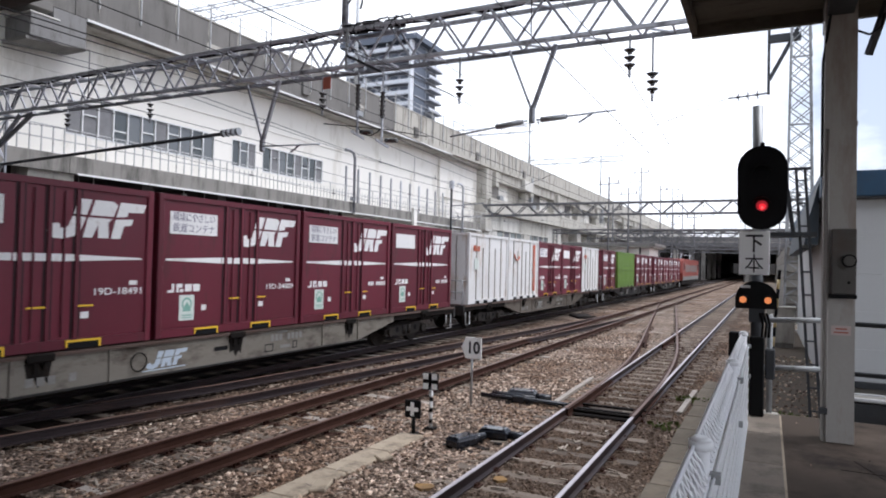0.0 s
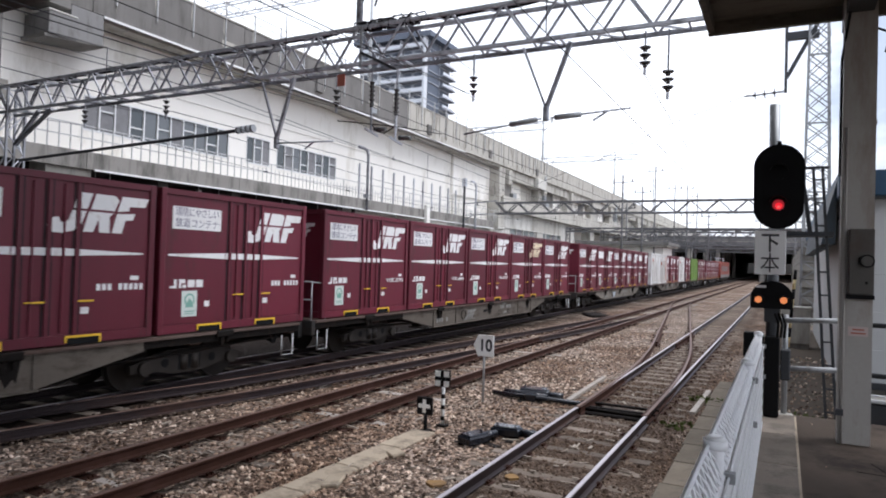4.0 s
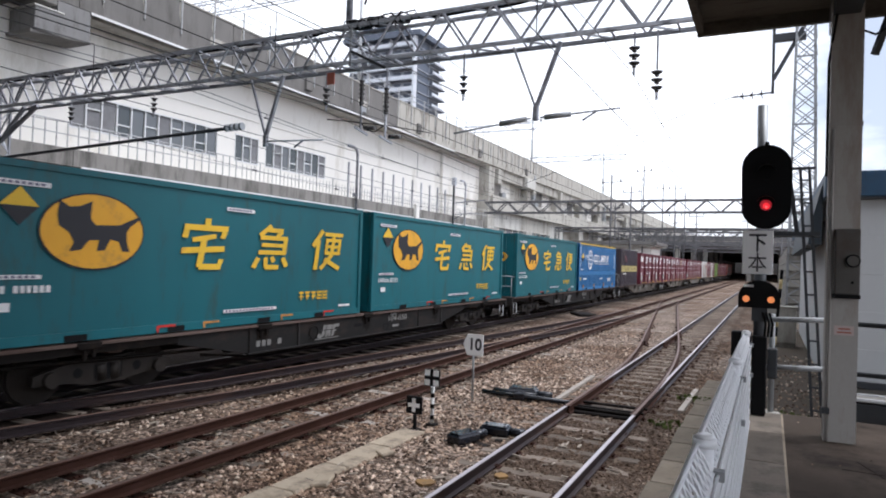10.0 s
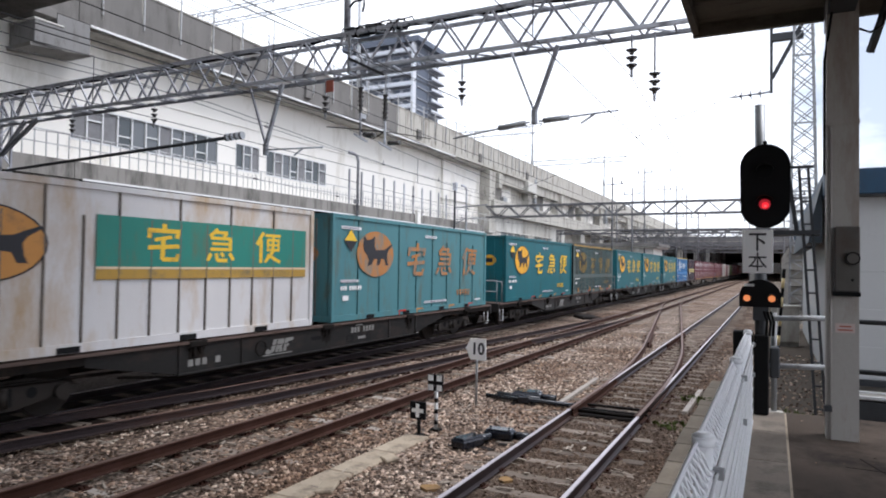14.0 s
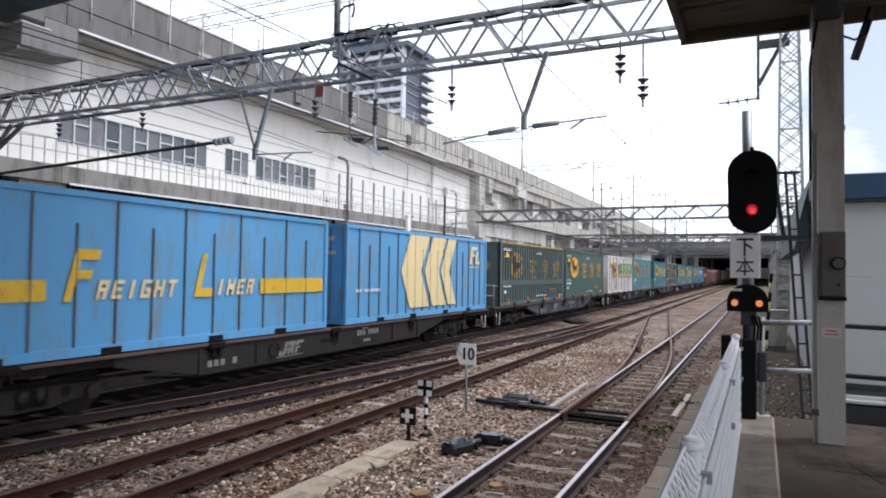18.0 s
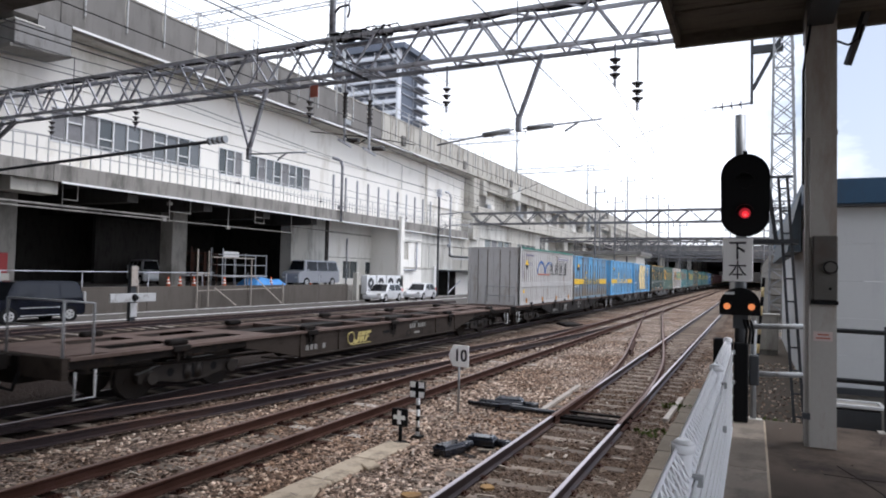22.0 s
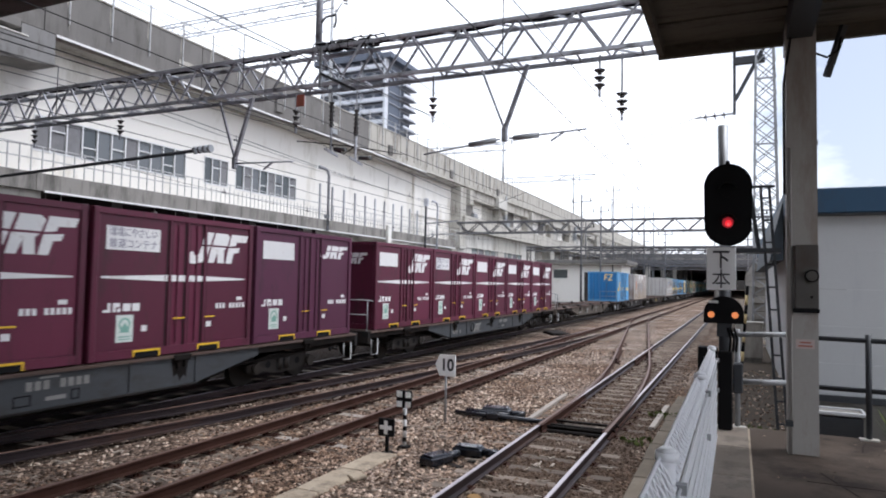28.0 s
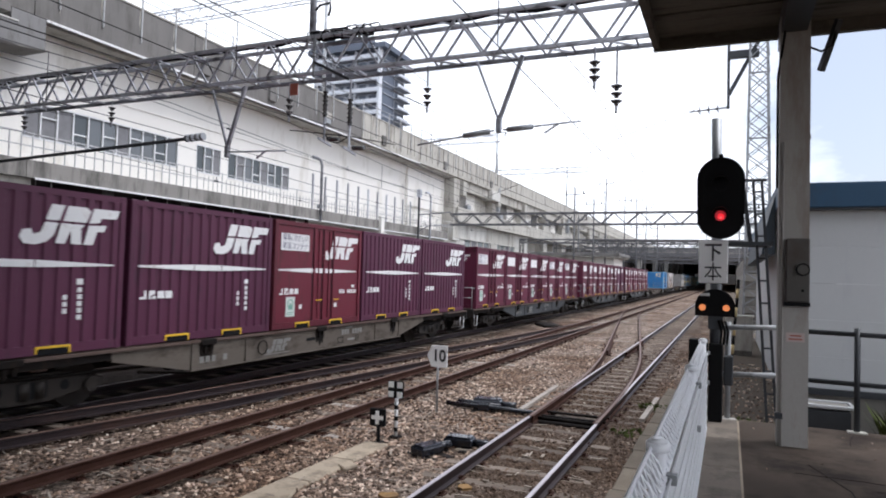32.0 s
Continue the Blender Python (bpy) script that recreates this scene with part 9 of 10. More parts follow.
    for pts in (((0.1, 1.75), (0.2, 1.75), (0.26, 2.3), (0.16, 2.3)), ((0.261, 2.3), (0.25, 2.19), (0.46, 2.19), (0.48, 2.3)), ((0.235, 2.06), (0.225, 1.97), (0.4, 1.97), (0.415, 2.06)), ((0.5, 2.3), (0.5, 2.21), (0.84, 2.21), (0.84, 2.3)), ((0.7, 2.2), (0.5, 1.86), (0.62, 1.86), (0.82, 2.2)), ((0.46, 1.85), (0.44, 1.75), (0.78, 1.75), (0.8, 1.85))):
        prism(b, pts, 1, -0.034, -0.028)
    part("end_logo", b, M_PALEYELLOW, c, "pale yellow block logo")
    K["fb"] = c


make_kinds()


def flat_wagon():
    """An empty container wagon; its middle on the rails is the origin."""
    w = thing("container_wagon", "grey-brown container flat wagon with fish-belly side sills", "freight wagon", "container wagons")
    E = 9.75
    for sx in (-1, 1):
        b = bm_new()
        xa, xb = (1.12, 1.22) if sx > 0 else (-1.22, -1.12)
        prism(b, [(-5.95, 0.899), (-5.95, 0.74), (-4.25, 0.4), (4.25, 0.4), (5.95, 0.74), (5.95, 0.899)], 0, xa, xb)
        part("side_sill", b, M_FRAME, w)
        for s in (-1, 1) if sx > 0 else ():
            part("sill_end", box(bm_new(), xa, xb, min(s * 5.951, s * E), max(s * 5.951, s * E), 0.77, 0.899), M_UNDER, w, "dark sill end over the bogie")
        for y in (-4.2, -2.7, 2.75, 4.2) if sx > 0 else ():
            part("web_stiffener", box(bm_new(), 1.221, 1.25, y - 0.025, y + 0.025, 0.401, 0.898), M_FRAME, w)
        b = bm_new()
        box(b, min(xa, xb) - (0.05 if sx < 0 else 0), max(xa, xb) + (0.05 if sx > 0 else 0), -E, E, 0.9, 0.95)
        part("sill_flange", b, M_FRAMEBROWN, w)
        b = bm_new()
        box(b, min(xa, xb) - (0.05 if sx < 0 else 0), max(xa, xb) + (0.05 if sx > 0 else 0), -4.25, 4.25, 0.375, 0.399)
        part("sill_foot", b, M_FRAME, w)
    part("centre_sill", box(bm_new(), -0.28, 0.28, -9.9, 9.9, 0.5, 0.93), M_UNDER, w)
    for y in (-9.7, -7.1, -5.0, -3.0, -1.0, 1.0, 3.0, 5.0, 7.1, 9.7):
        part("cross_member", box(bm_new(), -1.119, 1.119, y - 0.12, y + 0.12, 0.72, 0.945), M_FRAMEBROWN, w)
    for s in (-1, 1):
        b = bm_new()
        for xa, xb in ((-1.119, -0.8), (-0.25, 0.25), (0.8, 1.119)):
            box(b, xa, xb, min(s * 5.1, s * 9.0), max(s * 5.1, s * 9.0), 0.946, 0.956)
        for ya, yb in ((5.1, 5.6), (7.0, 7.4), (8.7, 9.0)):
            for xa, xb in ((-0.8, -0.25), (0.25, 0.8)):
                box(b, xa, xb, min(s * ya, s * yb), max(s * ya, s * yb), 0.947, 0.957)
        box(b, -1.119, 1.119, min(s * 9.0, s * 9.8), max(s * 9.0, s * 9.8), 0.957, 0.965)
        part("deck_plate", b, M_FRAMEBROWN, w)
        part("end_sill", box(bm_new(), -1.24, 1.24, min(s * 9.75, s * 9.87), max(s * 9.75, s * 9.87), 0.62, 0.95, 0.01), M_FRAME, w)
        cp = part("coupler", box(bm_new(), -0.09, 0.09, min(s * 9.87, s * 10.14), max(s * 9.87, s * 10.14), 0.76, 0.94, 0.02), M_UNDER, w)
        b = bm_new()
        prism(b, [(-0.17, s * 10.0), (0.17, s * 10.0), (0.2, s * 10.19), (0.02, s * 10.12), (-0.12, s * 10.19)], 2, 0.74, 0.97)
        part("knuckle", b, M_UNDER, cp)
        b = bm_new()
        tube(b, [(0.25, s * 9.85, 0.72), (0.3, s * 10.0, 0.42), (0.22, s * 10.17, 0.5)], 0.03)
        part("brake_hose", b, M_BLACK, w)
        for sx in (-1, 1):
            b = bm_new()
            xx = sx * 1.2
            tube(b, [(xx, s * 9.62, 0.72), (xx, s * 9.62, 0.3), (xx, s * 9.28, 0.3), (xx, s * 9.28, 0.72)], 0.017)
            part("foot_step", b, M_PALESTEEL, w, "pale foot step")
    b = bm_new()
    tube(b, [(1.15, -9.8, 0.95), (1.15, -9.8, 1.8), (-0.2, -9.8, 1.8), (-0.2, -9.8, 0.95)], 0.022)
    tube(b, [(1.15, -9.8, 1.4), (-0.2, -9.8, 1.4)], 0.018)
    tube(b, [(1.15, -9.8, 1.8), (1.15, -9.3, 1.75), (1.15, -9.3, 0.95)], 0.02)
    part("end_rail", b, M_MAST, w, "thin grey end handrail")
    # hinged lock brackets, stains and card holders on the sill that faces the platform
    for i in range(5):
        y = -7.648 + i * PITCH
        b = bm_new()
        box(b, 1.221, 1.3, y - 0.2, y + 0.2, 0.84, 0.955, 0.015)
        box(b, 1.221, 1.27, y - 0.09, y - 0.02, 0.68, 0.839, 0.01)
        box(b, 1.221, 1.27, y + 0.06, y + 0.12, 0.72, 0.839, 0.01)
        part("lock_bracket", b, M_UNDER, w, "black hinged lock bracket")
        if abs(y) < 5:
            st = bm_new()
            prism(st, [(y - 0.2, 0.83), (y - 0.15, 0.56), (y - 0.06, 0.6), (y, 0.47), (y + 0.09, 0.58), (y + 0.14, 0.52), (y + 0.2, 0.83)], 0, 1.2202, 1.2212)
            part("grease_stain", st, M_UNDER, w, "dark grease run down the sill")
    for y, wd in ((0.82, 0.26), (1.7, 0.14)):
        b = bm_new()
        for q0, q1, z0, z1 in ((0, wd, 0.46, 0.48), (0, wd, 0.6, 0.62), (0, 0.02, 0.48, 0.6), (wd - 0.02, wd, 0.48, 0.6)):
            rect(b, y + q0, y + q1, z0, z1, 1.2205)
        part("card_holder", b, M_BLACK, w)
    part("sill_slot", box(bm_new(), 1.2203, 1.2225, -0.55, -0.2, 0.63, 0.71), M_BLACK, w)
    rod_rig = bm_new()
    tube(rod_rig, [(0.98, -5.2, 0.46), (1.0, -4.0, 0.3), (1.0, 4.0, 0.3), (0.98, 5.2, 0.46)], 0.022)
    part("brake_rod", rod_rig, M_UNDER, w)
    part("brake_wheel", tube(bm_new(), [(1.26, -2.2 + 0.15 * math.cos(2 * math.pi * k / 14), 0.64 + 0.15 * math.sin(2 * math.pi * k / 14)) for k in range(15)], 0.013), M_UNDER, w, "rusty hand brake wheel")
    b = bm_new()
    slanted_logo(b, -1.95, 0.5, 0.66, 0.27, 1.2205)
    rect(b, -2.1, -1.2, 0.455, 0.475, 1.2205)
    part("logo", b, M_STENCIL, w, "worn slanted block logo")
    b = bm_new()
    digits(b, 1.0, 0.67, 8, 1.2205, 0.13, 0.13)
    part("wagon_number", b, M_STENCIL, w)
    b = bm_new()
    rect(b, 1.3, 1.62, 0.5, 0.56, 1.2205)
    rect(b, 1.2, 1.5, 0.83, 0.86, 1.2205)
    part("number_mark", b, M_STENCIL, w)
    b = bm_new()
    digits(b, -4.0, 0.5, 5, 1.2205, 0.12, 0.16)
    part("stencil", b, M_STENCIL, w)
    for y, l in ((-2.9, 0.9), (0.4, 1.4), (2.4, 0.8)):
        part("underframe_box", box(bm_new(), -0.95, -0.35 if y < 0 else 0.95, y, y + l, 0.32, 0.7, 0.02), M_UNDER, w)
    part("air_tank", rod(bm_new(), (0.6, -4.2, 0.5), (0.6, -3.0, 0.5), 0.16, 12), M_UNDER, w)
    part("pipe_run", tube(bm_new(), [(1.0, -9.2, 0.68), (1.0, -5, 0.55), (1.0, 5, 0.55), (1.0, 9.2, 0.68)], 0.03), M_UNDER, w)
    for s in (-1, 1):
        bg = part("bogie", box(bm_new(), -0.95, 0.95, s * 7.1 - 0.14, s * 7.1 + 0.14, 0.42, 0.66, 0.02), M_UNDER, w)
        for sx in (-1, 1):
            b = bm_new()
            xc = sx * 0.93
            prism(b, [(s * 7.1 - 1.2, 0.48), (s * 7.1 - 1.2, 0.34), (s * 7.1 - 0.7, 0.32), (s * 7.1 - 0.3, 0.24), (s * 7.1 + 0.3, 0.24), (s * 7.1 + 0.7, 0.32), (s * 7.1 + 1.2, 0.34), (s * 7.1 + 1.2, 0.48), (s * 7.1 + 0.5, 0.66), (s * 7.1 - 0.5, 0.66)], 0, xc - 0.05, xc + 0.05)
            part("side_frame", b, M_WHEEL, bg)
            op = box(bm_new(), xc - 0.056, xc + 0.056, s * 7.1 - 0.24, s * 7.1 + 0.24, 0.3, 0.55)
            for q in (-0.52, 0.52):
                rod(op, (xc - 0.054, s * 7.1 + q, 0.45), (xc + 0.054, s * 7.1 + q, 0.45), 0.08, 10)
            part("frame_opening", op, M_BLACK, bg)
            if sx < 0:
                continue
            for q in (-0.95, 0.95):
                part("axle_box", rod(bm_new(), (0.985, s * 7.1 + q, 0.405), (1.06, s * 7.1 + q, 0.405), 0.12, 12), M_WHEEL, bg)
            for q in (-0.12, 0.12):
                part("spring", rod(bm_new(), (xc + 0.02, s * 7.1 + q, 0.3), (xc + 0.02, s * 7.1 + q, 0.56), 0.09, 10), M_WHEEL, bg)
    return w


def wheelset_mesh():
    b = bm_new()
    rod(b, (-0.9, 0, 0), (0.9, 0, 0), 0.07, 8)
    for s in (-1, 1):
        rod(b, (s * 0.5, 0, 0), (s * 0.53, 0, 0), 0.43, 26)
        rod(b, (s * 0.53, 0, 0), (s * 0.63, 0, 0), 0.405, 26)
        for k in range(3):
            a = 2.1 * k
            box(b, s * 0.632 - 0.003, s * 0.632 + 0.003, 0.22 * math.cos(a) - 0.05, 0.22 * math.cos(a) + 0.05, 0.22 * math.sin(a) - 0.05, 0.22 * math.sin(a) + 0.05)
    return finish(b, "wheelset", M_WHEEL)


WHEELSET = wheelset_mesh()
first_wagon = flat_wagon()
WHEELS = []
for bg in [o for o in first_wagon.children if o.name.startswith("bogie")]:
    yc = 7.1 if max(v.co.y for v in bg.data.vertices) > 0 else -7.1
    for q in (-0.95, 0.95):
        WHEELS.append((share("wheelset", WHEELSET, bg, pose(0, yc + q, 0.405)), yc + q))

# what each wagon carries, from its rear to its front: kind and distance from the rear coupling
ROW12 = [0.69 + i * PITCH for i in range(5)]
TWO31 = (0.7, 10.35)


def row(codes):
    return [(k, ROW12[i]) for i, k in enumerate(codes.split())]


LOADS = {
    -2: row("jd jb jd jd jb"),
    -1: [("jd", ROW12[0]), ("gr", ROW12[1] + 0.6), ("jd", ROW12[3]), ("jb", ROW12[4])],
    0: row("wh wr jd jb wh"),
    1: row("jd jb jd jd jb"),
    2: row("jd jd jd jd jd"),
    3: [("nv", 1.0), ("jb", 8.85 - 0.1), ("jd", 8.85 - 0.1 + PITCH), ("jd", 8.85 - 0.1 + 2 * PITCH)],
    4: [("te", TWO31[0]), ("eco", TWO31[1])],
    5: [("te", TWO31[0]), ("te", TWO31[1])],
    6: [("te", TWO31[0] + 0.37), ("tw", TWO31[1] + 0.25)],
    7: [("wg", TWO31[0] - 0.2), ("tf", TWO31[1])],
    8: [("tw", TWO31[0] + 0.13), ("te", TWO31[1])],
    9: [("fl", TWO31[0]), ("fc", TWO31[1] + 0.28)],
    10: [("sp", TWO31[0] + 0.15), ("fd", TWO31[1])],
    11: [],
    12: [("fb", 0.45), ("wc", 10.48)],
    13: [],
    14: row("jb jd jb jb jb"),
    15: row("jb jb jb jd jp"),
    16: row("jd jb jb jd jd"),
    17: row("jr jr jd jr jr"),
}


def run(t):
    """How far the coupling behind wagon 0 stands along the track at t seconds: the train gathers speed."""
    return 19.80 + 7.7875 * t + 0.08286 * t * t - 1.78e-5 * t ** 3 - 2.58e-6 * t ** 4


# the couplings hold some wagons back or forward of the even spacing
SLACK = {2: -0.33, 12: -0.25, 15: 0.1, 16: -0.33, 17: -0.3}
WAGON_NUMBERS = {4: "104-1450", 5: "104-650", 10: "104-2163", 16: "104-1760"}
SERIALS = {(1, 1): "19D-18491", (1, 2): "19D-34809", (2, 0): "V19C-5195", (2, 1): "V19C-33044", (2, 2): "19D-37997", (4, 0): "UV51A-35041", (5, 1): "UV51A-35131"}
MOVERS = []
used = set()
for k, load in LOADS.items():
    if k == -2:
        wag = first_wagon
    else:
        wag = copy_thing(first_wagon, Matrix())
        WHEELS += [(o, 0) for o in wag.children_recursive if o.name.startswith("wheelset")]
    if k in WAGON_NUMBERS:
        for o in [o for o in wag.children if o.name.startswith("wagon_number")]:
            bpy.data.objects.remove(o)
        word("wagon_number", WAGON_NUMBERS[k], 0.2, M_STENCIL, wag, on_side(1.2215, 1.55, 0.73), 0.98, bold=0.012)
    if k == 1:
        for o in wag.children:
            if o.name.startswith(("side_sill", "web_stiffener")):
                o.material_slots[0].link = "OBJECT"
                o.material_slots[0].material = M_FRAMELIGHT
            if o.name.startswith("logo"):
                o.material_slots[0].link = "OBJECT"
                o.material_slots[0].material = M_BLUEWHITE
    if k in (14, 15, 16):
        for o in wag.children:
            if o.name.startswith(("side_sill", "web_stiffener")):
                o.material_slots[0].link = "OBJECT"
                o.material_slots[0].material = M_FRAMEBLUE
    if k in (0, 2, 3, 17):
        for o in wag.children:
            if o.name.startswith(("side_sill", "sill_foot", "web_stiffener")):
                o.material_slots[0].link = "OBJECT"
                o.material_slots[0].material = M_FRAMETAN
    if not load:
        tagged(wag, "empty brown-grey container flat wagon, its deck bare")
        for i in range(5):
            for sx in (-1, 1):
                y = -7.648 + i * PITCH
                part("lock_block", box(bm_new(), sx * 1.13 - 0.09, sx * 1.13 + 0.09, y - 0.22, y + 0.22, 0.951, 1.06, 0.03), M_UNDER, wag, "black folded container lock")
        for o in wag.children:
            if o.name.startswith(("logo", "brake_wheel")) and k == 11:
                o.material_slots[0].link = "OBJECT"
                o.material_slots[0].material = M_GOLD
    MOVERS.append((wag, -CAR * k + 10.2 + SLACK.get(k, 0), 0.0))
    if k in (11, 13):
        for o in wag.children:
            if o.name.startswith(("side_sill", "sill_foot", "end_sill", "web_stiffener")):
                o.material_slots[0].link = "OBJECT"
                o.material_slots[0].material = M_RUSTFRAME if k == 11 else M_FRAMETAN
    for i, (kind, off) in enumerate(load):
        if kind in used or (k, i) in SERIALS:
            c = copy_thing(KINDS[kind], Matrix())
        else:
            c = KINDS[kind]
            used.add(kind)
        if (k, i) in SERIALS:
            for o in [o for o in c.children if o.name.startswith("serial_mark")]:
                bpy.data.objects.remove(o)
            wide = kind == "te"
            word("serial_mark", SERIALS[k, i], 0.16 if wide else 0.15, M_WHITEPAINT, c, on_side(1.229 if wide else 1.191, 0.84 if wide else 3.12, 0.8 if wide else 0.83), 0.98 if wide else 0.84, bold=0.012)
        if k in (14, 15, 16) and kind in ("jb", "jd"):
            for o in c.children:
                if o.data.materials[0] == M_MAROON:
                    o.material_slots[0].link = "OBJECT"
                    o.material_slots[0].material = M_PLUM
        if k == 6 and kind == "tw":
            tagged(c, "grey-teal grimy ribbed wing container with smeared ochre figures")
            for o in c.children:
                for old, fresh in ((M_TEALGREY, M_GREYGRIME), (M_YELLOW, M_OCHRE)):
                    if o.data.materials[0] == old:
                        o.material_slots[0].link = "OBJECT"
                        o.material_slots[0].material = fresh
        if k == 8 and kind == "te":
            tagged(c, "grimy dark green container with a yellow oval emblem and figures")
            for o in c.children:
                if o.data.materials[0] in (M_TEAL, M_YELLOW):
                    o.material_slots[0].link = "OBJECT"
                    o.material_slots[0].material = M_TEALGREEN if o.data.materials[0] == M_TEAL else M_OCHRE
            for o in wag.children:
                if o.name.startswith(("side_sill", "web_stiffener")):
                    o.material_slots[0].link = "OBJECT"
                    o.material_slots[0].material = M_FRAMEBLUE
        if (k, i) == (2, 3):
            for o in c.children:
                if o.name.startswith("logo"):
                    o.material_slots[0].link = "OBJECT"
                    o.material_slots[0].material = M_CREAM
        MOVERS.append((c, -CAR * k + off + SLACK.get(k, 0), DECK))


def locomotive():
    l = thing("locomotive", "red electric locomotive with a grey lower body", "locomotive")
    b = bm_new()
    prism(b, [(-9.4, 1.0), (-9.7, 1.9), (-9.3, 3.3), (-8.9, 3.6), (8.9, 3.6), (9.3, 3.3), (9.7, 1.9), (9.4, 1.0)], 0, -1.4, 1.4)
    part("body", b, M_LOCORED, l)
    part("lower_band", box(bm_new(), -1.42, 1.42, -9.3, 9.3, 1.0, 1.5), M_LOCOGREY, l, "grey lower band")
    part("underframe", box(bm_new(), -1.2, 1.2, -9.0, 9.0, 0.5, 0.99), M_UNDER, l)
    for s in (-1, 1):
        part("cab_window", box(bm_new(), -1.1, 1.1, min(s * 9.35, s * 9.62), max(s * 9.35, s * 9.62), 2.3, 3.0), M_GLASS, l)
        part("side_window", box(bm_new(), 1.401, 1.41, s * 8.3 - 0.4, s * 8.3 + 0.4, 2.3, 3.0), M_GLASS, l)
        b = bm_new()
        bar(b, (-0.6, s * 5, 3.6), (-0.6, s * 5 + 1.2, 4.3), 0.05, 0.05)
        bar(b, (0.6, s * 5, 3.6), (0.6, s * 5 + 1.2, 4.3), 0.05, 0.05)
        bar(b, (-0.8, s * 5 + 1.2, 4.3), (0.8, s * 5 + 1.2, 4.3), 0.06, 0.06)
        part("pantograph", b, M_GANTRY, l)
        for q in (-1.2, 1.2):
            part("wheelset", rod(bm_new(), (-0.62, s * 6 + q, 0.5), (0.62, s * 6 + q, 0.5), 0.5, 18), M_WHEEL, l)
        part("coupler", box(bm_new(), -0.15, 0.15, min(s * 9.3, s * 10.1), max(s * 9.3, s * 10.1), 0.75, 0.95), M_UNDER, l)
    for y in range(-6, 7, 2):
        part("louvre", box(bm_new(), 1.401, 1.415, y - 0.7, y + 0.7, 2.0, 2.9), M_LOCOGREY, l)
    return l


MOVERS.append((locomotive(), CAR * 3 + 10.2, 0.0))


def motions():
    times = [0, 2, 4, 6, 8, 10, 12, 14, 16, 18, 20, 22, 24, 26, 28, 30, 32]
    for ob, off, z in MOVERS:
        walk(ob, [(t, pose(TRAIN_X, run(t) + off, z)) for t in times])
    # every wheel turns alike
    turns = {}
    for ob, y in WHEELS:
        y = round(ob.matrix_basis.translation.y, 3)
        if y not in turns:
            walk(ob, [(k / 30, Matrix.Translation((0, y, 0.405)) @ Matrix.Rotation(-(run(k / 30) - run(0)) / 0.405, 4, "X")) for k in range(961)])
            turns[y] = ob
        else:
            ob.rotation_mode = "QUATERNION"
            src = turns[y].animation_data
            ad = ob.animation_data_create()
            ad.action = src.action
            ad.action_slot = src.action_slot


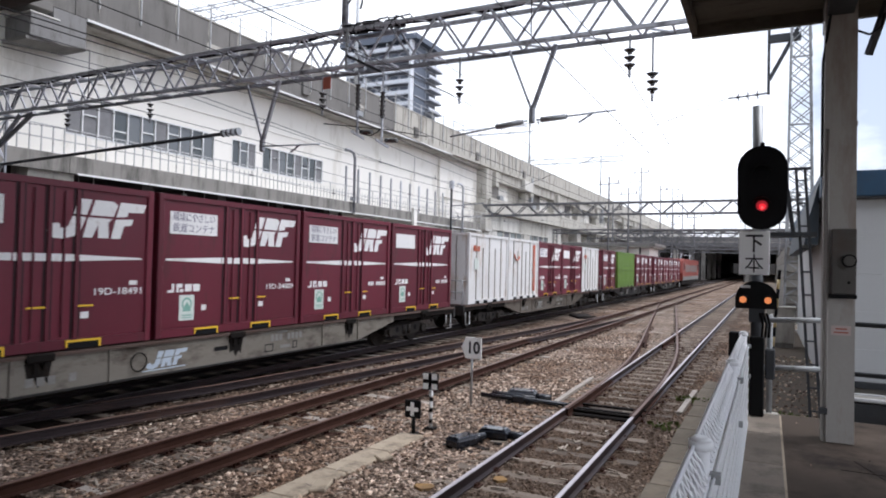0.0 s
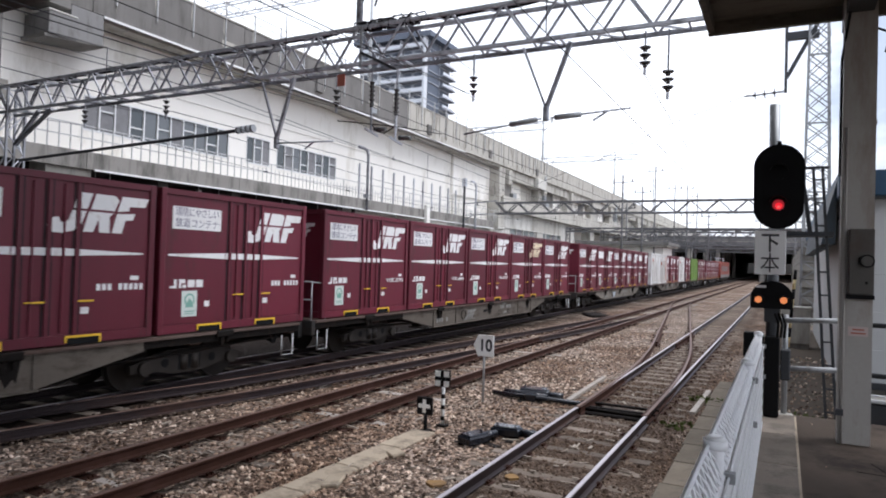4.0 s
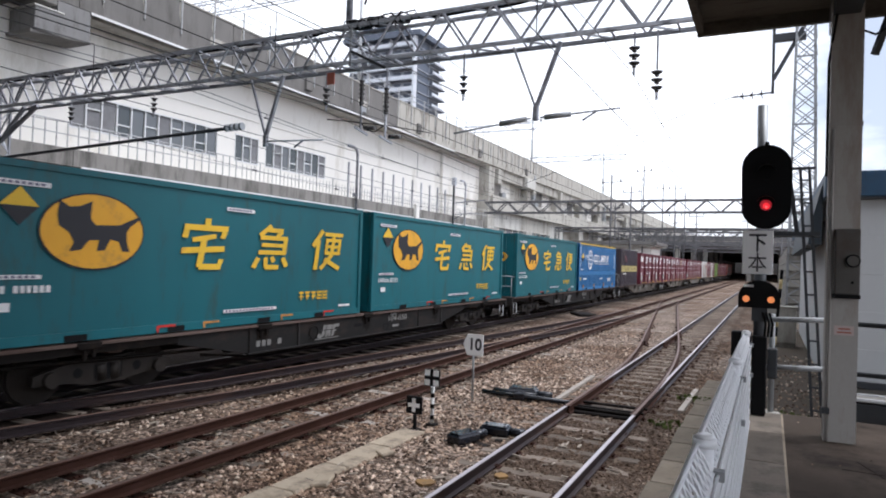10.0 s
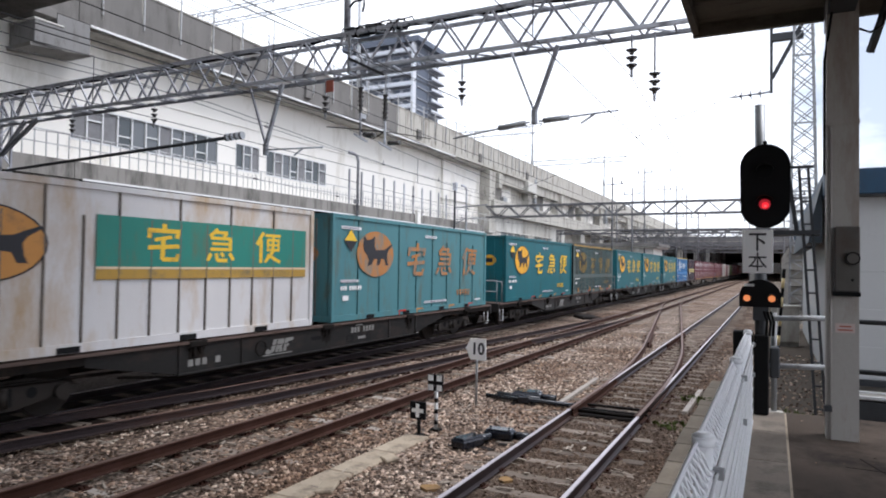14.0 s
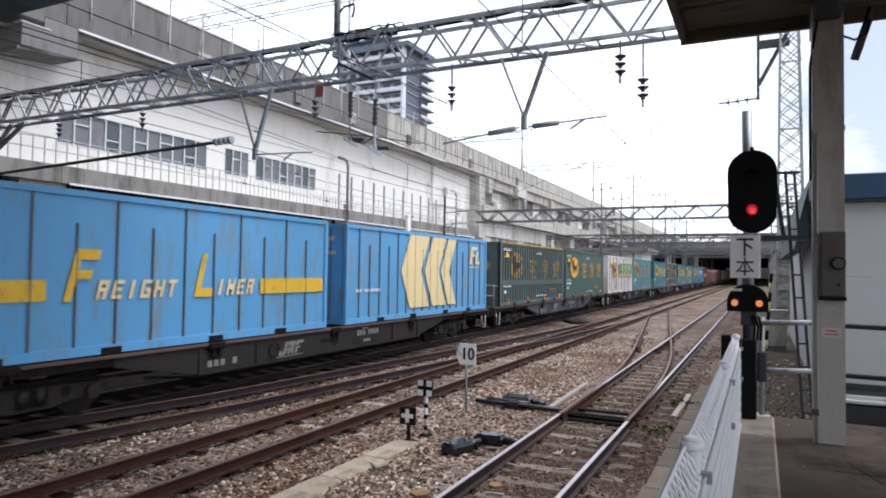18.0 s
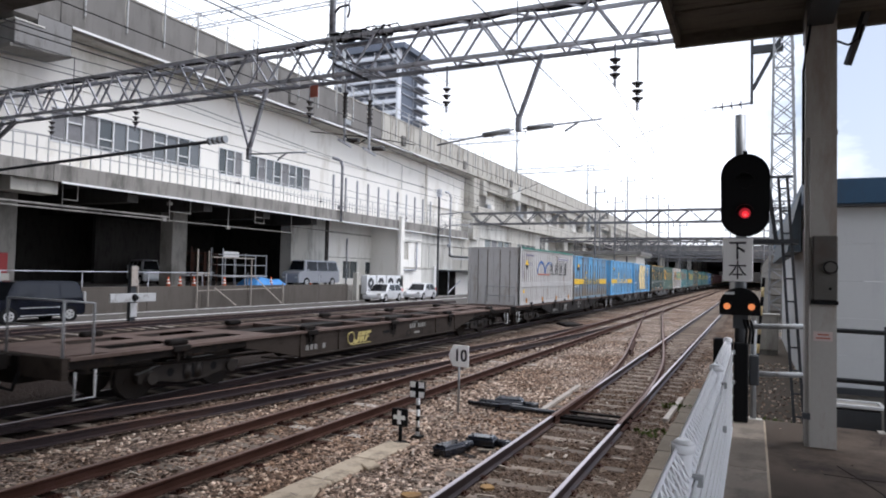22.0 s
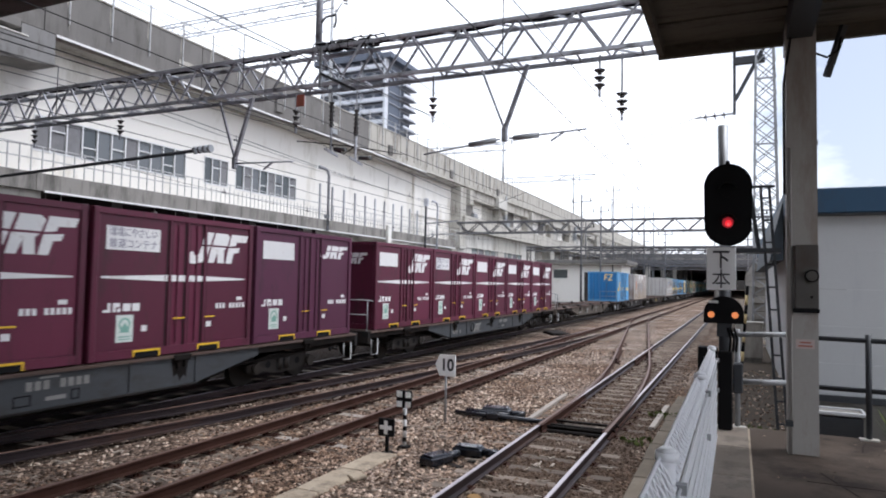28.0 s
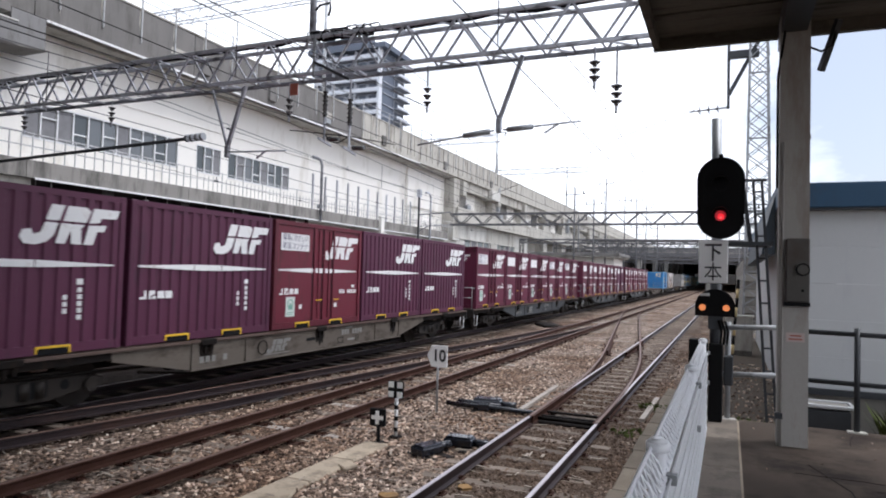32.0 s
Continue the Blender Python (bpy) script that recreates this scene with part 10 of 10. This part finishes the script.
# ---- vehicles and clutter by the road ----
def car(name, x, y, turn, L, W, H, paint, label, boxy=0.0):
    """A parked car that looks along its +y. boxy: 0 hatchback, 1 van."""
    c = thing(name, label, "car", "parked cars", m=pose(x, y, GZ, 0, 0, turn))
    h, r, f = W / 2, -L / 2, L / 2
    belt = 0.56 * H
    nose = f - (0.24 - 0.1 * boxy) * L
    b = bm_new()
    prism(b, [(r + 0.06, 0.25), (r, 0.5), (r + 0.03, 0.8), (r + 0.1, belt), (nose, belt + 0.02), (f - 0.25, belt - 0.14 + 0.1 * boxy), (f - 0.04, belt - 0.28 + 0.1 * boxy), (f, 0.5), (f - 0.05, 0.25)], 0, -h, h)
    bmesh.ops.bevel(b, geom=list(b.edges), offset=0.06, segments=2, affect="EDGES")
    part("body", b, paint, c)
    rear_top, front_top = r + 0.2 + 0.35 * (1 - boxy), nose - 0.75 + 0.45 * boxy
    b = bm_new()
    ring = []
    for yy, zz, ww in ((r + 0.06, belt - 0.03, h - 0.03), (rear_top, H - 0.05, h - 0.2), (rear_top + 0.4, H, h - 0.2), (front_top - 0.3, H, h - 0.2), (front_top, H - 0.05, h - 0.2), (nose + 0.02, belt - 0.03, h - 0.03)):
        ring.append((b.verts.new((-ww, yy, zz)), b.verts.new((ww, yy, zz))))
    for p, q in zip(ring, ring[1:]):
        b.faces.new((p[0], p[1], q[1], q[0]))
    b.faces.new([p[0] for p in ring])
    b.faces.new([p[1] for p in ring][::-1])
    b.faces.new((ring[0][0], ring[-1][0], ring[-1][1], ring[0][1]))
    bmesh.ops.bevel(b, geom=list(b.edges), offset=0.05, segments=2, affect="EDGES")
    part("cabin", b, paint, c)

    def glass(nm, pts, s):
        """A pane on the sloping cabin side."""
        b2 = bm_new()
        k = 0.17 / (H - belt)
        vs = [b2.verts.new((s * (h - 0.03 - k * (zz - belt + 0.03) + 0.012), yy, zz)) for yy, zz in pts]
        b2.faces.new(vs)
        part(nm, b2, M_CARGLASS, c)
    n = 3 if boxy > 0.5 else 2
    lo, hi = belt + 0.05, H - 0.12
    for s in (-1, 1):
        for k in range(n):
            ua, ub = k / n, (k + 1) / n
            la, lb = r + 0.22, nose - 0.28
            ta, tb = rear_top + 0.08, front_top - 0.12
            glass("side_window", [(la + (lb - la) * ua + 0.03, lo), (la + (lb - la) * ub - 0.05, lo), (ta + (tb - ta) * ub - 0.05, hi), (ta + (tb - ta) * ua + 0.03, hi)], s)
    for nm, ya, za, yb, zb, wa, wb in (("windscreen", nose - 0.03, belt + 0.04, front_top + 0.04, H - 0.1, h - 0.14, h - 0.27), ("rear_window", r + 0.08, belt + 0.1, rear_top - 0.05, H - 0.12, h - 0.16, h - 0.28)):
        b = bm_new()
        d = 0.02 if nm == "windscreen" else -0.03
        b.faces.new([b.verts.new(q) for q in ((-wa, ya + d, za), (wa, ya + d, za), (wb, yb + d, zb), (-wb, yb + d, zb))])
        part(nm, b, M_CARGLASS, c)
    for s in (-1, 1):
        part("headlight", box(bm_new(), s * (h - 0.24) - 0.15, s * (h - 0.24) + 0.15, f - 0.16, f + 0.005, 0.6, 0.74, 0.03), M_ALU, c)
        part("tail_light", box(bm_new(), s * (h - 0.1) - 0.07, s * (h - 0.1) + 0.07, r - 0.01, r + 0.12, 0.72, 1.05 + 0.3 * boxy, 0.03), M_ALU if boxy > 0.7 else M_REDINK, c)
        part("mirror", box(bm_new(), s * (h + 0.06) - 0.09, s * (h + 0.06) + 0.09, nose - 0.42, nose - 0.3, belt + 0.02, belt + 0.18, 0.03), paint, c)
        part("door_line", box(bm_new(), min(s * h, s * (h + 0.003)), max(s * h, s * (h + 0.003)), -0.1, -0.085, 0.35, belt - 0.06), M_BLACK, c)
        if paint is M_CARBLACK:
            for z in (0.3, 0.62):
                part("side_moulding", box(bm_new(), min(s * (h + 0.001), s * (h + 0.016)), max(s * (h + 0.001), s * (h + 0.016)), r + 0.3 * L, f - 0.3 * L, z, z + 0.035), M_ALU, c, "bright side moulding")
        for yw in (r + 0.19 * L, f - 0.19 * L):
            part("wheel_arch", rod(bm_new(), (s * (h - 0.1), yw, 0.31), (s * (h + 0.004), yw, 0.31), 0.37, 20), M_BLACK, c)
            wh = part("wheel", rod(bm_new(), (s * (h - 0.2), yw, 0.31), (s * (h + 0.012), yw, 0.31), 0.31, 20), M_BLACK, c)
            part("rim", rod(bm_new(), (s * (h + 0.013), yw, 0.31), (s * (h + 0.022), yw, 0.31), 0.21, 16), M_ALU, wh)
            for k in range(5):
                a = 2 * math.pi * k / 5
                part("rim_gap", rod(bm_new(), (s * (h + 0.0225), yw + 0.12 * math.cos(a), 0.31 + 0.12 * math.sin(a)), (s * (h + 0.026), yw + 0.12 * math.cos(a), 0.31 + 0.12 * math.sin(a)), 0.04, 6), M_BLACK, wh)
    return c


GZ = -0.16
M_CARGLASS = plain("tinted_car_glass", (0.01, 0.011, 0.014), 0.15)
M_CARBLACK = surface("black_car_paint", (0.006, 0.007, 0.012), (0.01, 0.012, 0.018), 0.15, 0.0, 40, 1, 0.0, spec=0.4)
M_CARSILVER = surface("silver_car_paint", (0.66, 0.67, 0.69), (0.74, 0.75, 0.77), 0.25, 0.2, 40, 1, 0.0, coat=0.6)
M_CARGREY = surface("grey_van_paint", (0.26, 0.27, 0.3), (0.32, 0.33, 0.36), 0.35, 0.2, 40, 1, 0.0, coat=0.4)
M_TARP = surface("blue_tarpaulin", (0.05, 0.22, 0.55), (0.08, 0.3, 0.65), 0.5, 0, 20, 3, 0.4)
M_HYDRANT = plain("faded_red_cabinet", (0.3, 0.03, 0.03), 0.55)
M_CONE = plain("orange_cone", (0.55, 0.09, 0.02), 0.6)
car("minivan", -27.95, 17.75, 180, 4.2, 1.7, 1.75, M_CARBLACK, "shiny black minivan parked beside the road", 0.75)
car("car", -27.6, 46.9, 186, 4.4, 1.7, 1.5, M_CARSILVER, "silver hatchback parked by the pale wall")
car("car", -27.3, 52.9, 187, 4.3, 1.7, 1.5, M_CARSILVER, "silver car parked nose out by the wall")
car("car", -22.3, 57.2, 186, 4.3, 1.7, 1.5, M_CARSILVER, "silver car parked near the shed")
car("car", -21.6, 62.4, 188, 4.3, 1.7, 1.5, M_CARSILVER, "white-silver car in a row by the shed")
car("car", -21.2, 67.8, 185, 4.3, 1.7, 1.5, M_CARSILVER, "pale car at the end of the row")
GZ = 1.02
car("van", -32.1, 43.1, 180, 5.5, 1.7, 2.05, M_CARGREY, "grey van parked under the viaduct", 1.0)
car("van", -39.5, 33.4, 250, 3.3, 1.4, 1.75, M_CARSILVER, "pale small truck in the dark parking", 1.0)


def traffic_cone(x, y):
    c = thing("traffic_cone", "orange traffic cone with white bands", "traffic cone", "traffic cones", m=pose(x, y, 1.02))
    part("base", box(bm_new(), -0.18, 0.18, -0.18, 0.18, 0, 0.04), M_BLACK, c)
    part("cone", rod(bm_new(), (0, 0, 0.04), (0, 0, 0.7), 0.15, 12, 0.03), M_CONE, c)
    for z, r in ((0.25, 0.108), (0.45, 0.071)):
        part("white_band", rod(bm_new(), (0, 0, z), (0, 0, z + 0.1), r + 0.006, 12, r - 0.012), M_WHITEPAINT, c)
    return c


for x, y in ((-31.6, 26.2), (-31.6, 28.4), (-31.5, 29.2), (-31.5, 32.9), (-31.4, 37.4), (-31.4, 42.0), (-31.8, 30.6)):
    traffic_cone(x, y)
tarp = thing("tarpaulin_heap", "crumpled blue tarpaulin over a heap of material", "tarpaulin", m=pose(-32.2, 37.6, 1.02))
bm = bm_new()
bmesh.ops.create_grid(bm, x_segments=16, y_segments=24, size=1.0)
for v in bm.verts:
    x, y = v.co.x, v.co.y
    e = max(0.0, 1 - max(abs(x), abs(y)) ** 3)
    v.co = Vector((x * 1.0, y * 1.9, 0.02 + e * (0.75 - 0.25 * y) * (0.8 + 0.35 * noise.noise(Vector((x * 2, y * 3, 1))))))
part("sheet", bm, M_TARP, tarp)
for i, (y, l) in enumerate(((30.9, 2.2), (33.0, 4.3))):
    rk = thing("steel_rack", "rusty scaffold rack with pipes under the viaduct", "rack", "scaffold racks", m=pose(-33.4 + 0.6 * i, y, 1.02))
    for yy in (0, l / 2, l):
        for xx in (0, 1.0):
            part("upright", bar(bm_new(), (xx, yy, 0), (xx, yy, 2.3 + 0.3 * (yy == 0)), 0.06, 0.06), M_RAIL if i == 0 else M_GALV, rk)
    for z in (0.7, 1.5, 2.2):
        for xx in (0, 1.0):
            part("ledger", bar(bm_new(), (xx, 0, z), (xx, l, z), 0.05, 0.05), M_RAIL if i == 0 else M_GALV, rk)
    for k in range(6):
        part("pipe", rod(bm_new(), (0.1 + 0.15 * k, -0.2, 0.76), (0.1 + 0.15 * k, l + 0.3, 0.76), 0.05, 6), M_GALV, rk)
sg = thing("white_sign_board", "plain white sign board on posts under the viaduct", "sign", m=pose(-32.0, 34.0, 1.02))
part("board", box(bm_new(), -0.03, 0.03, -0.7, 0.7, 1.95, 2.4), M_WHITEPAINT, sg)
for yy in (-0.5, 0.5):
    part("post", bar(bm_new(), (-0.06, yy, 0), (-0.06, yy, 2.35), 0.05, 0.05), M_GALV, sg)
bx_ = thing("hydrant_cabinet", "faded red hydrant cabinet on a pale block by the pier", "hydrant cabinet", m=pose(-33.0, 19.3, 1.02))
part("cabinet", box(bm_new(), -0.09, 0.25, -0.6, 0.42, 0.8, 1.8, 0.02), M_HYDRANT, bx_, "faded red cabinet")
part("plinth", box(bm_new(), -0.09, 0.3, -0.7, 0.5, 0, 0.799, 0.02), M_CONCRETE, bx_, "pale concrete plinth")
xs_ = thing("crossbuck_marker", "weathered white cross-shaped marker on a dark post beyond the tracks", "marker", m=pose(-23.8, 19.5, -0.24))
part("post", box(bm_new(), -0.1, 0.1, -0.13, 0.13, 0, 2.6), M_DARKSTEEL, xs_)
part("arm", box(bm_new(), 0.102, 0.18, -1.15, 1.1, 1.04, 1.4, 0.01), M_PALESTEEL, xs_)
part("knob", rod(bm_new(), (0.181, 0.02, 1.22), (0.3, 0.02, 1.22), 0.16, 12, 0.09), M_BLACK, xs_, "black lamp boss")
part("upper_plate", box(bm_new(), 0.102, 0.16, -0.16, 0.16, 1.7, 2.55, 0.01), M_PALEWOOD, xs_)
part("lower_plate", box(bm_new(), 0.102, 0.16, -0.16, 0.16, 0.4, 0.99, 0.01), M_PALESTEEL, xs_)
def cooling_unit(y):
    u = thing("cooling_unit", "white outdoor cooling unit with a dark fan grille", "cooling unit", "outdoor cooling units", m=pose(-30.0, y, -0.16))
    part("case", box(bm_new(), -0.3, 0.3, -0.72, 0.72, 0.5, 2.1, 0.03), M_SASH, u)
    part("stand", box(bm_new(), -0.25, 0.25, -0.65, 0.65, 0, 0.499), M_DARKCONC, u)
    part("fan", rod(bm_new(), (0.301, -0.1, 1.42), (0.32, -0.1, 1.42), 0.48, 18), M_DARKSTEEL, u, "dark round fan grille")
    part("hub", rod(bm_new(), (0.321, -0.1, 1.42), (0.34, -0.1, 1.42), 0.14, 10), M_SASH, u)


for y in (48.4, 50.1, 51.8, 53.3):
    cooling_unit(y)
bol = thing("bollard", "pale concrete bollard at the road edge", "bollard", m=pose(-29.9, 46.3, -0.16))
part("shaft", box(bm_new(), -0.2, 0.2, -0.2, 0.2, 0, 2.3, 0.03), M_CONCRETE, bol)

# ---- loose ballast stones ----
def stones(name, n, area, seed, z=-0.228, size=1.0, material=None):
    rg = np.random.RandomState(seed)
    x0, x1, y0, y1 = area
    base = np.array([(1, 0, -0.25), (-0.3, 0.95, -0.3), (-0.7, -0.75, -0.2), (0.25, 0.2, 0.8), (0.6, -0.6, 0.45), (-0.6, 0.1, 0.55)])
    tris = np.array([(0, 1, 3), (1, 5, 3), (5, 2, 4), (3, 5, 4), (0, 3, 4), (2, 0, 4), (1, 2, 5)])
    u = rg.rand(n)
    y = y0 + (y1 - y0) * u ** 1.5
    x = x0 + (x1 - x0) * rg.rand(n)
    for c, hw in ((NEAR_X, 0.09), (MID_X, 0.09), (TRAIN_X, 0.09)):
        for s in (-0.5, 0.5):
            keep = abs(x - c - s * GAUGE) > hw
            x, y = x[keep], y[keep]
    # the sleepers of the near track lie bare
    ph = (y - 1.5) / 0.62
    bare = (abs(x - NEAR_X) < 1.0) & (abs(ph - np.round(ph)) < 0.19) & (rg.rand(len(x)) < 0.72)
    x, y = x[~bare], y[~bare]
    n = len(x)
    r = size * (0.015 + 0.032 * rg.rand(n) ** 1.3)
    a = rg.rand(n) * 6.283
    ca, sa = np.cos(a), np.sin(a)
    j = base[None] * (1 + 0.35 * (rg.rand(n, 6, 3) - 0.5)) * r[:, None, None]
    v = np.empty((n, 6, 3))
    v[..., 0] = j[..., 0] * ca[:, None] - j[..., 1] * sa[:, None] + x[:, None]
    v[..., 1] = j[..., 0] * sa[:, None] + j[..., 1] * ca[:, None] + y[:, None]
    v[..., 2] = j[..., 2] * 0.8 + z + (0.02 * size * rg.rand(n))[:, None]
    f = (tris[None] + 6 * np.arange(n)[:, None, None]).reshape(-1, 3)
    me = bpy.data.meshes.new(name)
    me.from_pydata(v.reshape(-1, 3).tolist(), [], f.tolist())
    me.materials.append(material or M_STONE)
    tagged(new(name, me), "loose grey and brown ballast stones", "ballast", kind="stuff")


def splinters():
    """Weathered chips of wood and slag scattered along the tracks."""
    rg = random.Random(77)
    b = bm_new()
    for k in range(620):
        c = rg.choice((NEAR_X, NEAR_X, MID_X, MID_X, -4.4, -8.2))
        x, y = c + rg.gauss(0, 0.55), 4 + 24 * rg.random() ** 1.3
        if any(abs(abs(x - q) - GAUGE / 2) < 0.1 for q in (NEAR_X, MID_X)):
            continue
        l, w, a = rg.uniform(0.05, 0.26), rg.uniform(0.012, 0.035), rg.choice((0.0, 0.0, 1.57)) + rg.gauss(0, 0.35)
        dx, dy = 0.5 * l * math.cos(a), 0.5 * l * math.sin(a)
        z = -0.2 + 0.02 * rg.random()
        bar(b, (x - dx, y - dy, z), (x + dx, y + dy, z + rg.uniform(-0.01, 0.015)), w, 0.5 * w)
    lone("wood_chips", b, M_CHIP, "pale weathered wood chips scattered on the ballast", "debris", kind="stuff")


splinters()
stones("ballast_stones", 26000, (-9.6, -1.2, 3.2, 26), 11)
stones("ballast_stones", 14000, (-6.2, -1.2, 3.2, 15), 12)
stones("rubble", 2600, (-0.25, 2.4, 7.6, 17), 13, 0.415, 0.75)
stones("platform_grit", 700, (0.15, 4.0, 1.0, 7.4), 14, 0.922, 0.3)

motions()
